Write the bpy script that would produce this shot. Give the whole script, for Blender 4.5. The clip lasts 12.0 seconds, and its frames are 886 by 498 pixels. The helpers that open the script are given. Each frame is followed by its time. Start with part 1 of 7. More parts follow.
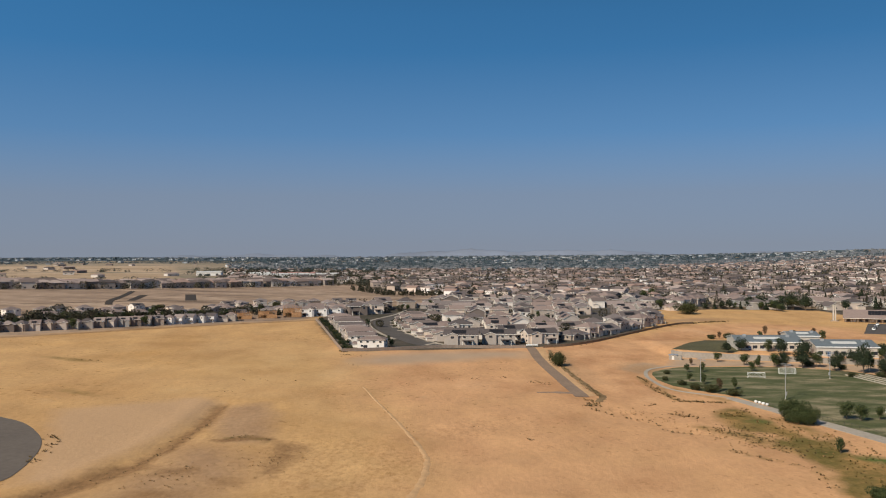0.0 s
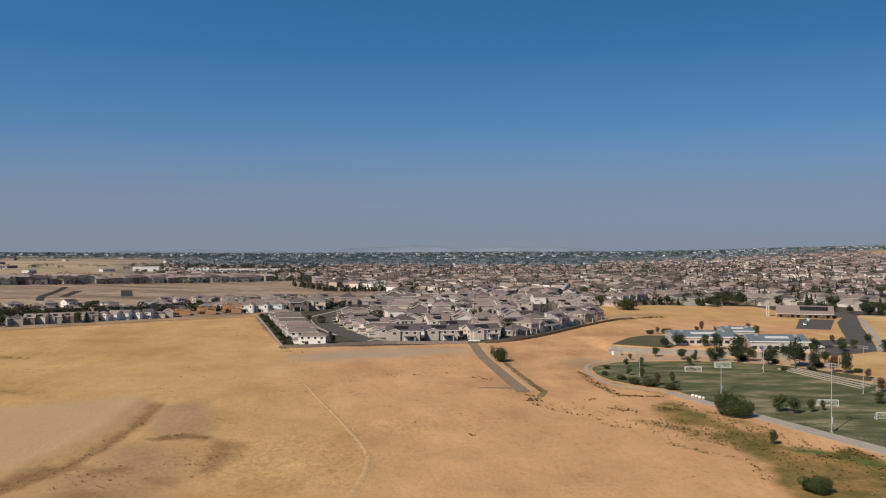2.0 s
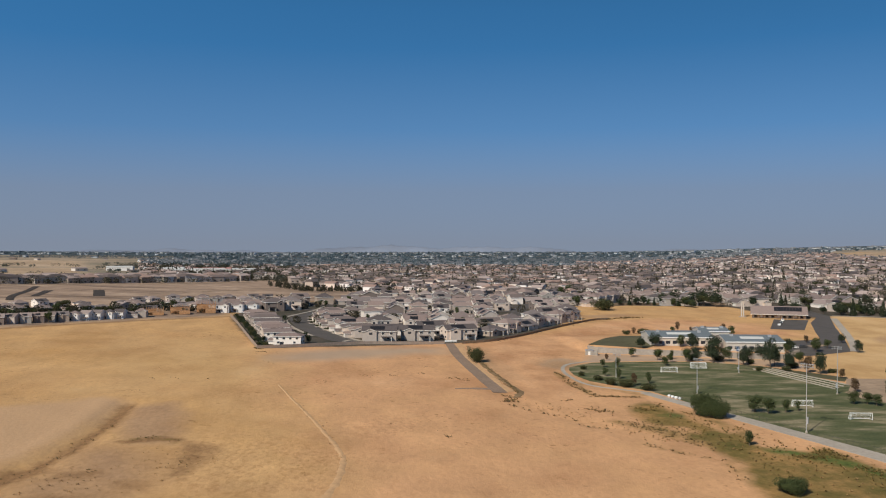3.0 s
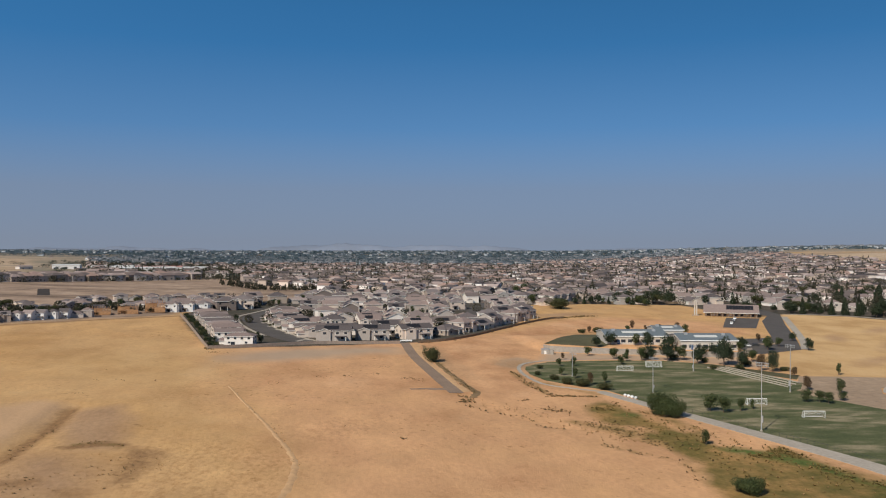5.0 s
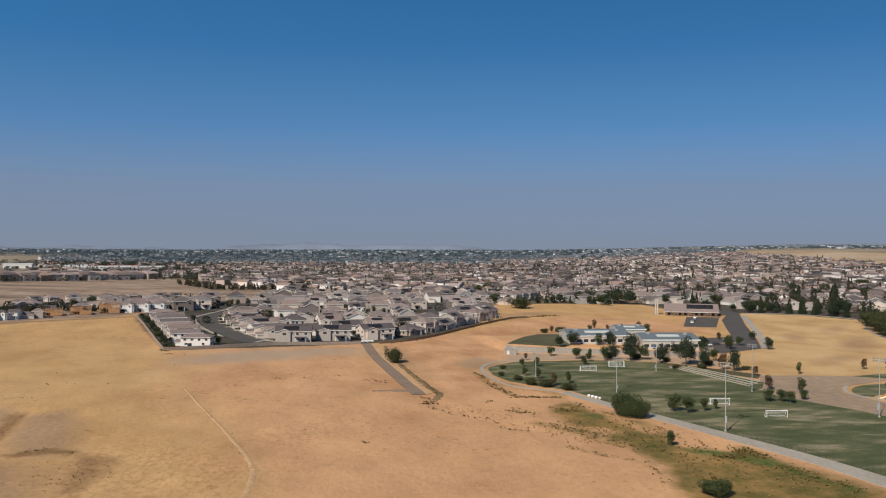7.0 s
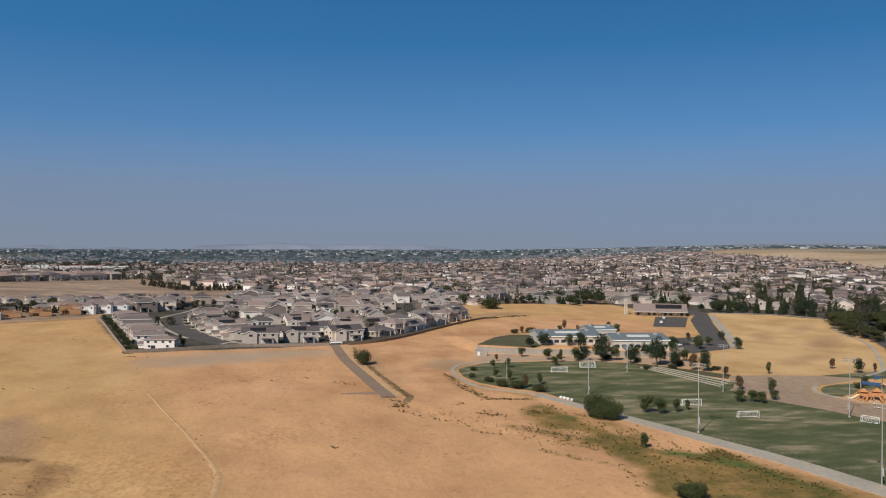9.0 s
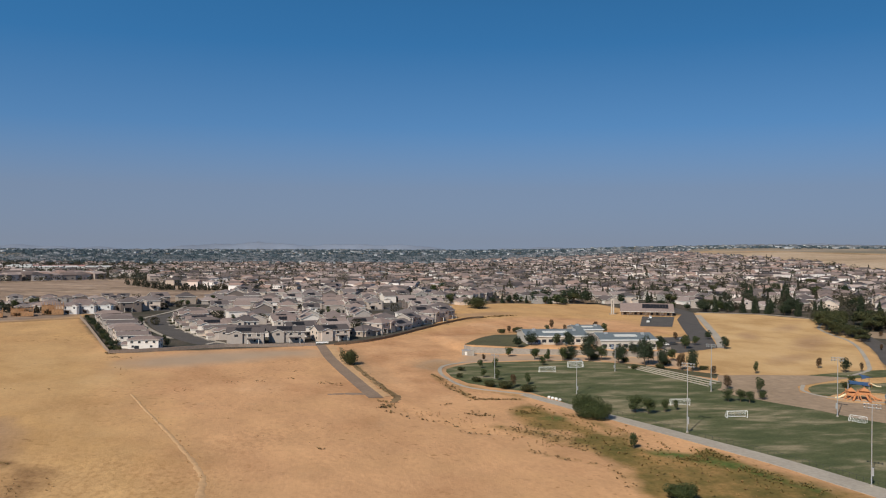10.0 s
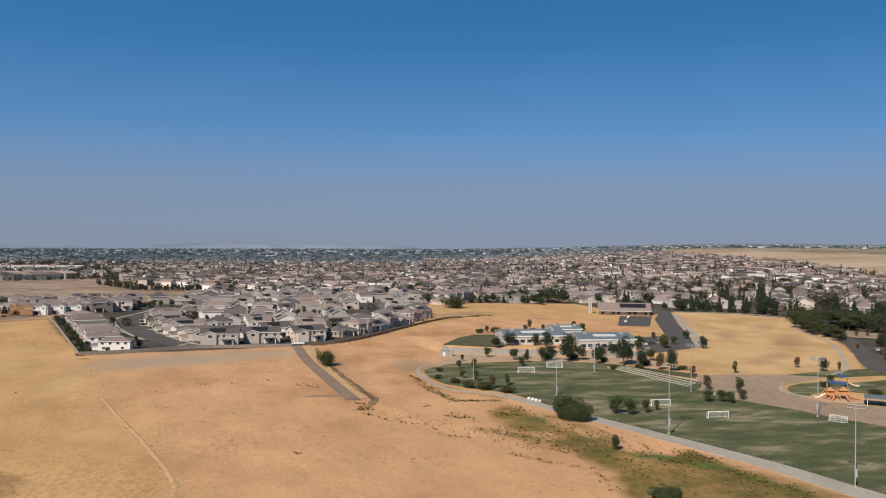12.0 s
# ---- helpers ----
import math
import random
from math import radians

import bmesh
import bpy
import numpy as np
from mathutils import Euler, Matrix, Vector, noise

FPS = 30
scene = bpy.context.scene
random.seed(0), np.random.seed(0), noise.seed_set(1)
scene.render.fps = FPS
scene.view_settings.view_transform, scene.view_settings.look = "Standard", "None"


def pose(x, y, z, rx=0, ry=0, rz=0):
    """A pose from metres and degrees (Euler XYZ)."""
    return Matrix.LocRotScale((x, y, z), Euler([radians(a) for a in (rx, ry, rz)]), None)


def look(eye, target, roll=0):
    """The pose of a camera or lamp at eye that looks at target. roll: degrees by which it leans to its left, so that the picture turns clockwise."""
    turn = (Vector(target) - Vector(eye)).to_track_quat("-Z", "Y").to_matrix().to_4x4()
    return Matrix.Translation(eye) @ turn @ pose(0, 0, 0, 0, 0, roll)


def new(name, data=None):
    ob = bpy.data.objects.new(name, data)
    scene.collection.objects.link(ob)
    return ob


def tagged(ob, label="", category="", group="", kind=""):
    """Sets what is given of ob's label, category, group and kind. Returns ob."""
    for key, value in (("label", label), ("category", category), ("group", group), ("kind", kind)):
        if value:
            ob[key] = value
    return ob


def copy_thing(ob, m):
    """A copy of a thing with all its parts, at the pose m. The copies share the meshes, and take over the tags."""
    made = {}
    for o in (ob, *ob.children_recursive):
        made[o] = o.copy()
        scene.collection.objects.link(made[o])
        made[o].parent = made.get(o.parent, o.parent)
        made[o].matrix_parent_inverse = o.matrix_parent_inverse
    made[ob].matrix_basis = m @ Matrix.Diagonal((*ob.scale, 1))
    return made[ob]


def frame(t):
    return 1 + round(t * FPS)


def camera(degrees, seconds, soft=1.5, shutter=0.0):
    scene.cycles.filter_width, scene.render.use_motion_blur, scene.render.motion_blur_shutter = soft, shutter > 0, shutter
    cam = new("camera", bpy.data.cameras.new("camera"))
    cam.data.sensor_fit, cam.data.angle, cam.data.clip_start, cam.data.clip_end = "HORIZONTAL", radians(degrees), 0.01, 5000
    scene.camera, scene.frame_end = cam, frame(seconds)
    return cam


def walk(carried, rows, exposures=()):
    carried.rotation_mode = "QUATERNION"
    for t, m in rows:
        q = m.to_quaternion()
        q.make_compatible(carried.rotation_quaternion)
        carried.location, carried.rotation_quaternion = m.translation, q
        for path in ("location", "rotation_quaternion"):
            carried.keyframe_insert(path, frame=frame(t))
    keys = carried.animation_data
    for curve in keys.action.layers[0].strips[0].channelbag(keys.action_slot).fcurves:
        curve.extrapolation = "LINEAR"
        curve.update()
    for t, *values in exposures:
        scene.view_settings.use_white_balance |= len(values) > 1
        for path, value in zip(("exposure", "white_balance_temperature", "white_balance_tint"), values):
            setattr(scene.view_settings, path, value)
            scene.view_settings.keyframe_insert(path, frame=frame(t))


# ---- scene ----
cam = camera(54.4, 12.0, soft=1.1)
ROWS = [
    (0.0, -0.00, 0.00, 55.00, 0.000, -0.116, 0.489),
    (0.5, 0.10, 0.22, 54.86, -1.139, -0.283, 0.408),
    (1.0, 0.10, 0.24, 54.72, -2.285, -0.303, 0.286),
    (1.5, 0.17, 0.55, 54.69, -3.082, -0.621, 0.282),
    (2.0, 0.20, 1.30, 54.64, -3.790, -0.384, 0.253),
    (2.5, 0.38, 2.37, 54.59, -4.544, -0.360, 0.163),
    (3.0, 0.58, 3.57, 54.56, -5.305, -0.387, 0.080),
    (5.0, 0.94, 8.62, 54.42, -8.280, -0.483, -0.063),
    (5.5, 1.02, 9.97, 54.35, -8.958, -0.492, -0.070),
    (6.0, 1.05, 11.27, 54.42, -9.626, -0.512, -0.099),
    (6.5, 1.02, 12.49, 54.43, -10.268, -0.525, -0.128),
    (7.0, 1.06, 13.76, 54.42, -10.879, -0.532, -0.140),
    (9.0, 1.26, 18.79, 54.40, -12.991, -0.528, -0.168),
    (9.5, 1.21, 20.03, 54.30, -13.487, -0.532, -0.181),
    (10.0, 1.23, 21.31, 54.16, -13.926, -0.538, -0.214),
    (10.5, 1.27, 22.62, 54.15, -14.345, -0.561, -0.214),
    (11.0, 1.34, 23.96, 54.12, -14.784, -0.570, -0.217),
    (11.5, 1.40, 25.11, 54.11, -15.173, -0.572, -0.220),
    (12.0, 1.41, 26.17, 54.06, -15.536, -0.570, -0.232),
]
walk(cam, [(t, pose(x, y, z, 90 + pitch, roll, yaw)) for t, x, y, z, yaw, pitch, roll in ROWS],
     exposures=[(0.0, 0.14, 6900, 10), (1.5, 0.1, 6800, 10), (3.0, 0.1, 6600, 10), (5.0, 0.1, 6500, 10), (9.5, 0.1, 6500, 10), (11.0, 0.14, 6500, 10), (12.0, 0.24, 6500, 10)])

# ---------------------------------------------------------------- light
SUN_AZ, SUN_EL = radians(222.0), radians(38.0)     # azimuth from +y towards +x
HAZE = ((0.0, 0.95), (0.06, 0.8), (0.13, 0.30), (0.22, 0.06), (0.35, 0.0))
HAZE_COLOUR, SKY_TINT, ZENITH_TINT = (2.98, 3.35, 4.22), (0.58, 1.9, 2.27), (0.75, 0.85, 0.85)
world = bpy.data.worlds.new("world")
scene.world = world
world.use_nodes = True
wn, wl = world.node_tree.nodes, world.node_tree.links
wn.clear()
sky = wn.new("ShaderNodeTexSky")
sky.sky_type = "NISHITA"
sky.sun_disc = False
sky.sun_elevation, sky.sun_rotation = SUN_EL, SUN_AZ
sky.altitude, sky.air_density, sky.dust_density, sky.ozone_density = 0, 1.0, 0.2, 4.0
bg = wn.new("ShaderNodeBackground")
bg.inputs["Strength"].default_value = 0.07
# smoke haze low over the horizon, deep blue above
way = wn.new("ShaderNodeTexCoord")
lift = wn.new("ShaderNodeMapping")
lift.inputs["Location"].default_value, lift.inputs["Scale"].default_value = (0, 0, 0.22), (1, 1, 2.2)
wl.new(way.outputs["Generated"], lift.inputs[0])
wl.new(lift.outputs[0], sky.inputs[0])
split = wn.new("ShaderNodeSeparateXYZ")
wl.new(way.outputs["Generated"], split.inputs[0])
fade = wn.new("ShaderNodeValToRGB")
for i, (p, v) in enumerate(HAZE):
    e = fade.color_ramp.elements[i] if i < 2 else fade.color_ramp.elements.new(p)
    e.position, e.color = p, (v, v, v, 1)
wl.new(split.outputs["Z"], fade.inputs[0])
tint = wn.new("ShaderNodeMix")
tint.data_type, tint.blend_type = "RGBA", "MULTIPLY"
tint.inputs[0].default_value, tint.inputs[7].default_value = 1.0, (*SKY_TINT, 1)
wl.new(sky.outputs[0], tint.inputs[6])
deep = wn.new("ShaderNodeValToRGB")      # the sky darkens and pales towards the zenith
deep.color_ramp.elements[0].position, deep.color_ramp.elements[0].color = 0.26, (*SKY_TINT, 1)
deep.color_ramp.elements[1].position, deep.color_ramp.elements[1].color = 0.55, (*ZENITH_TINT, 1)
wl.new(split.outputs["Z"], deep.inputs[0])
wl.new(deep.outputs[0], tint.inputs[7])
hazy = wn.new("ShaderNodeMix")
hazy.data_type = "RGBA"
wl.new(fade.outputs[0], hazy.inputs[0])
wl.new(tint.outputs[2], hazy.inputs[6])
hazy.inputs[7].default_value = (*HAZE_COLOUR, 1)
wout = wn.new("ShaderNodeOutputWorld")
wl.new(hazy.outputs[2], bg.inputs[0])
wl.new(bg.outputs[0], wout.inputs[0])
sun_data = bpy.data.lights.new("sun", "SUN")
sun_data.energy, sun_data.angle, sun_data.color = 4.1, radians(0.6), (1.0, 0.93, 0.81)
sun = new("sun", sun_data)
sun.matrix_world = look((0, 0, 300), (math.sin(SUN_AZ) * -100, math.cos(SUN_AZ) * -100, 300 - 100 * math.tan(SUN_EL)))


# ---------------------------------------------------------------- ground heights
def step(a, b, v):
    u = np.clip((v - a) / (b - a), 0, 1)
    return u * u * (3 - 2 * u)


def seg_dist(x, y, line):
    """Distance of points to a polyline."""
    best = np.full(np.shape(x), 1e9)
    for (ax, ay), (bx, by) in zip(line[:-1], line[1:]):
        dx, dy = bx - ax, by - ay
        u = np.clip(((x - ax) * dx + (y - ay) * dy) / (dx * dx + dy * dy), 0, 1)
        best = np.minimum(best, np.hypot(x - ax - u * dx, y - ay - u * dy))
    return best


def inside(x, y, poly):
    x, y = np.asarray(x, float), np.asarray(y, float)
    res = np.zeros(x.shape, bool)
    for (ax, ay), (bx, by) in zip(poly, poly[1:] + poly[:1]):
        if ay != by:
            res ^= ((ay > y) != (by > y)) & (x < (bx - ax) * (y - ay) / (by - ay) + ax)
    return res


def pin(x, y, poly):
    """Is one point inside an outline?"""
    res = False
    for (ax, ay), (bx, by) in zip(poly, poly[1:] + poly[:1]):
        if (ay > y) != (by > y) and x < (bx - ax) * (y - ay) / (by - ay) + ax:
            res = not res
    return res


DITCH = [(-95, 178), (-87.5, 195), (-81, 211), (-77, 232), (-75, 260), (-76, 294)]
GULLY = [(53, 317), (59, 296), (66, 279), (74, 267), (86, 262), (96, 250), (103, 232)]


def height(x, y):
    x, y = np.asarray(x, float), np.asarray(y, float)
    d = np.hypot(x, y) + 1e-6
    k = 1 / np.maximum(1, d / 700)
    u, v = x * k / 300, (y * k - 300) / 300
    near = 0.05 - 9.98 * u + 6.38 * v + 5.01 * u * u + 0.84 * u * v - 1.22 * v * v
    az = np.degrees(np.arctan2(x, np.maximum(y, 1)))
    far = 2 + 34 * step(14, 35, az) + 14 * step(4, 28, -az)
    w = step(700, 2600, d)
    z = near * (1 - w) + far * w
    # the school stands on fill behind its retaining wall
    edge = np.interp(x, [110, 113, 118, 140, 165, 200, 230], [449, 434, 426, 419, 413, 404, 400])
    z = z + 2.7 * step(0.5, 5.0, y - edge) * (1 - step(455, 505, y)) * step(109, 114, x) * (1 - step(204, 224, x))
    open_land = 1 - step(300, 420, y)
    z = z + (0.16 * np.sin(x / 7.3 + 1.3 * np.sin(y / 11.0)) * np.cos(y / 8.1 + 0.7 * np.sin(x / 13.0))) * open_land * (x < 90)
    if x.ndim == 0 and (y > 330 or abs(x) > 130):
        return z
    dd = seg_dist(x, y, DITCH)
    z = z - 1.1 * np.exp(-(dd / 3.5) ** 2) + 0.4 * np.exp(-((dd - 6) / 3.5) ** 2) * (x < np.interp(y, [178, 195, 211, 232, 260, 294], [-95, -87.5, -81, -77, -75, -76]))
    z = z - 0.5 * np.exp(-(seg_dist(x, y, GULLY) / 2.5) ** 2)
    return z


def hz(x, y):
    return float(height(x, y))


# ---------------------------------------------------------------- node materials
def mat(name, rough=0.85, metal=0.0, spec=0.3):
    m = bpy.data.materials.new(name)
    m.use_nodes = True
    n = m.node_tree.nodes
    b = n["Principled BSDF"]
    b.inputs["Roughness"].default_value, b.inputs["Metallic"].default_value = rough, metal
    b.inputs["Specular IOR Level"].default_value = spec
    return m, n, m.node_tree.links, b


def coords(n, l, scale=1.0):
    g = n.new("ShaderNodeNewGeometry")
    mp = n.new("ShaderNodeMapping")
    mp.inputs["Scale"].default_value = (scale,) * 3 if not isinstance(scale, tuple) else scale
    l.new(g.outputs["Position"], mp.inputs[0])
    return mp.outputs[0]


def noise_tex(n, l, vec, scale, detail=4.0, rough=0.6):
    t = n.new("ShaderNodeTexNoise")
    t.inputs["Scale"].default_value, t.inputs["Detail"].default_value, t.inputs["Roughness"].default_value = scale, detail, rough
    l.new(vec, t.inputs["Vector"])
    return t.outputs["Fac"]


def ramp(n, l, fac, stops):
    r = n.new("ShaderNodeValToRGB")
    e = r.color_ramp.elements
    while len(e) < len(stops):
        e.new(0.5)
    for el, (p, c) in zip(e, stops):
        el.position = p
        el.color = (*c, 1) if isinstance(c, tuple) else (c, c, c, 1)
    l.new(fac, r.inputs[0])
    return r.outputs[0]


def mix(n, l, fac, a, b, mode="MIX"):
    m = n.new("ShaderNodeMix")
    m.data_type, m.blend_type = "RGBA", mode
    for sock, v in ((m.inputs[0], fac), (m.inputs[6], a), (m.inputs[7], b)):
        if isinstance(v, (int, float)):
            sock.default_value = v
        elif isinstance(v, tuple):
            sock.default_value = (*v, 1)
        else:
            l.new(v, sock)
    return m.outputs[2]


def bump(n, l, b, height_out, strength, dist):
    k = n.new("ShaderNodeBump")
    k.inputs["Strength"].default_value, k.inputs["Distance"].default_value = strength, dist
    l.new(height_out, k.inputs["Height"])
    l.new(k.outputs[0], b.inputs["Normal"])


def surface(name, base, vary=0.12, scale=2.0, rough=0.85, metal=0.0, big=0.0, bumps=0.0, spec=0.3):
    """Painted, cast or woven surfaces: base colour broken up at two scales."""
    m, n, l, b = mat(name, rough, metal, spec)
    v = coords(n, l)
    fine = noise_tex(n, l, v, scale, 5)
    lo, hi = tuple(c * (1 - vary) for c in base), tuple(min(1, c * (1 + vary)) for c in base)
    col = ramp(n, l, fine, [(0.3, lo), (0.7, hi)])
    if big:
        wide = noise_tex(n, l, v, scale * 0.08, 3)
        col = mix(n, l, 1.0, col, ramp(n, l, wide, [(0.35, 1 - big), (0.65, 1.0)]), "MULTIPLY")
    l.new(col, b.inputs["Base Color"])
    if bumps:
        bump(n, l, b, fine, 0.6, bumps)
    return m


def varied(name, stops, rough=0.85, by="object", grain=0.15, scale=1.5, bumps=0.0):
    """One of several colours for each object (or each island of a joined mesh)."""
    m, n, l, b = mat(name, rough)
    if by == "object":
        r = n.new("ShaderNodeObjectInfo").outputs["Random"]
    elif by in ("Red", "Green"):         # one choice for all parts of a house, kept in the object colour
        sp = n.new("ShaderNodeSeparateColor")
        l.new(n.new("ShaderNodeObjectInfo").outputs["Color"], sp.inputs[0])
        r = sp.outputs[by]
    else:
        r = n.new("ShaderNodeNewGeometry").outputs["Random Per Island"]
    rp = n.new("ShaderNodeValToRGB")
    rp.color_ramp.interpolation = "CONSTANT" if len(stops) > 3 else "LINEAR"
    e = rp.color_ramp.elements
    while len(e) < len(stops):
        e.new(0.5)
    for i, (el, c) in enumerate(zip(e, stops)):
        el.position = i / len(stops) if len(stops) > 3 else i / (len(stops) - 1)
        el.color = (*c, 1)
    l.new(r, rp.inputs[0])
    f = noise_tex(n, l, coords(n, l), scale, 4)
    col = mix(n, l, 1.0, rp.outputs[0], ramp(n, l, f, [(0.3, 1 - grain), (0.7, 1 + 0.0)]), "MULTIPLY")
    l.new(col, b.inputs["Base Color"])
    if bumps:
        bump(n, l, b, f, 0.5, bumps)
    return m


def ground_material():
    m, n, l, b = mat("dry_grassland", 0.95, spec=0.1)
    v = coords(n, l)
    vs = coords(n, l, (1.0, 0.45, 1.0))
    wide = noise_tex(n, l, v, 0.012, 5)
    mid = noise_tex(n, l, vs, 0.09, 6, 0.65)
    fine = noise_tex(n, l, v, 0.9, 6, 0.7)
    blotch = noise_tex(n, l, coords(n, l, (1.0, 0.7, 1.0)), 0.033, 6, 0.62)
    lump = noise_tex(n, l, coords(n, l, (1.0, 0.6, 1.0)), 0.75, 4, 0.6)
    straw = ramp(n, l, wide, [(0.33, (0.512, 0.296, 0.123)), (0.5, (0.571, 0.348, 0.163)), (0.64, (0.536, 0.314, 0.140)), (0.72, (0.460, 0.270, 0.124))])
    broken = ramp(n, l, mid, [(0.3, 0.86), (0.55, 1.0), (0.75, 1.07)])
    broken = mix(n, l, 1.0, broken, ramp(n, l, blotch, [(0.32, (0.90, 0.87, 0.85)), (0.46, 1.0), (0.57, (1.06, 1.06, 1.05)), (0.68, (1.15, 1.16, 1.15))]), "MULTIPLY")
    broken = mix(n, l, 1.0, broken, ramp(n, l, fine, [(0.28, 0.92), (0.5, 1.0), (0.7, 1.04)]), "MULTIPLY")
    speck = ramp(n, l, noise_tex(n, l, v, 0.42, 3, 0.55), [(0.61, 1.0), (0.69, (0.66, 0.62, 0.55))])
    broken = mix(n, l, ramp(n, l, noise_tex(n, l, v, 0.021, 3), [(0.46, 0.0), (0.6, 1.0)]), broken, mix(n, l, 1.0, broken, speck, "MULTIPLY"))
    clod = mix(n, l, 1.0, broken, ramp(n, l, lump, [(0.34, (0.84, 0.80, 0.76)), (0.5, 1.0), (0.64, 1.10)]), "MULTIPLY")

    def mask(key, ns=0.12, soft=0.25):
        a = n.new("ShaderNodeAttribute")
        a.attribute_name = key
        nz = noise_tex(n, l, v, ns, 6, 0.7)
        s = n.new("ShaderNodeMath")
        s.operation = "MULTIPLY_ADD"
        l.new(nz, s.inputs[0])
        s.inputs[1].default_value = 0.9
        s.inputs[2].default_value = -0.45
        t = n.new("ShaderNodeMath")
        t.operation = "ADD"
        l.new(a.outputs["Fac"], t.inputs[0])
        l.new(s.outputs[0], t.inputs[1])
        return ramp(n, l, t.outputs[0], [(0.5 - soft, 0.0), (0.5 + soft, 1.0)])

    def tone(c, f=fine, lo=0.75, hi=1.15):
        return mix(n, l, 1.0, c, ramp(n, l, f, [(0.3, lo), (0.7, hi)]), "MULTIPLY")

    col = mix(n, l, mask("peach", 0.04, 0.45), straw, (0.60, 0.338, 0.176))
    col = mix(n, l, mask("bare", 0.05, 0.35), col, ramp(n, l, blotch, [(0.4, (0.525, 0.28, 0.142)), (0.55, (0.60, 0.338, 0.178)), (0.66, (0.575, 0.335, 0.188))]))
    col = mix(n, l, 1.0, col, mix(n, l, mask("clods", 0.08, 0.35), broken, clod), "MULTIPLY")
    col = mix(n, l, mask("pale", 0.05, 0.35), col, tone((0.535, 0.34, 0.193), fine, 0.9, 1.06))
    col = mix(n, l, mask("gold", 0.05, 0.4), col, tone(ramp(n, l, blotch, [(0.36, (0.49, 0.30, 0.135)), (0.5, (0.60, 0.385, 0.185)), (0.64, (0.65, 0.435, 0.225))]), fine, 0.9, 1.05))
    col = mix(n, l, mask("wash", 0.05, 0.4), col, tone((0.455, 0.322, 0.22), mid, 0.92, 1.05))
    col = mix(n, l, mask("grey", 0.06, 0.4), col, tone(ramp(n, l, blotch, [(0.38, (0.375, 0.225, 0.122)), (0.6, (0.44, 0.275, 0.155))]), lump, 0.88, 1.1))
    col = mix(n, l, mask("soil", 0.2, 0.3), col, tone((0.29, 0.165, 0.078), lump, 0.75, 1.2))
    col = mix(n, l, mask("plain", 0.008, 0.3), col, tone(ramp(n, l, noise_tex(n, l, coords(n, l, (0.25, 1.0, 1.0)), 0.012, 4), [(0.38, (0.24, 0.205, 0.155)), (0.5, (0.36, 0.28, 0.21)), (0.62, (0.47, 0.355, 0.26))]), mid))
    col = mix(n, l, mask("field", 0.004, 0.2), col, tone(ramp(n, l, noise_tex(n, l, coords(n, l, (0.2, 1.0, 1.0)), 0.012, 4), [(0.36, (0.40, 0.278, 0.185)), (0.5, (0.52, 0.372, 0.255)), (0.62, (0.58, 0.43, 0.31))]), mid, 0.9, 1.05))
    col = mix(n, l, mask("weed", 0.1, 0.3), col, tone(ramp(n, l, noise_tex(n, l, v, 0.07, 6), [(0.33, (0.41, 0.238, 0.094)), (0.43, (0.285, 0.182, 0.066)), (0.53, (0.19, 0.138, 0.046)), (0.64, (0.115, 0.102, 0.03))]), fine, 0.72, 1.15))
    col = mix(n, l, mask("green", 0.12, 0.25), col, tone((0.105, 0.135, 0.036), fine, 0.6, 1.25))
    col = mix(n, l, mask("brown", 0.02, 0.2), col, tone(ramp(n, l, noise_tex(n, l, coords(n, l, (0.3, 1.0, 1.0)), 0.03, 6, 0.7), [(0.36, (0.21, 0.15, 0.11)), (0.46, (0.33, 0.235, 0.17)), (0.56, (0.40, 0.285, 0.205)), (0.66, (0.50, 0.37, 0.275))]), mid))
    # ground under the far trees, blue-grey because haze is painted into it
    col = mix(n, l, mask("haze_woods", 0.01, 0.2), col, tone((0.082, 0.108, 0.125), noise_tex(n, l, v, 0.02, 4)))
    # streets and yards, painted darker still for the shade between houses
    col = mix(n, l, mask("town", 0.05, 0.2), col, tone(ramp(n, l, noise_tex(n, l, v, 0.05, 5), [(0.4, (0.125, 0.10, 0.08)), (0.6, (0.07, 0.066, 0.05))])))
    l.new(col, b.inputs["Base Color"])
    s = n.new("ShaderNodeMath")
    s.operation = "ADD"
    l.new(fine, s.inputs[0])
    l.new(lump, s.inputs[1])
    bump(n, l, b, s.outputs[0], 0.24, 0.5)
    return m


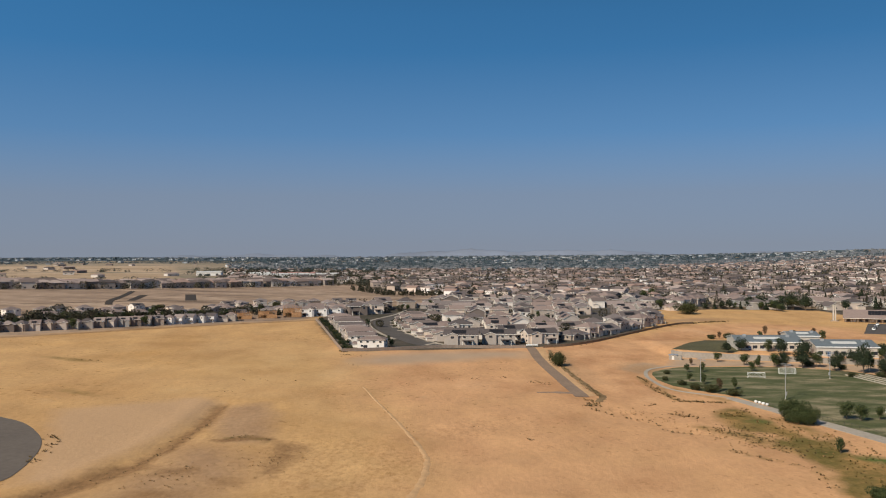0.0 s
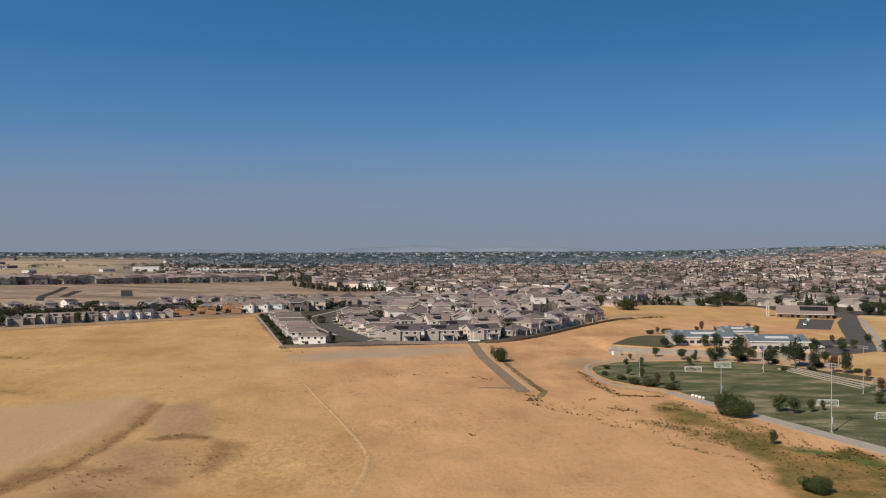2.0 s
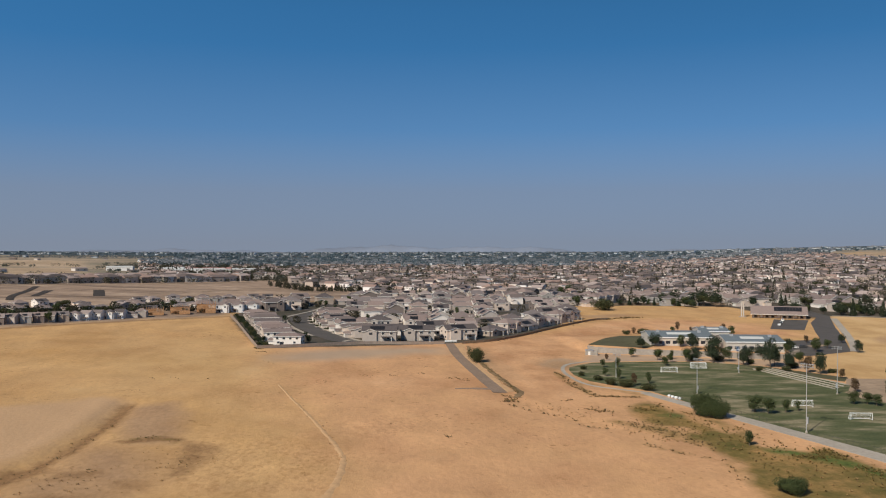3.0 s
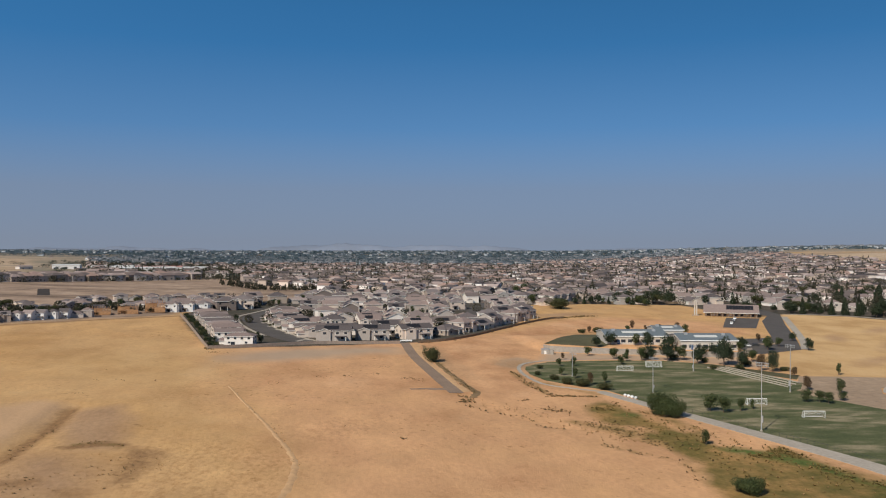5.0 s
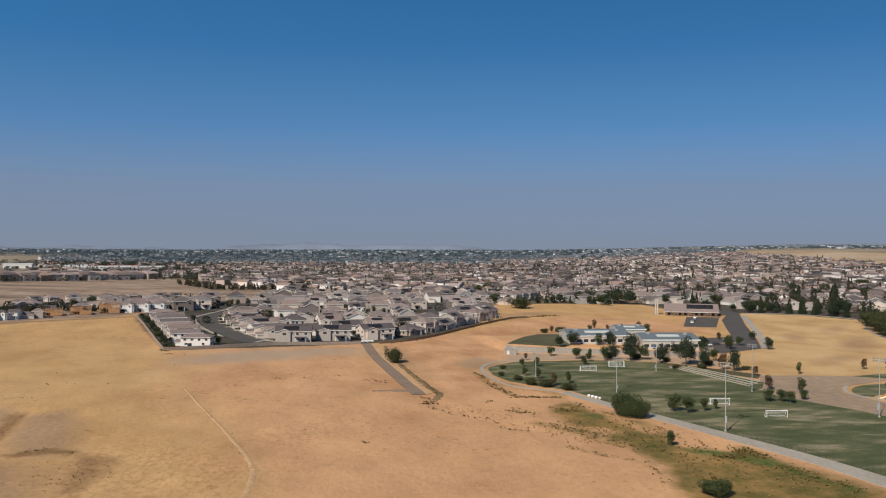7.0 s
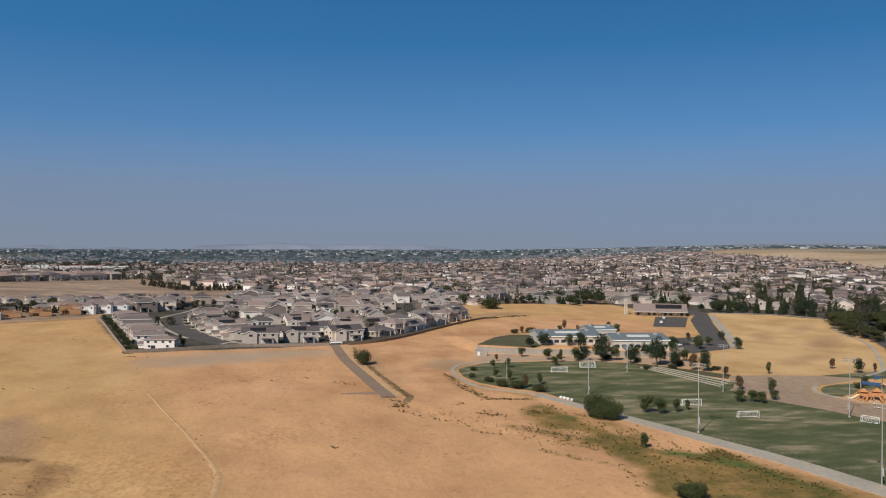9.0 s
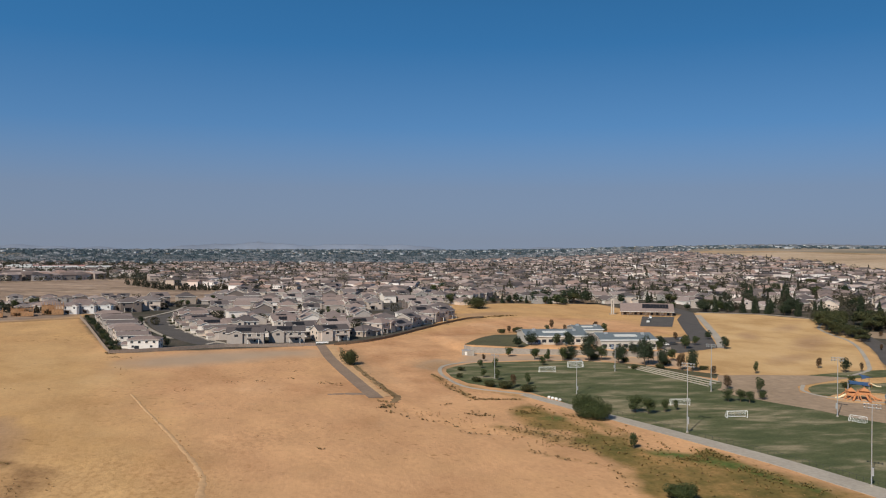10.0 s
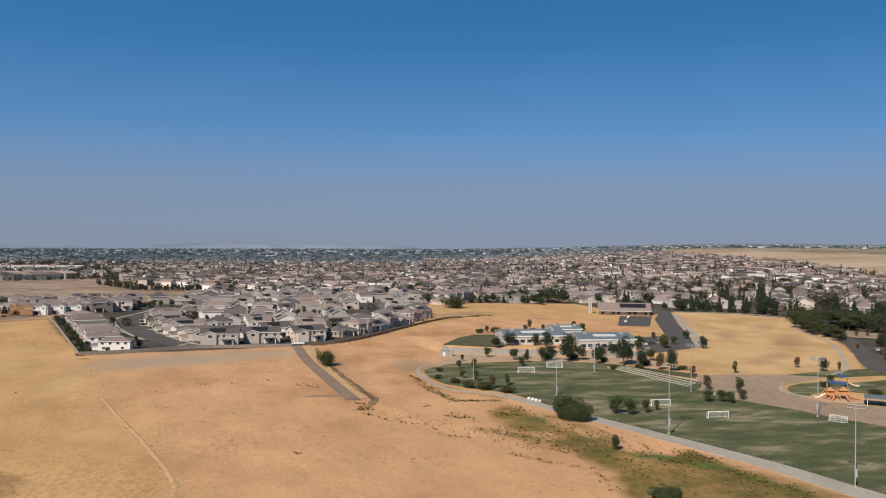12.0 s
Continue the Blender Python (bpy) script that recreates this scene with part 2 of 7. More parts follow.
M = {
    "ground": ground_material(),
    "asphalt": surface("asphalt", (0.11, 0.097, 0.088), 0.2, 1.5, 0.9, big=0.2),
    "pad": surface("grey_pad", (0.15, 0.125, 0.105), 0.12, 0.6, 0.95, big=0.1),
    "old_asphalt": surface("worn_asphalt", (0.285, 0.20, 0.142), 0.15, 1.0, 0.95, big=0.15),
    "concrete": surface("concrete", (0.43, 0.375, 0.31), 0.12, 0.8, 0.9, big=0.15),
    "dirt": surface("raked_dirt", (0.375, 0.268, 0.18), 0.18, 0.35, 0.95, big=0.2, bumps=0.1),
    "track": surface("packed_track", (0.60, 0.368, 0.19), 0.14, 0.5, 0.95, big=0.12, bumps=0.1),
    "block": surface("concrete_block", (0.34, 0.305, 0.265), 0.15, 1.2, 0.9, big=0.15),
    "fence": surface("weathered_fence", (0.20, 0.145, 0.10), 0.25, 0.7, 0.9),
    "block_dark": surface("dark_block", (0.30, 0.235, 0.19), 0.2, 1.0, 0.9),
    "steel": surface("galvanised_steel", (0.55, 0.55, 0.55), 0.08, 2, 0.45, 0.6),
    "white_paint": surface("white_paint", (0.82, 0.82, 0.80), 0.04, 2, 0.5),
    "dark_soil": surface("dug_soil", (0.055, 0.042, 0.032), 0.25, 0.4, 0.95),
    "dark_metal": surface("dark_metal", (0.05, 0.05, 0.05), 0.2, 2, 0.5),
    "bark": surface("bark", (0.16, 0.11, 0.075), 0.3, 3, 0.95, bumps=0.03),
    "timber": surface("framing_timber", (0.40, 0.225, 0.115), 0.3, 1.2, 0.85),
    "orange": surface("orange_plastic", (0.52, 0.23, 0.10), 0.08, 2, 0.5),
    "cream": surface("cream_plastic", (0.80, 0.68, 0.45), 0.08, 2, 0.5),
    "blue": surface("blue_canvas", (0.05, 0.10, 0.20), 0.1, 2, 0.7),
    "bluegrey": surface("blue_metal_roof", (0.15, 0.178, 0.195), 0.12, 1.0, 0.65, 0.0),
    "skylight": surface("pale_metal_roof", (0.60, 0.60, 0.58), 0.05, 1.0, 0.6),
    "glass": surface("window_glass", (0.035, 0.04, 0.05), 0.2, 1.0, 0.12, spec=0.6),
    "solar": surface("solar_cells", (0.022, 0.022, 0.026), 0.25, 0.6, 0.5, spec=0.15),
    "garage": surface("garage_door_paint", (0.70, 0.67, 0.62), 0.05, 1.0, 0.6),
    "trim": surface("trim_paint", (0.72, 0.68, 0.62), 0.06, 1.0, 0.6),
    "brick": surface("tan_stone", (0.36, 0.28, 0.21), 0.2, 0.8, 0.9),
    "stucco": varied("stucco", [(0.541, 0.45, 0.389), (0.395, 0.322, 0.269), (0.832, 0.757, 0.691), (0.416, 0.361, 0.322), (0.375, 0.352, 0.328), (0.686, 0.569, 0.48), (0.208, 0.168, 0.149), (0.52, 0.45, 0.403)], 0.9, "Red", grain=0.12, scale=0.6),
    "roof": varied("roof_tiles", [(0.236, 0.186, 0.173), (0.158, 0.131, 0.128), (0.263, 0.199, 0.18), (0.116, 0.098, 0.097), (0.304, 0.231, 0.206), (0.215, 0.182, 0.176), (0.341, 0.274, 0.253), (0.179, 0.144, 0.135)], 0.9, "Green", grain=0.25, scale=1.2, bumps=0.05),
    "far_wall": varied("far_stucco", [(0.816, 0.712, 0.643), (0.51, 0.409, 0.346), (0.918, 0.858, 0.826), (0.347, 0.283, 0.25), (0.775, 0.634, 0.547), (0.918, 0.829, 0.778)], 0.9, "island"),
    "row_wall": varied("townhouse_stucco", [(0.56, 0.50, 0.45), (0.27, 0.22, 0.19), (0.64, 0.59, 0.54), (0.38, 0.33, 0.29)], 0.9, "island"),
    "far_roof": varied("far_roof_tiles", [(0.257, 0.196, 0.177), (0.139, 0.113, 0.107), (0.364, 0.25, 0.209), (0.091, 0.076, 0.076), (0.449, 0.358, 0.325), (0.193, 0.149, 0.136), (0.342, 0.27, 0.247), (0.161, 0.127, 0.116)], 0.9, "island"),
    "leaf": varied("foliage", [(0.030, 0.048, 0.016), (0.050, 0.068, 0.022), (0.085, 0.095, 0.030)], 0.8, "island", 0.2),
    "leaf_dark": varied("conifer_foliage", [(0.016, 0.028, 0.016), (0.028, 0.042, 0.02), (0.045, 0.058, 0.026)], 0.85, "island", 0.2),
    "leaf_red": varied("turning_foliage", [(0.07, 0.035, 0.025), (0.10, 0.06, 0.03), (0.13, 0.09, 0.035)], 0.8, "island", 0.2),
    "leaf_olive": varied("olive_foliage", [(0.034, 0.043, 0.015), (0.055, 0.06, 0.021), (0.085, 0.08, 0.029)], 0.8, "island", 0.2),
    "straw": varied("straw_tufts", [(0.36, 0.225, 0.092), (0.44, 0.275, 0.115), (0.29, 0.18, 0.072)], 0.9, "island", 0.15),
    "leaf_weed": varied("rank_weeds", [(0.15, 0.125, 0.036), (0.21, 0.15, 0.048), (0.27, 0.175, 0.064)], 0.9, "island", 0.2),
    "leaf_dry": varied("dry_weeds", [(0.17, 0.12, 0.05), (0.27, 0.18, 0.08), (0.12, 0.095, 0.038)], 0.9, "island", 0.2),
    # far leaves made bluer and lighter, distance haze put into their colour
    "haze_leaf": varied("haze_tinted_leaves", [(0.056, 0.085, 0.105), (0.072, 0.105, 0.125), (0.098, 0.13, 0.148)], 0.9, "island", 0.2),
    # walls and roofs of the farthest houses, haze painted in as blue-grey
    "haze_wall": varied("haze_tinted_stucco", [(0.50, 0.53, 0.56), (0.32, 0.35, 0.38), (0.74, 0.76, 0.78)], 0.9, "island"),
    "haze_roof": varied("haze_tinted_roof_tiles", [(0.17, 0.18, 0.195), (0.13, 0.14, 0.155), (0.22, 0.22, 0.23)], 0.9, "island"),
    # hill colour kept near the low sky's blue to imitate haze
    "hill": surface("haze_tinted_hills", (0.205, 0.24, 0.31), 0.14, 0.004, 0.95),
    "school_wall": surface("cream_plaster", (0.52, 0.47, 0.41), 0.08, 0.8, 0.9),
    "white_wall": surface("white_wall", (0.70, 0.68, 0.66), 0.08, 0.5, 0.8),
    "red_roof": surface("faded_red_roof", (0.48, 0.24, 0.21), 0.1, 0.3, 0.8),
    "gully": surface("gully_soil", (0.27, 0.175, 0.088), 0.3, 0.5, 0.95, big=0.25, bumps=0.15),
    "yard_lawn": surface("dull_lawn", (0.115, 0.105, 0.052), 0.25, 0.8, 0.95, big=0.25),
    "old_concrete": surface("old_concrete", (0.46, 0.345, 0.26), 0.12, 0.5, 0.95, big=0.2),
    "slate_leaf": varied("grey_green_foliage", [(0.030, 0.045, 0.038), (0.045, 0.06, 0.05), (0.075, 0.082, 0.062)], 0.9, "island", 0.2),
    "far_leaf": varied("far_foliage", [(0.034, 0.037, 0.023), (0.055, 0.052, 0.033), (0.088, 0.073, 0.047)], 0.9, "island", 0.2),
}


def turf_material():
    m, n, l, b = mat("mown_turf", 0.95, spec=0.1)
    v = coords(n, l)
    fine = noise_tex(n, l, v, 1.2, 6, 0.7)
    pv = n.new("ShaderNodeMapping")
    pv.inputs["Rotation"].default_value = (0, 0, radians(-40))
    pv.inputs["Scale"].default_value = (0.06, 0.16, 0.1)
    l.new(v, pv.inputs[0])
    patch = noise_tex(n, l, pv.outputs[0], 1.0, 4, 0.55)
    col = ramp(n, l, patch, [(0.33, (0.083, 0.098, 0.045)), (0.47, (0.110, 0.120, 0.057)), (0.55, (0.16, 0.155, 0.084)), (0.66, (0.295, 0.25, 0.156))])
    col = mix(n, l, 1.0, col, ramp(n, l, fine, [(0.3, 0.72), (0.7, 1.12)]), "MULTIPLY")
    l.new(col, b.inputs["Base Color"])
    bump(n, l, b, fine, 0.4, 0.05)
    return m


M["turf"] = turf_material()


# ---------------------------------------------------------------- mesh helpers
def mesh_ob(name, verts, faces, material, parent=None, label="", smooth=False):
    me = bpy.data.meshes.new(name)
    me.from_pydata([tuple(map(float, v)) for v in verts], [], [tuple(f) for f in faces])
    me.materials.append(M[material])
    if smooth:
        me.shade_smooth()
    me.update()
    ob = new(name, me)
    if parent is not None:
        ob.parent = parent
    if label:
        ob["label"] = label
    return ob


def part(name, bm, material, parent=None, label=""):
    me = bpy.data.meshes.new(name)
    bm.to_mesh(me)
    bm.free()
    me.materials.append(M[material])
    if any(p.material_index for p in me.polygons):
        me.materials.append(M["trim"])           # painted fascia boards round a roof
    ob = new(name, me)
    if parent is not None:
        ob.parent = parent
    if label:
        ob["label"] = label
    return ob


def empty(name, m=None):
    ob = new(name)
    ob.empty_display_size = 0.5
    if m is not None:
        ob.matrix_basis = m
    return ob


def bm_box(bm, x0, x1, y0, y1, z0, z1, bevel=0.0):
    r = bmesh.ops.create_cube(bm, size=1.0, matrix=Matrix.Translation(((x0 + x1) / 2, (y0 + y1) / 2, (z0 + z1) / 2)) @ Matrix.Diagonal((x1 - x0, y1 - y0, z1 - z0, 1)))
    if bevel:
        es = list({e for v in r["verts"] for e in v.link_edges})
        bmesh.ops.bevel(bm, geom=es, offset=bevel, segments=1, affect="EDGES")
    return bm


def bm_rod(bm, a, b, r0, r1=None, sides=8):
    a, b = Vector(a), Vector(b)
    r1 = r0 if r1 is None else r1
    m = Matrix.Translation((a + b) / 2) @ (b - a).to_track_quat("Z", "Y").to_matrix().to_4x4()
    bmesh.ops.create_cone(bm, cap_ends=True, segments=sides, radius1=r0, radius2=r1, depth=(b - a).length, matrix=m)
    return bm


def box(name, x0, x1, y0, y1, z0, z1, material, parent=None, label="", bevel=0.03):
    return part(name, bm_box(bmesh.new(), x0, x1, y0, y1, z0, z1, bevel), material, parent, label)


def smooth_line(pts, n=6):
    """Catmull-Rom through the points."""
    p = [np.array(q, float) for q in pts]
    p = [2 * p[0] - p[1]] + p + [2 * p[-1] - p[-2]]
    out = []
    for i in range(1, len(p) - 2):
        for k in range(n):
            t = k / n
            out.append(0.5 * (2 * p[i] + (p[i + 1] - p[i - 1]) * t + (2 * p[i - 1] - 5 * p[i] + 4 * p[i + 1] - p[i + 2]) * t * t + (3 * p[i] - p[i - 1] - 3 * p[i + 1] + p[i + 2]) * t ** 3))
    out.append(p[-2])
    return [tuple(q) for q in out]


def ribbon(name, pts, width, dz, material, label="", category="", n=6, thick=0.0, kind="structure", ragged=0.0):
    """A strip laid along a line on the ground; width a number or one for each end."""
    line = np.array(smooth_line(pts, n))
    t = np.gradient(line, axis=0)
    t /= np.linalg.norm(t, axis=1)[:, None] + 1e-9
    nrm = np.stack([-t[:, 1], t[:, 0]], 1)
    ws = np.linspace(*(width if isinstance(width, tuple) else (width, width)), len(line))
    if ragged:
        k = np.arange(len(line))
        ws = ws * (1 + 0.35 * np.sin(k * 1.7) * np.sin(k * 0.53 + 1))
        line = line + nrm * (ragged * np.sin(k * 0.9) * np.cos(k * 0.37))[:, None]
    cols = 5
    verts, faces = [], []
    for j in range(cols):
        o = (j / (cols - 1) - 0.5)
        q = line + nrm * (ws * o)[:, None]
        z = height(q[:, 0], q[:, 1]) + dz - (0.16 if ragged and j in (0, cols - 1) else 0.0)     # edges tucked under the ground so the raised strip casts no shadow line
        verts += [(a, b, c) for (a, b), c in zip(q, z)]
    m = len(line)
    for j in range(cols - 1):
        for i in range(m - 1):
            faces.append((j * m + i, (j + 1) * m + i, (j + 1) * m + i + 1, j * m + i + 1))
    if thick:
        base = len(verts)
        for j in (0, cols - 1):
            verts += [(a, b, c - thick) for a, b, c in verts[j * m:(j + 1) * m]]
        for i in range(m - 1):
            faces.append((base + i, i, i + 1, base + i + 1))
            faces.append((base + m + i + 1, (cols - 1) * m + i + 1, (cols - 1) * m + i, base + m + i))
    ob = mesh_ob(name, verts, [f[::-1] for f in faces], material, smooth=bool(ragged))
    return tagged(ob, label, category, kind=kind)


def sheet(name, poly, dz, material, label="", category="", cell=4.0, kind="structure", n=0):
    """A surface that lies on the ground inside an outline."""
    from mathutils.geometry import delaunay_2d_cdt
    poly = [tuple(p) for p in poly]
    if n:
        poly = smooth_line(poly + poly[:1], n)[:-1]
    edge = []
    for (ax, ay), (bx, by) in zip(poly, poly[1:] + poly[:1]):
        k = max(1, int(math.hypot(bx - ax, by - ay) / cell))
        edge += [(ax + (bx - ax) * i / k, ay + (by - ay) * i / k) for i in range(k)]
    xs, ys = [p[0] for p in edge], [p[1] for p in edge]
    gx, gy = np.meshgrid(np.arange(min(xs), max(xs), cell), np.arange(min(ys), max(ys), cell))
    gx, gy = gx.ravel(), gy.ravel()
    keep = inside(gx, gy, edge) & (seg_dist(gx, gy, edge + edge[:1]) > cell * 0.4)
    pts = edge + list(zip(gx[keep], gy[keep]))
    ne = len(edge)
    vs, _, fs, *_ = delaunay_2d_cdt([Vector(p) for p in pts], [(i, (i + 1) % ne) for i in range(ne)], [list(range(ne))], 1, 1e-4)
    zs = height(np.array([v.x for v in vs]), np.array([v.y for v in vs])) + dz
    ob = mesh_ob(name, [(v.x, v.y, z) for v, z in zip(vs, zs)], fs, material)
    for p in ob.data.polygons:
        if p.normal.z < 0:
            p.flip()
    return tagged(ob, label, category, kind=kind)


# ---------------------------------------------------------------- outlines of the plan (metres)
FRONT_WALL = [(-50, 423), (-30, 432), (-1, 446), (22, 449), (43, 452)]
SLOPE_FENCE = [(53, 455), (69, 465), (87, 485), (110, 518), (137, 556), (158, 581), (170, 588)]
SIDE_WALL = [(-50, 423), (-56, 448), (-65, 487), (-75, 530), (-84, 566)]
WEST_EDGE = [(-84, 566), (-113, 542), (-134, 523), (-160, 495), (-193, 456), (-219, 427), (-300, 360)]
TURF = [(90, 373), (92, 380), (99, 388), (107, 394), (121, 396.5), (142, 398), (162, 396.5), (173, 391), (177, 379), (182, 346), (187.5, 321), (189.5, 310), (196, 297), (205, 283), (209, 271), (217, 257.5), (242, 228), (225, 190), (163, 178), (155, 199), (149.5, 219), (141, 238), (133, 255), (126.5, 272), (122.5, 284), (116, 308), (110, 327), (100, 336), (92, 346), (89, 360)]
GOLD_EAST = [(338, 598), (376, 576), (394, 535), (364, 494), (350, 463), (344, 444), (331, 419), (309, 388), (292, 365), (281, 352), (248, 346), (224, 351), (207, 353), (205, 377), (215, 404), (236, 420), (254, 428), (280, 478), (308, 534)]
GOLD_MID = [(150, 690), (222, 706), (300, 690), (300, 600), (262, 470), (215, 470), (110, 450)]
TOWN_NEAR = [(-50, 424), (43, 453), (69, 467), (110, 520), (164, 588), (205, 598), (150, 690), (222, 706), (330, 690), (345, 600), (396, 533), (372, 492), (353, 450), (338, 418), (317, 388), (300, 364), (288, 347), (285, 305), (560, 305), (900, 800), (700, 1300), (0, 1300), (-60, 900), (-85, 640), (-86, 567)]
BROWN = [(-330, 460), (-300, 366), (-222, 430), (-190, 462), (-158, 502), (-124, 537), (-88, 570), (-84, 600), (-80, 628), (-58, 670), (-20, 740), (20, 830), (-20, 910), (-95, 980), (-150, 1085), (-400, 900), (-520, 720), (-420, 560)]

# the land: one sheet out to the horizon
gx = np.concatenate([-np.geomspace(6000, 264, 46), np.arange(-260, 421, 3.0), np.geomspace(425, 6000, 46)])
gy = np.concatenate([-np.geomspace(2500, 40, 14), np.arange(-20, 60, 20.0), np.arange(60, 721, 3.0), np.geomspace(726, 4950, 46)])
X, Y = np.meshgrid(gx, gy)
Z = height(X, Y)
nx, ny = len(gx), len(gy)
idx = np.arange(nx * ny).reshape(ny, nx)
quads = np.stack([idx[:-1, :-1], idx[:-1, 1:], idx[1:, 1:], idx[1:, :-1]], -1).reshape(-1, 4)
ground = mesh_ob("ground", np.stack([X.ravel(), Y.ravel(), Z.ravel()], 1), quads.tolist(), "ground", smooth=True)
tagged(ground, "dry golden grassland with bare earth, weeds and graded lots", "ground", kind="structure")


def soft_in(poly, soft):
    d = seg_dist(X, Y, poly + poly[:1])
    return np.where(inside(X, Y, poly), np.clip(0.5 + d / (2 * soft), 0, 1), np.clip(0.5 - d / (2 * soft), 0, 1))


def along(line, w0, soft):
    return np.clip(0.5 + (w0 - seg_dist(X, Y, line)) / (2 * soft), 0, 1)


def blob(cx, cy, rx, ry, turn=0.0):
    c, s = math.cos(radians(turn)), math.sin(radians(turn))
    u, v = ((X - cx) * c + (Y - cy) * s) / rx, (-(X - cx) * s + (Y - cy) * c) / ry
    return np.clip(1.3 - 0.8 * np.hypot(u, v), 0, 1)


FOOTPATH = [(-49, 420), (-44, 395), (-40, 370), (-31, 330), (-22.8, 300), (-13.3, 266.5), (-6.5, 239.4), (-4.6, 223), (-7.4, 199), (-14, 180), (-24, 158)]
WEEDY = [(91.6, 295.7), (102, 306), (107, 290), (109.5, 271), (112, 259.4), (117.6, 258.5), (114.5, 242.6), (119.7, 233), (131.9, 241), (135, 233), (136, 219), (141, 205), (150, 180), (92, 180), (95, 205), (101, 225), (100, 241), (97.6, 258), (90, 263)]
BARE = [(54, 448), (70, 458), (112, 510), (165, 578), (210, 590), (262, 560), (262, 490), (200, 500), (150, 505), (112, 452), (92, 405), (84, 372), (92, 332), (76, 300), (58, 318), (57, 380)]
AZ = np.degrees(np.arctan2(X, np.maximum(Y, 1)))
R = np.hypot(X, Y)
town_far = np.clip((R - 640) / 60, 0, 1) * np.clip((AZ + 8 - 2) / 2, 0, 1) * (Y > 0) + np.clip((R - 1080) / 60, 0, 1) * (AZ > -14) * (AZ < -5)
GOLD_AZ = (28.5, 29.5, 30.5, 33.8, 37, 39, 42, 46)
GOLD_R = (9000, 2100, 1929, 1736, 1592, 1423, 1271, 1150)
GOLD_TOP = np.interp(AZ, (28.5, 30.6, 37, 42, 46), (2260, 2240, 2100, 1950, 1850))
# far gold strip; the pale and field masks dull its colour to imitate haze
gold_far = step(-30, 30, R - np.interp(AZ, GOLD_AZ, GOLD_R)) * (1 - step(-30, 60, R - GOLD_TOP)) * (AZ > 28.5)
far_plain = step(1000, 1300, R) * (Y > 0)
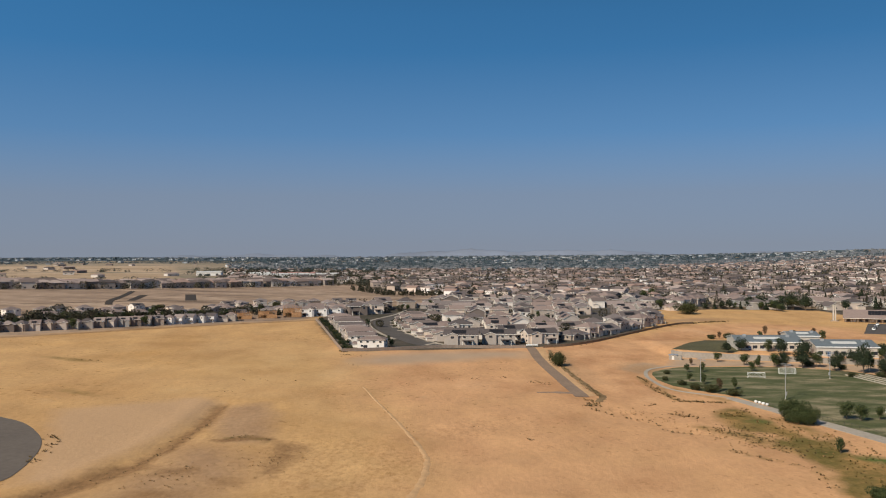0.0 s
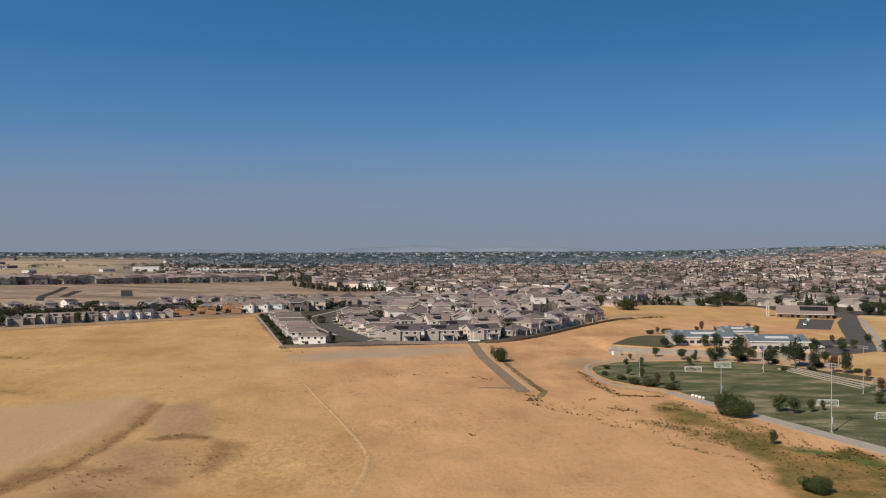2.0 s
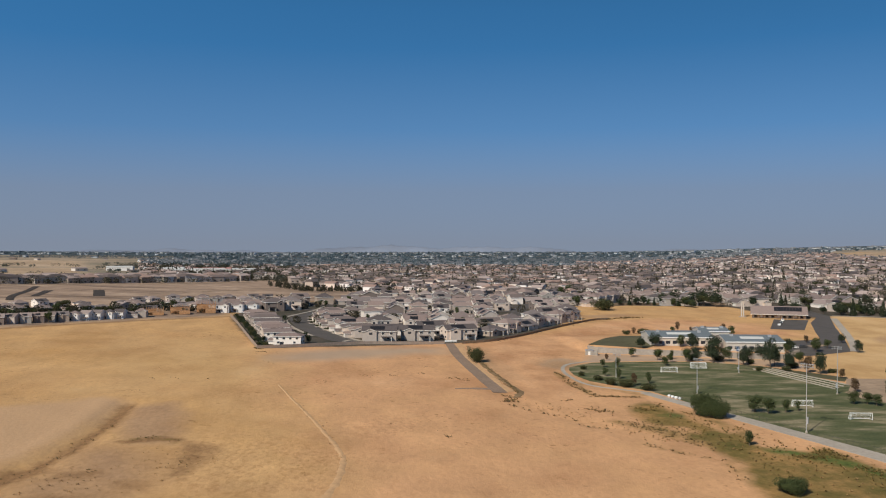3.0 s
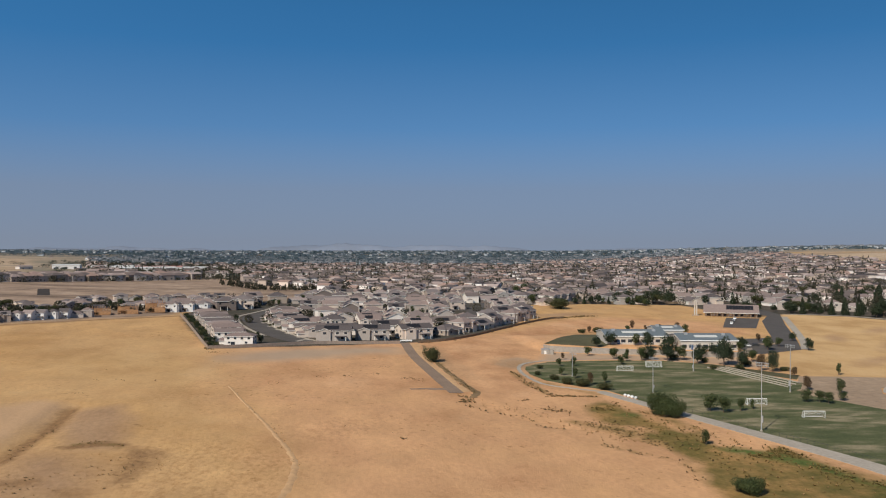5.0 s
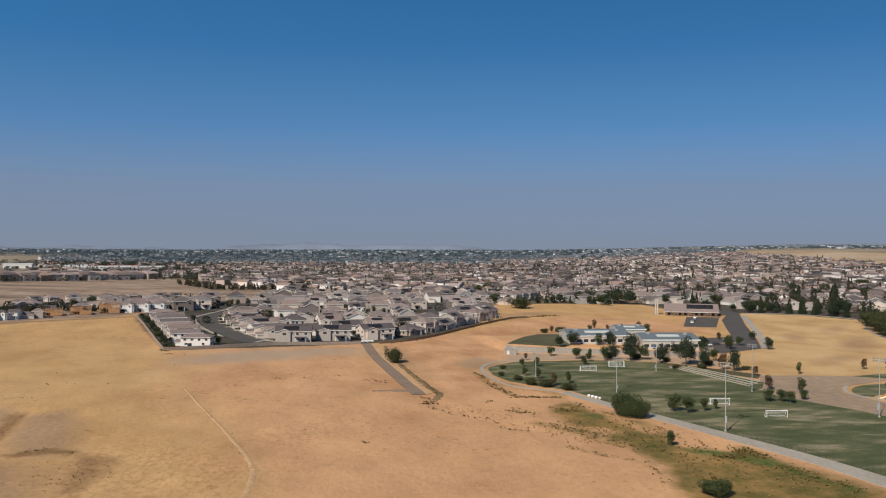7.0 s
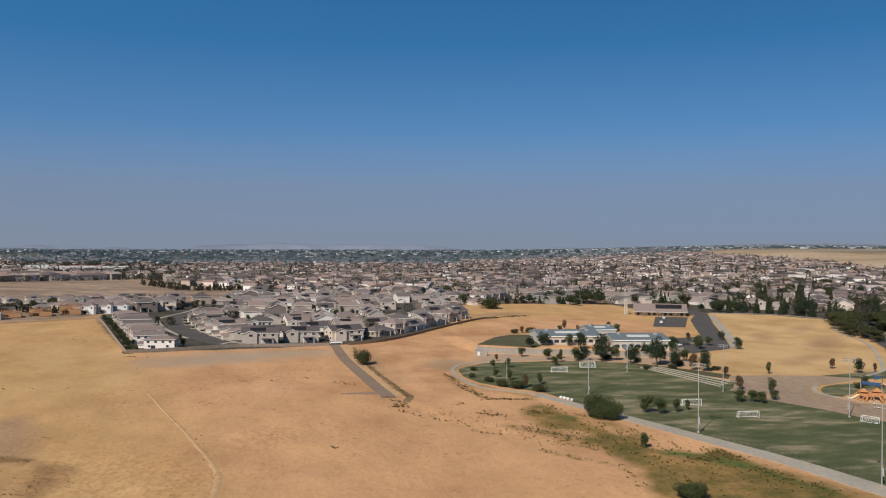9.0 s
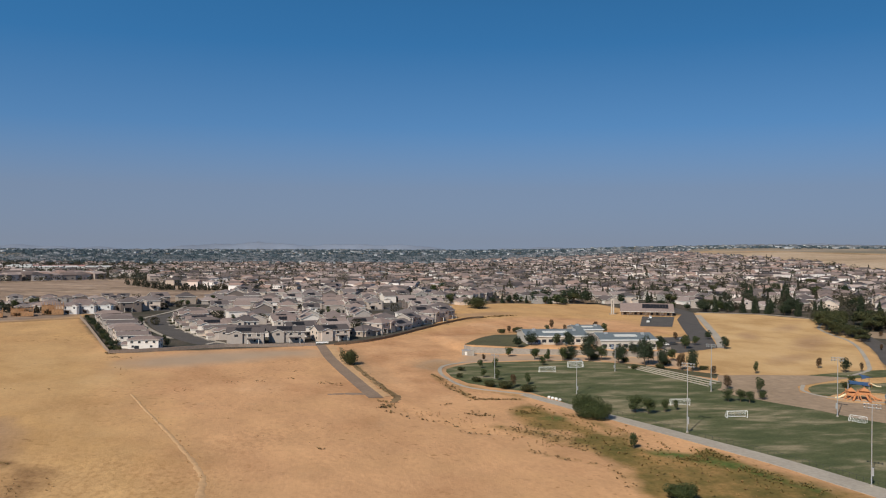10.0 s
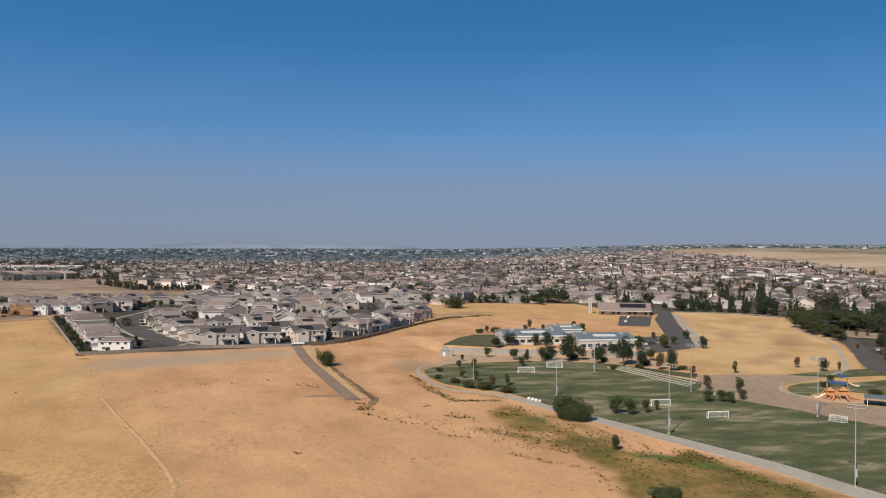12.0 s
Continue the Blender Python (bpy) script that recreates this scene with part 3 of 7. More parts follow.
layers = {
    "bare": np.maximum.reduce([soft_in(BARE, 14), along([(40, 448), (0, 441), (-40, 424)], 3, 5), blob(26, 345, 34, 20) * 0.75, blob(25, 438, 22, 8) * 0.9]),
    "peach": np.clip(0.5 + (X - np.interp(Y, [160, 222, 300, 420], [-22, -5, -24, -49])) / 36, 0, 1) * 0.9 * (1 - step(470, 520, Y)) * (1 - step(205, 235, X)),
    "field": gold_far + step(1120, 1190, R + 60 * np.sin(AZ * 1.3)) * (1 - step(2300, 2650, R)) * (1 - step(-19, -15.5, AZ)) * (Y > 0) * np.where(np.abs(R - 1720 - 4 * AZ) < 45, 0.2, 1.0),
    "clods": np.maximum.reduce([np.full_like(X, 0.42), blob(-25, 222, 26, 34), blob(9, 266, 14, 22, -35) * 0.9, blob(-45, 330, 26, 50) * 0.55, blob(60, 270, 40, 40) * 0.4, blob(-62, 215, 18, 14) * 0.8, soft_in(GOLD_EAST, 8) * 0.6]),
    "gold": np.maximum.reduce([soft_in(GOLD_EAST, 6), blob(-75, 380, 40, 60) * 0.45]),
    "wash": np.maximum.reduce([soft_in([(101, 393), (113, 424), (140, 418), (165, 412), (204, 403), (212, 394), (200, 372), (181, 388), (166, 400), (130, 401)], 3) * 0.9, soft_in([(-42, 400), (-30, 416), (-8, 428), (20, 436), (41, 438), (42, 420), (24, 414), (6, 402), (-14, 388), (-34, 386)], 10) * 0.95, soft_in([(80, 387), (88, 402), (95, 407), (100, 398), (95, 386), (86, 376)], 2.5)]),
    "plain": step(1050, 1150, R) * (AZ < -6) * (Y > 0) + 0.9 * step(0, 80, R - GOLD_TOP) * (AZ > 28.5) * (Y > 0),
    "pale": np.maximum.reduce([gold_far, soft_in([(-123, 274), (-107, 284), (-86.5, 301), (-76, 294), (-79, 252), (-84, 224), (-90, 197), (-98, 195), (-110, 240)], 5), blob(-40, 395, 5, 40, -10) * 0.5] ),
    "grey": np.maximum.reduce([blob(318, 440, 34, 9, 48) * 0.78, blob(346, 500, 22, 7, 45) * 0.7, blob(298, 470, 16, 6, 60) * 0.7, blob(270, 390, 22, 7, 30) * 0.66, blob(-30, 400, 8, 20) * 0.3, soft_in([(-74, 284), (-62, 296), (-55, 280), (-52, 262), (-51, 243), (-61, 240), (-69, 256)], 5), soft_in([(-74, 240), (-60, 238), (-45, 212), (-52, 180), (-80, 180), (-76, 215)], 9) * 0.8, along([(60, 440), (62, 400), (62, 350)], 2, 4) * 0.6, blob(90, 388, 9, 16), blob(175, 612, 26, 12, 20) * 0.9, blob(57, 400, 3, 40) * 0.8]),
    "soil": np.maximum.reduce([along([(-92, 182), (-85.7, 195.5), (-79, 210.3), (-75.2, 231), (-73.2, 260), (-75, 292)], 2.4, 2.4), along([(-92, 182), (-83, 203), (-78, 215)], 4.2, 2.6), blob(-66, 211, 7, 4, 30) * 0.62, blob(-66, 192, 9, 5, 20) * 0.66, blob(-52, 205, 6, 4, -20) * 0.6, along([(-63, 243), (-56, 247), (-50, 246)], 2.2, 1.6), soft_in([(-49, 245), (-37, 241), (-38.6, 226), (-42, 209), (-46.6, 211), (-47.5, 229)], 4) * 0.72, along(WEST_EDGE, 3, 3) * 0.8, along(GULLY, 0.3, 2) * 0.75]),
    "weed": np.maximum.reduce([soft_in(WEEDY, 4) * 0.95, along([(113, 287), (116, 266), (121, 252)], 2.5, 3) * 0.6, along([(132, 230), (140, 212), (150, 185)], 3, 4) * 0.7, along([(82, 273), (91, 263), (97, 252), (102, 240), (105, 228)], 2.0, 4) * 0.85, along([(81, 245), (90, 235), (97, 226), (96, 210)], 0.6, 3) * 0.75, along([(83, 366), (83, 338), (86, 316), (102, 313)], 0.8, 3) * 0.9, along([(55, 413), (55, 374), (54, 330)], 0.6, 2.5) * 0.7, along([(88, 345), (95, 330), (106, 318)], 2, 4) * 0.8, along([(-63, 245), (-57, 248.5), (-50, 244)], 0.8, 2) * 0.8, blob(-160, 371, 16, 4, -20) * 0.5, blob(-129, 302, 12, 4, -30) * 0.5]) - 0.8 * np.maximum(blob(122, 247, 4, 7, -20), blob(99, 264, 7, 2.5, -45)),
    "green": np.maximum.reduce([along([(118, 238), (125, 232), (131, 224)], 3.5, 4) * 0.95, along([(133, 222), (134.4, 214), (140, 200)], 1.6, 3) * 0.9, blob(104, 283, 6, 4) * 0.6, far_plain * 0.3]),
    "brown": np.maximum.reduce([soft_in(BROWN, 14), along([(-150, 1085), (-110, 1020), (-60, 960), (0, 890)], 40, 30)]),
    "town": np.maximum(soft_in(TOWN_NEAR, 4), town_far) * (1 - soft_in(GOLD_EAST, 4)) * (1 - soft_in(BROWN, 10)) * (1 - soft_in(GOLD_MID, 6)) * (1 - gold_far) * (1 - step(0, 80, R - GOLD_TOP) * (AZ > 28.5)) * np.where((AZ > 18) & (R > 2250) & (R < 2450), 0.2, 1.0) * (1 - step(2050, 2400, R) * (AZ < 14)) * (1 - step(2500, 2800, R)),
    # where the far ground takes its painted haze colour
    "haze_woods": np.maximum.reduce([step(2500, 2700, R) * np.where(AZ > 26, 0.45, 1.0), 0.9 * step(2050, 2400, R) * (AZ < 14) * (AZ > -7), 0.35 * step(0, 80, R - GOLD_TOP) * (AZ > 28.5)]) * (Y > 0) * np.where((AZ > -12) | (R > 3600), 1.0, 0.35) * (1 - gold_far) * np.where((np.sin(R / 130.0) > 0.75), 0.5, 1.0),
}
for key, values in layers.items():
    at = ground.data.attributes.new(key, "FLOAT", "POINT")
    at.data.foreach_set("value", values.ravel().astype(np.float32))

# roads, paths and made ground
ribbon("shoulder", [(51, 452), (49.5, 430), (49, 405), (50.7, 374), (53, 342), (55.5, 322)], (5.6, 4.0), 0.12, "track", "pale gravel shoulder beside the access road", "road shoulder", ragged=0.1)
ribbon("road_1", [(45.7, 454), (45.7, 440), (45.5, 420), (46.0, 400), (47.6, 372), (49.6, 342), (51.3, 320)], (4.8, 5.6), 0.18, "old_asphalt", "narrow worn grey access road across the dry field", "road")
ribbon("gully", [(54.5, 446), (53, 425), (52.8, 405), (54.5, 375), (57, 342), (59, 322), (56, 312)], (1.8, 3.4), 0.12, "gully", "dry weedy gully beside the access road", "gully", n=10, ragged=0.3)
ribbon("road_2", [(51, 327), (44, 327.5), (35, 327)], (5.0, 1.5), 0.2, "old_asphalt", "short tapering dirt turnout beside the access road", "road", ragged=0.1)

ribbon("track", FOOTPATH[3:], (0.9, 3.0), 0.1, "track", "pale worn footpath through the dry grass", "track", n=14, ragged=0.14)
sheet("tarmac_pad", [(-136, 262), (-125, 255), (-114, 242), (-107, 228), (-103, 210), (-103, 197), (-112, 184), (-150, 180), (-170, 230)], 0.09, "pad", "dark grey rounded asphalt pad in the dry field", "asphalt pad", n=5)
sheet("turf", TURF, 0.07, "turf", "mown green sports turf with worn straw-coloured patches", "turf")
ribbon("pavement_1", [(107, 322), (112.5, 308), (118.2, 294), (124.6, 279), (134.9, 253.6), (141.8, 236.3), (147.4, 220.6), (151.6, 204.5), (156, 189), (162, 171)], (4.4, 9.4), 0.12, "concrete", "pale concrete path along the sports turf", "path", thick=0.12)
ribbon("pavement_2", [(109, 322), (99, 329), (89.5, 338), (86.5, 355), (87.5, 374), (93, 388), (104, 397)], 1.7, 0.12, "concrete", "curved pale concrete path round the turf end", "path", thick=0.12)
ribbon("pavement_3", [(104, 397), (120, 400.5), (140, 402), (160, 400), (170, 394)], 1.5, 0.12, "old_concrete", "worn pale path behind the turf", "path", thick=0.12)
DIRT = [(187, 322), (205, 352), (224, 350.5), (252, 344), (262, 338), (240, 330), (224, 324), (217, 313), (221, 299), (236, 283), (262, 262), (240, 228), (214, 256), (206, 270), (202, 282), (194, 296), (187, 311)]
sheet("dirt_plaza", DIRT, 0.08, "dirt", "bare raked pinkish dirt beside the turf", "dirt")
sheet("lawn_1", [(219, 308), (227, 321), (243, 328), (262, 324), (290, 326), (302, 302), (282, 286), (262, 290), (252, 302), (240, 309), (228, 302)], 0.09, "turf", "green lawn round the playground", "lawn", n=4)
sheet("lawn_2", [(245, 346), (275, 352), (300, 352), (292, 336), (262, 336)], 0.09, "turf", "strip of green lawn with young trees", "lawn")
sheet("lawn_3", [(175.5, 377), (184, 377), (198, 337), (190, 325), (186, 322), (179, 346)], 0.09, "turf", "grass strip between the terraced benches", "lawn")
ribbon("kerb", [(228, 326), (220, 315), (221, 303), (232, 292), (252, 283)], 1.6, 0.14, "concrete", "curved pale concrete kerb round the playground", "kerb", thick=0.14)
sheet("schoolyard", [(115.5, 436.5), (148.5, 491), (166, 491), (150, 434), (142, 424)], 0.1, "yard_lawn", "dull green enclosed school lawn", "lawn")
sheet("lawn_4", [(172, 391), (182, 386), (187, 380), (207, 354), (200, 345), (190, 360), (181, 378), (175, 380)], 0.055, "yard_lawn", "dull grass bank behind the terrace seats", "lawn")

DRIVE = [(214, 410), (236, 421), (252.5, 428.5), (277, 477), (304, 534), (336, 597), (347, 652), (326, 652), (322, 590), (301, 559), (279, 513), (262, 476), (250, 473), (238, 472), (222, 440)]
sheet("parking_lot", DRIVE, 0.10, "asphalt", "wide dark asphalt driveway and school parking lot", "parking lot")
sheet("planted_island", [(240, 446), (252, 449), (252, 454), (240, 451)], 0.2, "dirt", "bare planted island in the asphalt", "traffic island")

ribbon("pavement_4", [(254, 428), (266, 449), (279, 474), (307, 532), (331, 583)], 4.2, 0.16, "concrete", "pale concrete apron beside the driveway", "path", thick=0.16)
sheet("parking_lot_2", [(257, 527), (276, 520), (308, 575), (287, 583)], 0.10, "asphalt", "dark asphalt church parking lot", "parking lot")
ROAD_4 = [(290, 290), (293, 318), (297, 345), (308, 367), (326, 392), (344, 420), (362, 452), (384, 495), (412, 560)]
ribbon("road_4", ROAD_4, 9.5, 0.12, "asphalt", "dark curving residential road under street trees", "road")
sheet("dirt_lot", [(379, 478), (392, 456), (384, 434), (374, 436), (362, 447)], 0.1, "dirt", "pinkish bare dirt lot beside the road", "dirt")
ribbon("pavement_5", [(262, 341), (281, 352), (292.6, 365.4), (309.5, 388), (331, 419.4), (344, 444), (350, 463), (364, 494), (394, 533), (378, 578), (340, 601)], 1.9, 0.13, "concrete", "pale concrete pavement round the golden field", "path", thick=0.13)
ribbon("kerb_island", [(-9.9, 454.4), (-5.5, 461.7), (-0.8, 460.0)], 2.0, 0.2, "concrete", "pale concrete kerb island at the street bend", "kerb", thick=0.2)
STREET_1 = [(4, 452.5), (-8, 458), (-18, 476), (-26, 497), (-32.5, 518), (-38, 545), (-40, 572), (-34, 595), (-26, 622), (-20, 660)]
ribbon("street_1", STREET_1, (14.0, 11.0), 0.10, "asphalt", "curving dark asphalt street between the houses", "road")
ribbon("street_2", [(-24, 442), (0, 452), (24, 457), (46, 459)], 9.0, 0.13, "asphalt", "dark asphalt street end behind the block wall", "road")
ribbon("street_3", [(104, 590), (122, 664), (136, 704), (150, 760)], 10.0, 0.10, "asphalt", "dark asphalt street between the houses", "road")
for k, off in enumerate((-8.8, 8.4)):
    ribbon(f"pavement_{6 + k}", [(x + off, y) for x, y in STREET_1[2 if off < 0 else 1:]], 2.0, 0.16, "concrete", "pale concrete pavement with kerb along the street", "path", thick=0.16)


def wall_run(name, line, tall, thick, material, label, category, posts=True):
    """A free-standing wall or fence along a line, stepped with the ground, with posts as parts."""
    root = empty(name)
    tagged(root, label, category, kind="structure")
    pts = smooth_line(line, 4)
    for (ax, ay), (bx, by) in zip(pts[:-1], pts[1:]):
        d = Vector((bx - ax, by - ay, 0))
        za, zb = hz(ax, ay), hz(bx, by)
        nrm = Vector((-d.y, d.x, 0)).normalized() * thick / 2
        v = []
        for (px, py, pz) in ((ax, ay, za), (bx, by, zb)):
            for s in (-1, 1):
                v += [(px + s * nrm.x, py + s * nrm.y, pz - 0.3), (px + s * nrm.x, py + s * nrm.y, pz + tall)]
        f = [(0, 1, 5, 4), (2, 6, 7, 3), (1, 3, 7, 5), (0, 4, 6, 2), (0, 2, 3, 1), (4, 5, 7, 6)]
        mesh_ob("panel", v, f, material, root)
        if posts:
            box("post", ax - 0.12, ax + 0.12, ay - 0.12, ay + 0.12, za - 0.3, za + tall + 0.12, material, root)
    return root


wall_run("wall_south", FRONT_WALL, 1.5, 0.25, "block_dark", "low pale brown block wall along the new houses", "wall", False)
wall_run("wall_west", SIDE_WALL, 1.7, 0.25, "block_dark", "pale brown block wall between dry field and houses", "wall", False)
wall_run("fence_slope", SLOPE_FENCE, 1.3, 0.15, "fence", "dark brown timber fence along the slope", "fence")
wall_run("wall_school", [(114.2, 432.5), (118, 426), (140, 419), (165, 413), (200, 404), (213, 407)], 2.9, 0.4, "block", "tall pale concrete retaining wall below the school", "wall", False)
wall_run("fence_church", [(196, 706), (250, 712), (330, 706)], 1.8, 0.2, "fence", "brown fence behind the golden field", "fence")


# graded lots beyond the west field: dug basins and a bank
for k, poly in enumerate(([(-241, 656), (-236, 659), (-256, 748), (-262, 744)], [(-205, 684), (-197, 688), (-225, 783), (-233, 778)])):
    sheet(f"basin_{k + 1}", poly, 0.12, "dark_soil", "dark freshly dug rectangular basin in graded land", "basin")
ribbon("bank", [(-240, 617), (-251, 650), (-270, 730), (-292, 810)], 5.0, 0.25, "dark_soil", "dark earth bank across the graded land", "bank")
for k, line in enumerate(([(-290, 590), (-250, 640), (-180, 700), (-90, 760)], [(-177, 750), (-130, 830), (-90, 872), (-30, 830)], [(-143, 622), (-70, 700), (-20, 790)], [(-380, 780), (-300, 860), (-200, 960), (-130, 1040)])):
    ribbon(f"haul_road_{k + 1}", line, 6.0, 0.15, "dirt" if k % 2 else "old_asphalt", "pale dirt haul road on graded land", "road")


# ---------------------------------------------------------------- trees
rng = np.random.default_rng(7)


def leaf_cloud(rng, lobes, count, size, squash=1.0):
    """Small leaf sprays scattered over uneven lobes (centre, radius)."""
    verts, faces = [], []
    vol = np.array([r[0] * r[1] for _, r in lobes], float) ** 1.1
    pick = rng.choice(len(lobes), count, p=vol / vol.sum())
    for i in pick:
        (cx, cy, cz), (rh, rv) = lobes[i]
        d = rng.normal(size=3)
        d /= np.linalg.norm(d)
        rad = rng.uniform(0.55, 1.08) ** 0.6
        p = np.array([cx + d[0] * rh * rad, cy + d[1] * rh * rad, cz + d[2] * rv * rad])
        a = rng.normal(size=3)
        a /= np.linalg.norm(a)
        nrm = d * 0.8 + rng.normal(size=3) * 0.5
        b = np.cross(nrm, a)
        b /= np.linalg.norm(b) + 1e-9
        a = np.cross(b, nrm)
        a /= np.linalg.norm(a) + 1e-9
        s = size * rng.uniform(0.6, 1.4)
        k = len(verts)
        verts += [p - a * s, p - b * s * 0.5 + a * s * 0.1, p + a * s * 0.9, p + b * s * 0.55]
        faces.append((k, k + 1, k + 2, k + 3))
    return verts, faces


def tree_shape(rng, kind):
    """Lobes of a crown one metre tall overall, and the trunk's share of it."""
    if kind == "round":
        lobes = [((rng.uniform(-.17, .17), rng.uniform(-.17, .17), rng.uniform(.27, .8)), (rng.uniform(.15, .24), rng.uniform(.13, .21))) for _ in range(13)]
        return lobes, 0.35
    if kind == "oval":
        lobes = [((rng.uniform(-.07, .07), rng.uniform(-.07, .07), z), (.17 * math.sin(math.pi * (z - .12) / .98) + .05, .12)) for z in np.linspace(.3, .88, 8)]
        return lobes, 0.3
    if kind == "conifer":
        lobes = [((rng.uniform(-.03, .03), rng.uniform(-.03, .03), z), (.24 * (1.03 - z) + .02, .09)) for z in np.linspace(.1, .95, 10)]
        return lobes, 0.6
    if kind == "spread":
        lobes = [((rng.uniform(-.38, .38), rng.uniform(-.38, .38), rng.uniform(.45, .8)), (rng.uniform(.16, .27), rng.uniform(.13, .2))) for _ in range(12)]
        return lobes, 0.4
    lobes = [((rng.uniform(-.3, .3), rng.uniform(-.3, .3), rng.uniform(.2, .62)), (rng.uniform(.22, .34), rng.uniform(.2, .34))) for _ in range(14)]
    return lobes, 0.3     # shrub


def make_tree(kind, leaf, count, size, label, name="tree", category="tree"):
    lobes, share = tree_shape(rng, kind)
    root = empty(name)
    tagged(root, label, category)
    bm = bmesh.new()
    bm_rod(bm, (0, 0, -0.03), (0, 0, share), 0.022, 0.014, 7)
    if kind != "conifer":
        for (c, r) in lobes[:6]:
            bm_rod(bm, (0, 0, share * 0.7), (c[0] * 0.9, c[1] * 0.9, c[2]), 0.011, 0.004, 5)
    else:
        bm_rod(bm, (0, 0, share), (0, 0, 0.93), 0.014, 0.003, 6)
    part("trunk", bm, "bark", root)
    v, f = leaf_cloud(rng, lobes, count, size)
    mesh_ob("crown", v, f, leaf, root)
    return root


class Kind:
    """The first call places the built thing itself, the later ones copies of it."""

    def __init__(self, build):
        self.build, self.first = build, None

    def put(self, m, label="", group=""):
        if self.first is None:
            self.first = self.build()
            ob = self.first
            ob.matrix_basis = m
        else:
            ob = copy_thing(self.first, m)
            loc, rot, sca = m.decompose()
            ob.matrix_basis = m
        if label:
            ob["label"] = label
        if group:
            ob["group"] = group
        return ob


def at(x, y, turn=0.0, scale=1.0, wide=None, sink=0.0):
    w = scale if wide is None else wide
    return Matrix.Translation((x, y, hz(x, y) - sink)) @ Matrix.Rotation(radians(turn), 4, "Z") @ Matrix.Diagonal((w, w, scale, 1))


TREES = {
    "round": [Kind(lambda: make_tree("round", "leaf", 2000, 0.029, "leafy green park tree with a rounded crown")) for _ in range(3)],
    "oval": [Kind(lambda: make_tree("oval", "leaf", 1600, 0.028, "young green tree with an upright oval crown")) for _ in range(2)],
    "red": [Kind(lambda: make_tree("oval", "leaf_red", 1500, 0.028, "small tree with dark reddish-brown leaves"))],
    "dark": [Kind(lambda: make_tree("round", "leaf_dark", 2200, 0.029, "dense dark green shade tree")) for _ in range(2)],
    "conifer": [Kind(lambda: make_tree("conifer", "leaf_dark", 1900, 0.028, "tall dark conifer between the gardens")) for _ in range(2)],
    "spread": [Kind(lambda: make_tree("spread", "leaf_olive", 3000, 0.03, "broad spreading dark green street tree")) for _ in range(2)],
    "bush": [Kind(lambda: make_tree("shrub", "leaf", 11000, 0.023, "large rounded dark green bush", "shrub", "shrub"))],
    "shrub": [Kind(lambda: make_tree("shrub", "leaf_olive", 4200, 0.034, "low dense green shrub", "shrub", "shrub")) for _ in range(2)],
}


def plant(kind, x, y, tall, wide=None, label="", group=""):
    ks = TREES[kind]
    k = ks[int(rng.integers(len(ks)))]
    return k.put(at(x, y, float(rng.uniform(0, 360)), tall, (wide or tall) * float(rng.uniform(0.92, 1.1))), label, group)


PARK_TREES_A = [
    ('dark', 148.6, 430.7, 7.5, 9), ('oval', 161.5, 429, 6, 8), ('dark', 163.5, 418.7, 8.5, 9), ('round', 131, 413, 4.6, 5.5), ('round', 140, 402, 5.8, 7), ('oval', 148.4, 406, 4.4, 4),
    ('round', 152, 397, 7, 7), ('round', 138, 386, 4.4, 5), ('dark', 164.5, 395.5, 11, 12), ('round', 172, 398, 7.2, 8), ('dark', 176, 421, 7.5, 10), ('dark', 185.4, 381, 14.5, 13),
    ('round', 190, 386, 9, 9), ('round', 207.4, 409.1, 5, 6), ('round', 194.7, 380, 5.4, 6), ('red', 196, 367, 7.4, 9), ('dark', 200, 364, 9.8, 9), ('red', 203, 352, 4.2, 5),
    ('dark', 192.7, 406.5, 7.4, 9), ('red', 115, 401, 3.2, 4)]
PARK_TREES_B = [
    ('round', 107.4, 381, 3.8, 4), ('oval', 114.6, 382, 4.2, 5), ('round', 102, 358, 3.6, 4), ('oval', 105.8, 351.5, 4.4, 5), ('shrub', 96.4, 349, 2.4, 3.6), ('shrub', 98.5, 338, 3.0, 4),
    ('shrub', 103.3, 334, 3.4, 6), ('red', 107.3, 336, 5, 5), ('oval', 114.8, 341, 4.6, 5), ('shrub', 110, 327, 3, 5.5), ('shrub', 97, 375, 2, 3), ('shrub', 92, 359, 2, 2.6),
    ('shrub', 156.5, 502, 3, 5), ('red', 161, 504, 4, 5), ('shrub', 167, 506, 3.4, 6), ('red', 193, 518, 6, 6), ('round', 185.5, 505, 4.6, 5), ('red', 221, 515, 5, 6),
    ('round', 217.5, 495, 6, 7), ('round', 208, 500, 5, 6)]
PARK_TREES_C = [
    ('red', 245, 460, 4.6, 6), ('oval', 233, 428, 7.2, 9), ('dark', 266, 461, 5.6, 6), ('dark', 254, 425, 6.8, 7), ('red', 191, 322, 5.6, 6.5), ('round', 177.7, 300.5, 5, 6),
    ('round', 182.4, 300, 4.8, 6), ('round', 184.5, 297.5, 4.4, 6), ('oval', 199.8, 314, 5.8, 7), ('round', 193, 302, 3.6, 4.5), ('oval', 225, 354, 5.2, 4.4), ('red', 263, 362, 4.8, 6),
    ('dark', 266.6, 349, 7, 6.5), ('red', 276, 350, 4.2, 3.5), ('round', 134.3, 287.6, 6.2, 7.5), ('round', 138, 285.5, 5.8, 7), ('round', 145, 287, 5, 5), ('oval', 151, 290, 3.6, 3.5),
    ('shrub', 250, 300, 3.0, 5), ('shrub', 262, 296, 2.6, 4.5)]
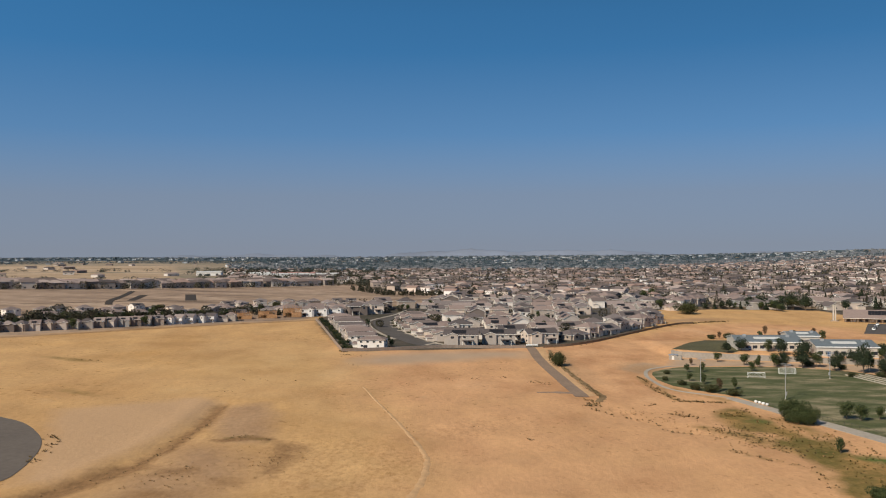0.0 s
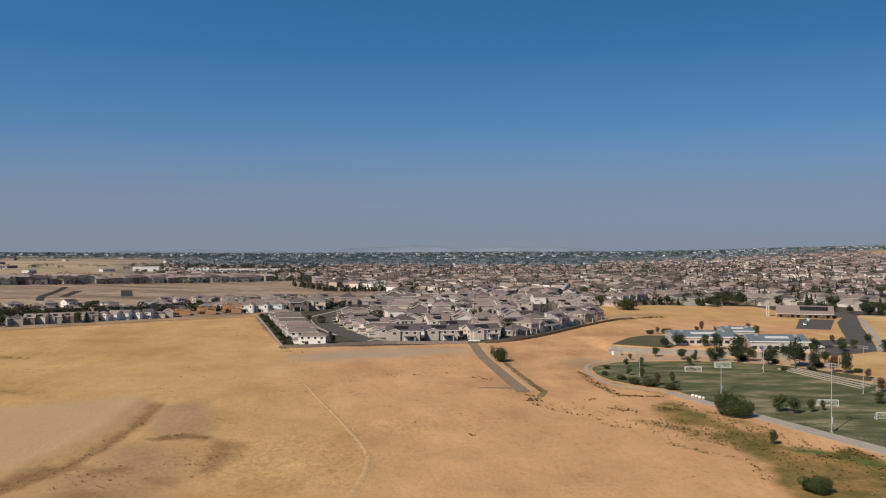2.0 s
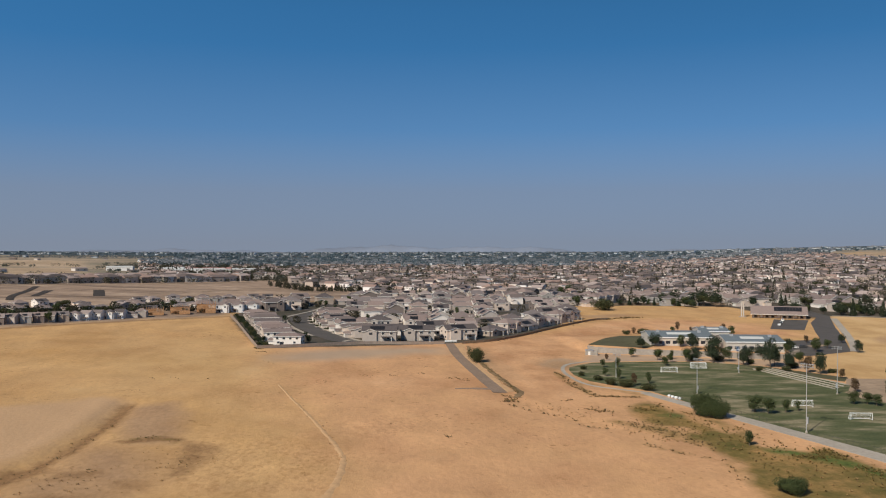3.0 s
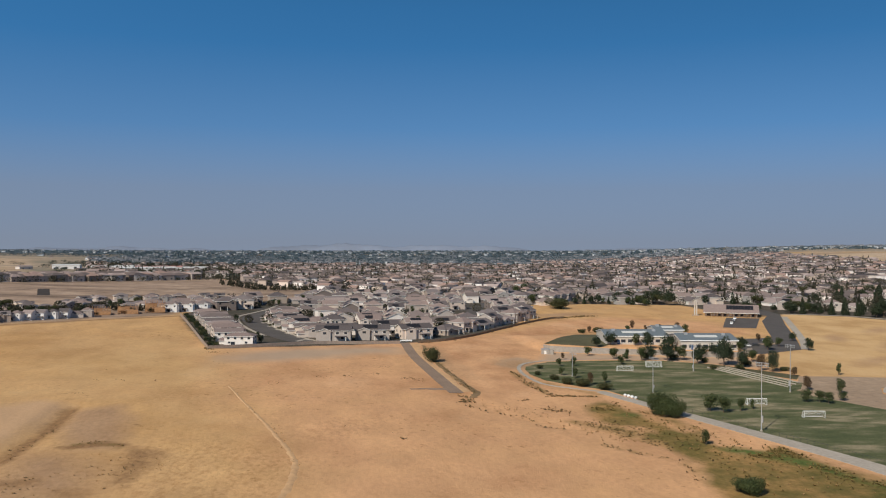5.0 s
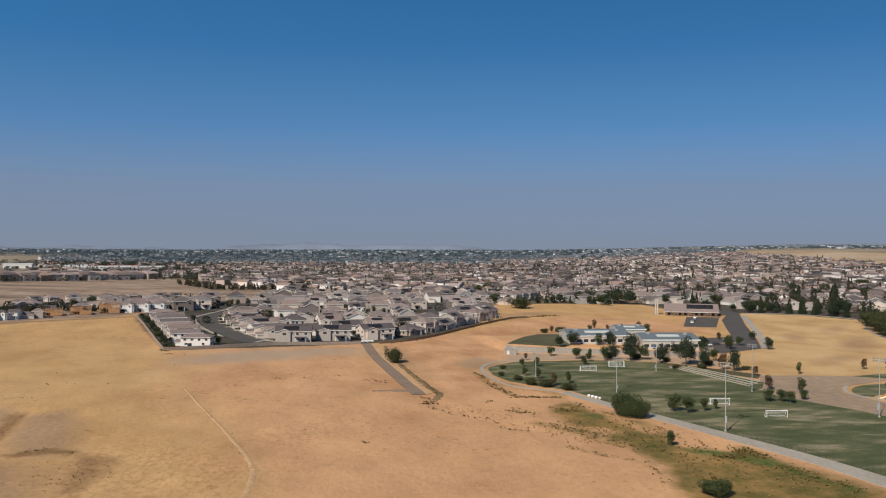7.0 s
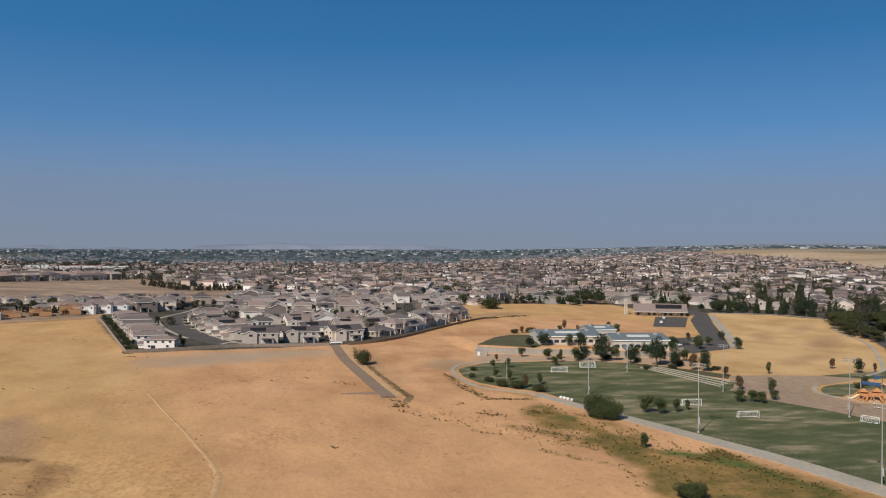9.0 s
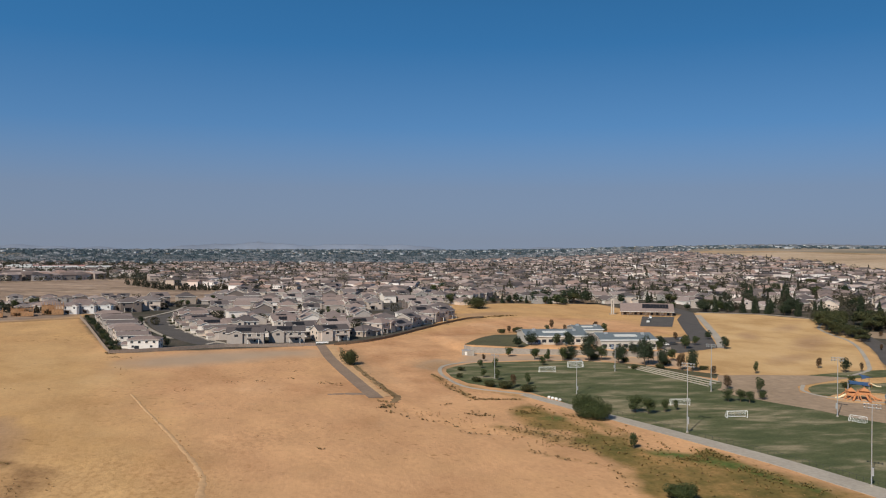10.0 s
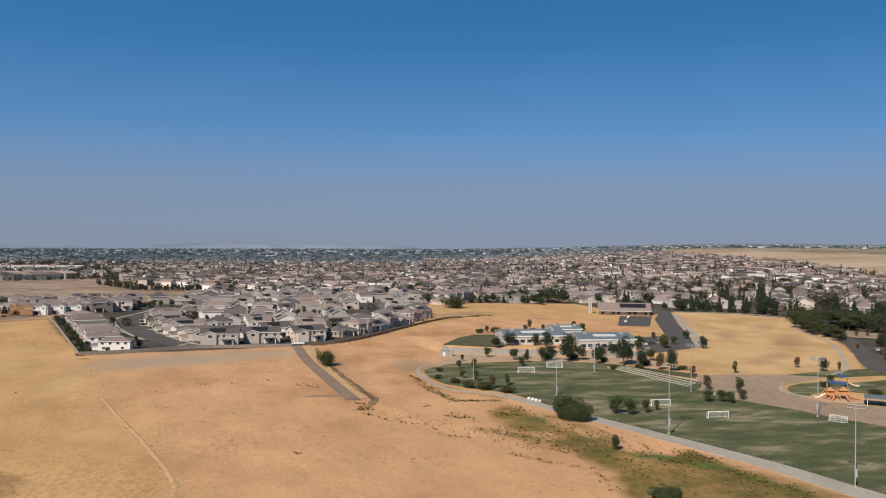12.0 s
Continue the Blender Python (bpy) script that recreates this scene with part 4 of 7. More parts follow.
PARK_TREES_D = [
    ('shrub', 242, 318, 2.8, 4), ('round', 248, 322, 4.4, 5), ('shrub', 176, 372, 2.2, 3.2), ('shrub', 189, 372, 2.6, 4), ('shrub', 181, 392, 2.6, 4), ('shrub', 207, 366, 2.2, 4),
    ('dark', 139.5, 425, 6, 8), ('dark', 186.5, 406.5, 7, 8), ('dark', 215, 422, 7, 8), ('dark', 176, 388, 8, 9), ('dark', 157, 399, 7, 8), ('round', 144, 396, 4, 5),
    ('shrub', 170, 402, 3, 5), ('shrub', 158, 405, 3, 5), ('round', 205, 392, 6, 7), ('dark', 192, 376, 9, 8), ('shrub', 197, 383, 3, 6), ('round', 236, 436, 5, 6),
    ('round', 246, 440, 5, 6), ('dark', 205, 505, 5, 6)]
PARK_TREES_E = [
    ('red', 198, 508, 4, 5)]
for kind, x, y, tall, wide in PARK_TREES_A + PARK_TREES_B + PARK_TREES_C + PARK_TREES_D + PARK_TREES_E:
    plant(kind, x, y, tall * 1.05, wide * 1.0, group="trees round the park")
plant("bush", 114.8, 281.8, 9.6, 8.4, "large rounded dark green bush beside the path")
plant("bush", 117.0, 280.0, 7.4, 7.6, "large rounded dark green bush beside the path")
plant("bush", 101.6, 199.5, 5.0, 6.8, "round green bush in the weedy ditch")
plant("oval", 112.1, 243.8, 4.6, 5.0, "slim green bush in the dry weeds")
plant("shrub", 51.8, 392.8, 7.4, 6.8, "single round green bush beside the access road")
plant("shrub", 186, 660, 10.0, 17.0, "wide grey-green willow clump at the field edge")
for x, y, t in ((352, 447, 9), (356, 455, 10), (357, 466, 11), (361, 476, 11), (366, 484, 12), (371, 492, 12), (377, 500, 12), (383, 508, 11), (390, 516, 12), (349, 436, 6), (386, 474, 9), (393, 478, 10), (400, 474, 11), (406, 478, 10), (413, 470, 11), (398, 490, 12), (408, 500, 12), (420, 512, 11), (432, 490, 11), (404, 452, 8), (412, 440, 9), (400, 428, 7)):
    plant("spread", x + rng.uniform(-2, 2), y + rng.uniform(-2, 2), t * rng.uniform(0.7, 0.95), t * 1.25, group="street trees along the curving road")
    plant("dark", x + rng.uniform(-3, 6), y + rng.uniform(-4, 8), t * rng.uniform(0.6, 0.85), t * 1.0, group="street trees along the curving road")
for kind, x, y, t in (("red", 370, 447, 4.2), ("red", 377, 446, 4.8), ("round", 312, 351, 4.6), ("red", 333, 404, 3.4), ("round", 345, 396, 6), ("round", 352, 392, 6), ("spread", 334, 372, 6), ("round", 300, 322, 5), ("round", 318, 352, 5), ("spread", 358, 412, 7), ("round", 366, 424, 5), ("spread", 304, 330, 6)):
    plant(kind, x, y, t, t * 1.2)


# ---------------------------------------------------------------- sports ground
def make_light_pole():
    root = empty("floodlight_pole")
    tagged(root, "tall slim galvanised floodlight pole beside the turf", "light pole")
    part("mast", bm_rod(bmesh.new(), (0, 0, -0.3), (0, 0, 20), 0.17, 0.09, 10), "steel", root)
    part("base", bm_rod(bmesh.new(), (0, 0, -0.3), (0, 0, 0.5), 0.42, 0.40, 12), "concrete", root)
    box("control_box", 0.16, 0.55, -0.25, 0.25, 2.6, 4.6, "steel", root)
    for z in (19.0, 19.8):
        box("crossarm", -2.0, 2.0, -0.07, 0.07, z, z + 0.14, "steel", root)
    for z in (19.07, 19.87):
        for x in (-1.8, -0.9, 0.9, 1.8):
            bm = bmesh.new()
            bmesh.ops.create_cone(bm, cap_ends=True, segments=10, radius1=0.28, radius2=0.12, depth=0.42, matrix=Matrix.Translation((x, 0.35, z - 0.1)) @ Matrix.Rotation(radians(60), 4, "X"))
            part("floodlight", bm, "steel", root)
    return root


pole = Kind(make_light_pole)
for x, y, h, turn in ((137.4, 258.9, 21.5, -50), (155.2, 201.8, 20.5, -50), (126.8, 320.2, 13.5, -60), (201.5, 272.3, 20.3, 130), (181.9, 318.9, 18.5, 120), (164.5, 367.4, 11.5, 120), (105.8, 355.3, 9.8, -60)):
    pole.put(at(x, y, turn, h / 20, 1.0), group="floodlight poles round the turf")


def make_goal():
    root = empty("soccer_goal")
    tagged(root, "white metal soccer goal with a pale net", "goal")
    w, h, d, r = 7.3, 2.44, 2.2, 0.09
    for s in (-1, 1):
        part("post", bm_rod(bmesh.new(), (s * w / 2, 0, 0), (s * w / 2, 0, h), r), "white_paint", root)
        part("side_rail", bm_rod(bmesh.new(), (s * w / 2, 0, r), (s * w / 2, d, r), r * 0.8), "white_paint", root)
        part("back_stay", bm_rod(bmesh.new(), (s * w / 2, 0.9, h - 0.05), (s * w / 2, d, r), r * 0.7), "white_paint", root)
        part("top_stay", bm_rod(bmesh.new(), (s * w / 2, 0, h), (s * w / 2, 0.9, h - 0.05), r * 0.7), "white_paint", root)
    part("crossbar", bm_rod(bmesh.new(), (-w / 2, 0, h), (w / 2, 0, h), r), "white_paint", root)
    part("ground_bar", bm_rod(bmesh.new(), (-w / 2, d, r), (w / 2, d, r), r * 0.8), "white_paint", root)
    bm = bmesh.new()
    for i in range(19):
        x = -w / 2 + w * i / 18
        bm_rod(bm, (x, 0.9, h - 0.05), (x, d, r), 0.022, sides=4)
    for k in range(7):
        u = k / 6
        bm_rod(bm, (-w / 2, 0.9 + (d - 0.9) * u, (h - 0.05) * (1 - u) + r * u), (w / 2, 0.9 + (d - 0.9) * u, (h - 0.05) * (1 - u) + r * u), 0.022, sides=4)
    part("net", bm, "white_paint", root, "pale string net")
    return root


goal = Kind(make_goal)
for x, y, turn in ((165.5, 275.6, -9), (203.9, 265.0, 118), (156.2, 296.5, -9), (133.3, 367.6, -6), (151.3, 380.6, 174)):
    goal.put(at(x, y, turn, 0.75 if x > 200 else 0.95) @ Matrix.Translation((0, 0, 0.08)), group="soccer goals on the turf")


def make_bench_row(a, b):
    """One long low seat wall, from a to b."""
    d = math.hypot(b[0] - a[0], b[1] - a[1])
    za, zb = hz(*a) + 0.08, hz(*b) + 0.08
    root = empty("terrace_bench", Matrix.Translation(((a[0] + b[0]) / 2, (a[1] + b[1]) / 2, (za + zb) / 2)) @ Matrix.Rotation(math.atan2(b[1] - a[1], b[0] - a[0]), 4, "Z") @ Matrix.Rotation(-math.atan2(zb - za, d), 4, "Y"))
    tagged(root, "long low pale concrete terrace seat beside the turf", "bench", "terrace seats")
    box("seat_wall", -d / 2, d / 2, -0.16, 0.16, -1.0, 0.3, "concrete", root)
    box("seat_cap", -d / 2, d / 2, -0.2, 0.2, 0.303, 0.4, "concrete", root)
    return root


for a, b in (((175.1, 376.4), (186.6, 328.6)), ((178.2, 376.2), (189.6, 331.0)), ((181.3, 376.6), (193.2, 334.0)), ((184.2, 376.8), (196.8, 337.0))):
    make_bench_row(a, b)

# chain-link fence along the path
fence = empty("chain_link_fence")
tagged(fence, "low dark chain-link fence along the turf edge", "fence")
line = smooth_line([(115.3, 309), (122.6, 294), (129.6, 279.2), (138.6, 254.8), (146.2, 237.6), (152.2, 221.2), (156.4, 206), (160.8, 190.5)], 8)
zz = [hz(*p) for p in line]
for (ax, ay), (bx, by), za, zb in zip(line[:-1], line[1:], zz[:-1], zz[1:]):
    part("rail", bm_rod(bmesh.new(), (ax, ay, za + 1.2), (bx, by, zb + 1.2), 0.03, sides=5), "dark_metal", fence)
    part("post", bm_rod(bmesh.new(), (ax, ay, za - 0.2), (ax, ay, za + 1.22), 0.035, sides=6), "dark_metal", fence)


def make_boulder(seed):
    r = np.random.default_rng(seed)
    bm = bmesh.new()
    bmesh.ops.create_icosphere(bm, subdivisions=2, radius=0.6)
    for v in bm.verts:
        v.co *= r.uniform(0.85, 1.15)
        v.co.z *= 0.9
    return tagged(part("boulder", bm, "white_paint"), "white painted boulder beside the path", "boulder", "white boulders")


for k in range(4):
    b = make_boulder(k)
    x, y = 113.6 + 0.75 * k, 314.2 - 1.6 * k
    b.matrix_basis = at(x, y, k * 40) @ Matrix.Translation((0, 0, 0.45))


# ---------------------------------------------------------------- playground
def bent_slide(a, b, r=0.42):
    """An open trough that runs out flat at its foot."""
    a, b = Vector(a), Vector(b)
    pts = [a, a.lerp(b, 0.35) + Vector((0, 0, -0.25)), a.lerp(b, 0.75) + Vector((0, 0, -0.3)), b, b + Vector((b.x - a.x, b.y - a.y, 0)).normalized() * 0.7]
    bm = bmesh.new()
    side = Vector((-(b.y - a.y), b.x - a.x, 0)).normalized() * r
    rows = []
    for p in pts:
        rows.append([bm.verts.new(p + side * k + Vector((0, 0, h))) for k, h in ((-1, 0.3), (-0.8, 0), (0.8, 0), (1, 0.3), (1, 0.18), (0.8, -0.12), (-0.8, -0.12), (-1, 0.18))])
    for q, w in zip(rows[:-1], rows[1:]):
        for i in range(8):
            bm.faces.new([q[i], q[(i + 1) % 8], w[(i + 1) % 8], w[i]])
    bm.faces.new(rows[0])
    bm.faces.new(rows[-1][::-1])
    bmesh.ops.recalc_face_normals(bm, faces=bm.faces)
    return bm


def sail(name, corners, root, label=""):
    """A stretched square of shade cloth, sagging between its corners."""
    n, v, f = 6, [], []
    a, b, c, d = (Vector(p) for p in corners)
    for dz in (0.0, -0.06):
        for i in range(n + 1):
            for j in range(n + 1):
                u, w = i / n, j / n
                p = a.lerp(b, u).lerp(d.lerp(c, u), w)
                pull = 0.16 * (4 * u * (1 - u) * abs(1 - 2 * w) + 4 * w * (1 - w) * abs(1 - 2 * u))
                p = p.lerp((a + b + c + d) / 4, pull) + Vector((0, 0, dz - 0.5 * 16 * u * (1 - u) * w * (1 - w) * 0.5))
                v.append(tuple(p))
    m = (n + 1) ** 2
    for i in range(n):
        for j in range(n):
            q = (i * (n + 1) + j, (i + 1) * (n + 1) + j, (i + 1) * (n + 1) + j + 1, i * (n + 1) + j + 1)
            f += [q, tuple(k + m for k in q[::-1])]
    return mesh_ob(name, v, f, "blue", root, label)


def make_playground():
    root = empty("play_structure")
    tagged(root, "orange climbing structure with cream slides under a blue shade sail", "playground")
    for x, y in ((-4, -2), (0, -2), (4, -2), (-4, 2), (0, 2), (4, 2)):
        part("post", bm_rod(bmesh.new(), (x, y, -0.2), (x, y, 3.6), 0.12, sides=8), "orange", root)
    for x, y, z in ((-2, 0, 1.5), (2, 0, 1.9)):
        box("deck", x - 1.9, x + 1.9, y - 1.9, y + 1.9, z, z + 0.15, "orange", root)
        box("guard", x - 1.9, x + 1.9, y - 1.95, y - 1.85, z + 0.15, z + 1.0, "orange", root)
        box("guard", x - 1.9, x + 1.9, y + 1.85, y + 1.95, z + 0.15, z + 1.0, "orange", root)
    for a, b in (((-4.1, 0, 1.7), (-7.2, -1.0, 0.35)), ((4.1, 0.4, 2.1), (7.4, -0.8, 0.35)), ((-1.2, -2.0, 1.8), (-2.2, -5.2, 0.35)), ((2.6, -2.0, 2.1), (3.4, -5.6, 0.35))):
        part("slide", bent_slide(a, b), "cream" if a[0] < -4 else "orange", root)
    # slanting climbing arms spread from the decks to the ground
    for x0, x1, y1 in ((-3.5, -5.4, -3.6), (0.2, 0.9, -4.2), (3.8, 5.8, -3.0), (-0.4, -4.6, -4.4), (4.0, 6.6, 2.2), (-4.0, -7.0, 2.4)):
        part("climbing_arm", bm_rod(bmesh.new(), (x0, -1.6 if y1 < 0 else 1.6, 2.6), (x1, y1, 0.0), 0.2, sides=8), "orange", root)
    for x, y, w, z in ((-2.4, 0, 2.4, 3.0), (2.2, 0.2, 2.6, 3.3)):
        bm = bmesh.new()
        bmesh.ops.create_cone(bm, cap_ends=True, segments=4, radius1=w, radius2=0.1, depth=1.3, matrix=Matrix.Translation((x, y, z + 0.65)) @ Matrix.Rotation(radians(45), 4, "Z"))
        part("tower_roof", bm, "orange", root)
    sail("shade_sail", ((-3.0, 2.2, 5.3), (4.4, 2.4, 4.6), (4.8, 7.4, 5.4), (-2.6, 7.2, 6.0)), root, "blue shade sail")
    for x, y, z in ((-3.0, 2.2, 5.3), (4.4, 2.4, 4.6), (4.8, 7.4, 5.4), (-2.6, 7.2, 6.0)):
        part("sail_post", bm_rod(bmesh.new(), (x, y, -0.2), (x, y, z), 0.09, sides=8), "steel", root)
    return root


def make_toddler_frame():
    root = empty("play_tower")
    tagged(root, "small orange play tower under a pointed blue shade sail", "playground")
    for x, y in ((-1.5, -1.5), (1.5, -1.5), (-1.5, 1.5), (1.5, 1.5)):
        part("post", bm_rod(bmesh.new(), (x, y, -0.2), (x, y, 3.2), 0.11, sides=8), "orange", root)
    box("deck", -1.6, 1.6, -1.6, 1.6, 1.2, 1.35, "orange", root)
    part("slide", bent_slide((1.5, 0, 1.5), (4.6, -0.8, 0.3)), "cream", root)
    sail("shade_sail", ((-2.6, -2.2, 3.4), (2.6, -2.4, 4.6), (2.8, 2.4, 3.6), (-2.4, 2.4, 5.0)), root, "blue shade sail")
    return root


sheet("play_surface", [(219, 300), (229, 307), (242, 304), (247, 294), (238, 287), (223, 292)], 0.12, "track", "tan play surface under the playground", "play surface", n=4)
make_playground().matrix_basis = at(230.5, 297.5, -32)
make_toddler_frame().matrix_basis = at(252.0, 318.5, -20)


def make_canopy():
    root = empty("picnic_shelter")
    tagged(root, "blue flat-roofed picnic shelter on posts", "shelter")
    box("roof", -9, 9, -4.5, 4.5, 3.0, 3.25, "bluegrey", root, bevel=0.05)
    for x in (-8, 0, 8):
        for y in (-4, 4):
            part("post", bm_rod(bmesh.new(), (x, y, -0.3), (x, y, 3.0), 0.1), "white_paint", root)
    for x in (-3.5, 2.5):
        box("table", x - 1.0, x + 1.0, -0.5, 0.5, 0.68, 0.76, "dark_metal", root)
        box("table_leg", x - 0.12, x + 0.12, -0.12, 0.12, -0.1, 0.68, "dark_metal", root)
    return root


ob = make_canopy()
ob.matrix_basis = at(240.5, 281.5, -40)


# ---------------------------------------------------------------- public buildings
def gable_roof(bm, x0, x1, y0, y1, z, rise, over=0.6, thick=0.3, axis="x"):
    """A gabled roof slab; the ridge runs along the axis."""
    x0, x1, y0, y1 = x0 - over, x1 + over, y0 - over, y1 + over
    if axis == "x":
        ym = (y0 + y1) / 2
        top = [(x0, y0, z), (x1, y0, z), (x1, ym, z + rise), (x0, ym, z + rise), (x1, y1, z), (x0, y1, z)]
    else:
        xm = (x0 + x1) / 2
        top = [(x1, y0, z), (x1, y1, z), (xm, y1, z + rise), (xm, y0, z + rise), (x0, y1, z), (x0, y0, z)]
    t = [bm.verts.new(v) for v in top]
    b = [bm.verts.new((v[0], v[1], v[2] - thick)) for v in top]
    for f in ((0, 1, 2, 3), (3, 2, 4, 5)):
        bm.faces.new([t[i] for i in f])
        bm.faces.new([b[i] for i in reversed(f)])
    for i, j in ((0, 1), (1, 2), (2, 4), (4, 5), (5, 3), (3, 0)):
        bm.faces.new([t[i], b[i], b[j], t[j]]).material_index = 1
    bmesh.ops.recalc_face_normals(bm, faces=bm.faces)
    return bm


def hip_roof(bm, x0, x1, y0, y1, z, rise, over=0.6, thick=0.3):
    x0, x1, y0, y1 = x0 - over, x1 + over, y0 - over, y1 + over
    if x1 - x0 >= y1 - y0:
        k = (y1 - y0) / 2
        ym = (y0 + y1) / 2
        r = [(x0 + k, ym, z + rise), (x1 - k + 0.01, ym, z + rise)]
        faces = ((0, 1, 5, 4), (1, 2, 5), (2, 3, 4, 5), (3, 0, 4))
    else:
        k = (x1 - x0) / 2
        xm = (x0 + x1) / 2
        r = [(xm, y0 + k, z + rise), (xm, y1 - k + 0.01, z + rise)]
        faces = ((0, 1, 4), (1, 2, 5, 4), (2, 3, 5), (3, 0, 4, 5))
    v = [bm.verts.new(c) for c in ((x0, y0, z), (x1, y0, z), (x1, y1, z), (x0, y1, z), *r)]
    b = [bm.verts.new((q.co.x, q.co.y, z - thick)) for q in v[:4]]
    for f in faces:
        bm.faces.new([v[i] for i in f])
    for i in range(4):
        j = (i + 1) % 4
        bm.faces.new([v[i], b[i], b[j], v[j]]).material_index = 1
    bm.faces.new(b[::-1])
    bmesh.ops.recalc_face_normals(bm, faces=bm.faces)
    return bm


EXTRA = []


def make_school(w, d, tall, rise, label):
    """A broad low classroom block: plastered walls, seamed metal roof, skylights and a window band."""
    root = empty("school_building")
    tagged(root, label, "school building")
    bm = bmesh.new()
    bm_box(bm, -w / 2, w / 2, -d / 2, d / 2, -3.5, tall)
    for e in (-1, 1):
        x = e * w / 2
        vs = [bm.verts.new(c) for c in ((x, -d / 2, tall), (x, d / 2, tall), (x, 0, tall + rise * 0.93), (x - e * 0.2, -d / 2, tall), (x - e * 0.2, d / 2, tall), (x - e * 0.2, 0, tall + rise * 0.93))]
        for f in ((0, 1, 2), (5, 4, 3), (0, 3, 4, 1), (1, 4, 5, 2), (2, 5, 3, 0)):
            bm.faces.new([vs[k] for k in f])
    bmesh.ops.recalc_face_normals(bm, faces=bm.faces)
    part("wall", bm, "school_wall", root)
    roof = part("roof", gable_roof(bmesh.new(), -w / 2, w / 2, -d / 2, d / 2, tall + 0.1, rise, 0.5), "bluegrey", root, "blue-grey seamed metal roof")
    sl = rise / (d / 2 + 0.5)
    bm = bmesh.new()
    k = int(w / 1.8)
    for i in range(k + 1):
        x = -w / 2 - 0.4 + i * (w + 0.8) / k
        bm_rod(bm, (x, -d / 2 - 0.45, tall + 0.13), (x, -0.1, tall + 0.13 + rise), 0.06, sides=4)
    part("seams", bm, "bluegrey", roof)
    for x0, x1 in ((-w * 0.2, w * 0.2),):
        ya, yb = -d * 0.30, -d * 0.19
        za, zb = tall + 0.1 + sl * (ya + d / 2 + 0.5), tall + 0.1 + sl * (yb + d / 2 + 0.5)
        v = [(x0, ya, za + 0.35), (x1, ya, za + 0.35), (x1, yb, zb + 0.35), (x0, yb, zb + 0.35)]
        mesh_ob("skylight", v + [(a, b, c - 0.5) for a, b, c in v], [(0, 1, 2, 3), (7, 6, 5, 4), (0, 4, 5, 1), (1, 5, 6, 2), (2, 6, 7, 3), (3, 7, 4, 0)], "skylight", root, "bright metal skylight strip")
    for x, y in ((-w * 0.32, -d * 0.1), (w * 0.34, -d * 0.14)):
        z = tall + 0.1 + sl * (y + d / 2 + 0.5)
        box("roof_unit", x - 0.8, x + 0.8, y - 0.7, y + 0.7, z - 0.2, z + 0.9, "steel", root)
    k = int(w / 3.4)
    for i in range(k):
        x = -w / 2 + (i + 0.5) * w / k
        ob = box("window", x - 1.15, x + 1.15, -d / 2 - 0.06, -d / 2 + 0.05, 0.9, 2.5, "glass", root)
        box("sill", x - 1.25, x + 1.25, -d / 2 - 0.16, -d / 2 + 0.05, 0.75, 0.9, "white_paint", ob)
    for x in (-w * 0.3, w * 0.15):
        box("door", x - 0.7, x + 0.7, -d / 2 - 0.09, -d / 2 + 0.05, 0, 2.3, "blue", root)
    box("fascia", -w / 2 - 0.55, w / 2 + 0.55, -d / 2 - 0.6, -d / 2 - 0.51, tall - 0.3, tall + 0.2, "white_paint", root)
    return root


for k, x, y, turn in ((1, -62, 618, 20), (2, -110, 612, 40), (5, -52, 632, 10), (2, -92, 622, 30), (2, -76, 630, 20)):
    EXTRA.append((k, x, y, turn))
for x, y, w, d, h, rise, turn in ((165.5, 446, 32, 27, 4.2, 2.2, -8), (188, 455, 15, 18, 5.8, 1.6, -8), (195.5, 425.5, 28, 27, 4.6, 2.2, -10)):
    make_school(w, d, h, rise, "low white school building with a blue metal roof").matrix_basis = Matrix.Translation((x, y, hz(x, y - 8) + 0.1)) @ Matrix.Rotation(radians(turn), 4, "Z")


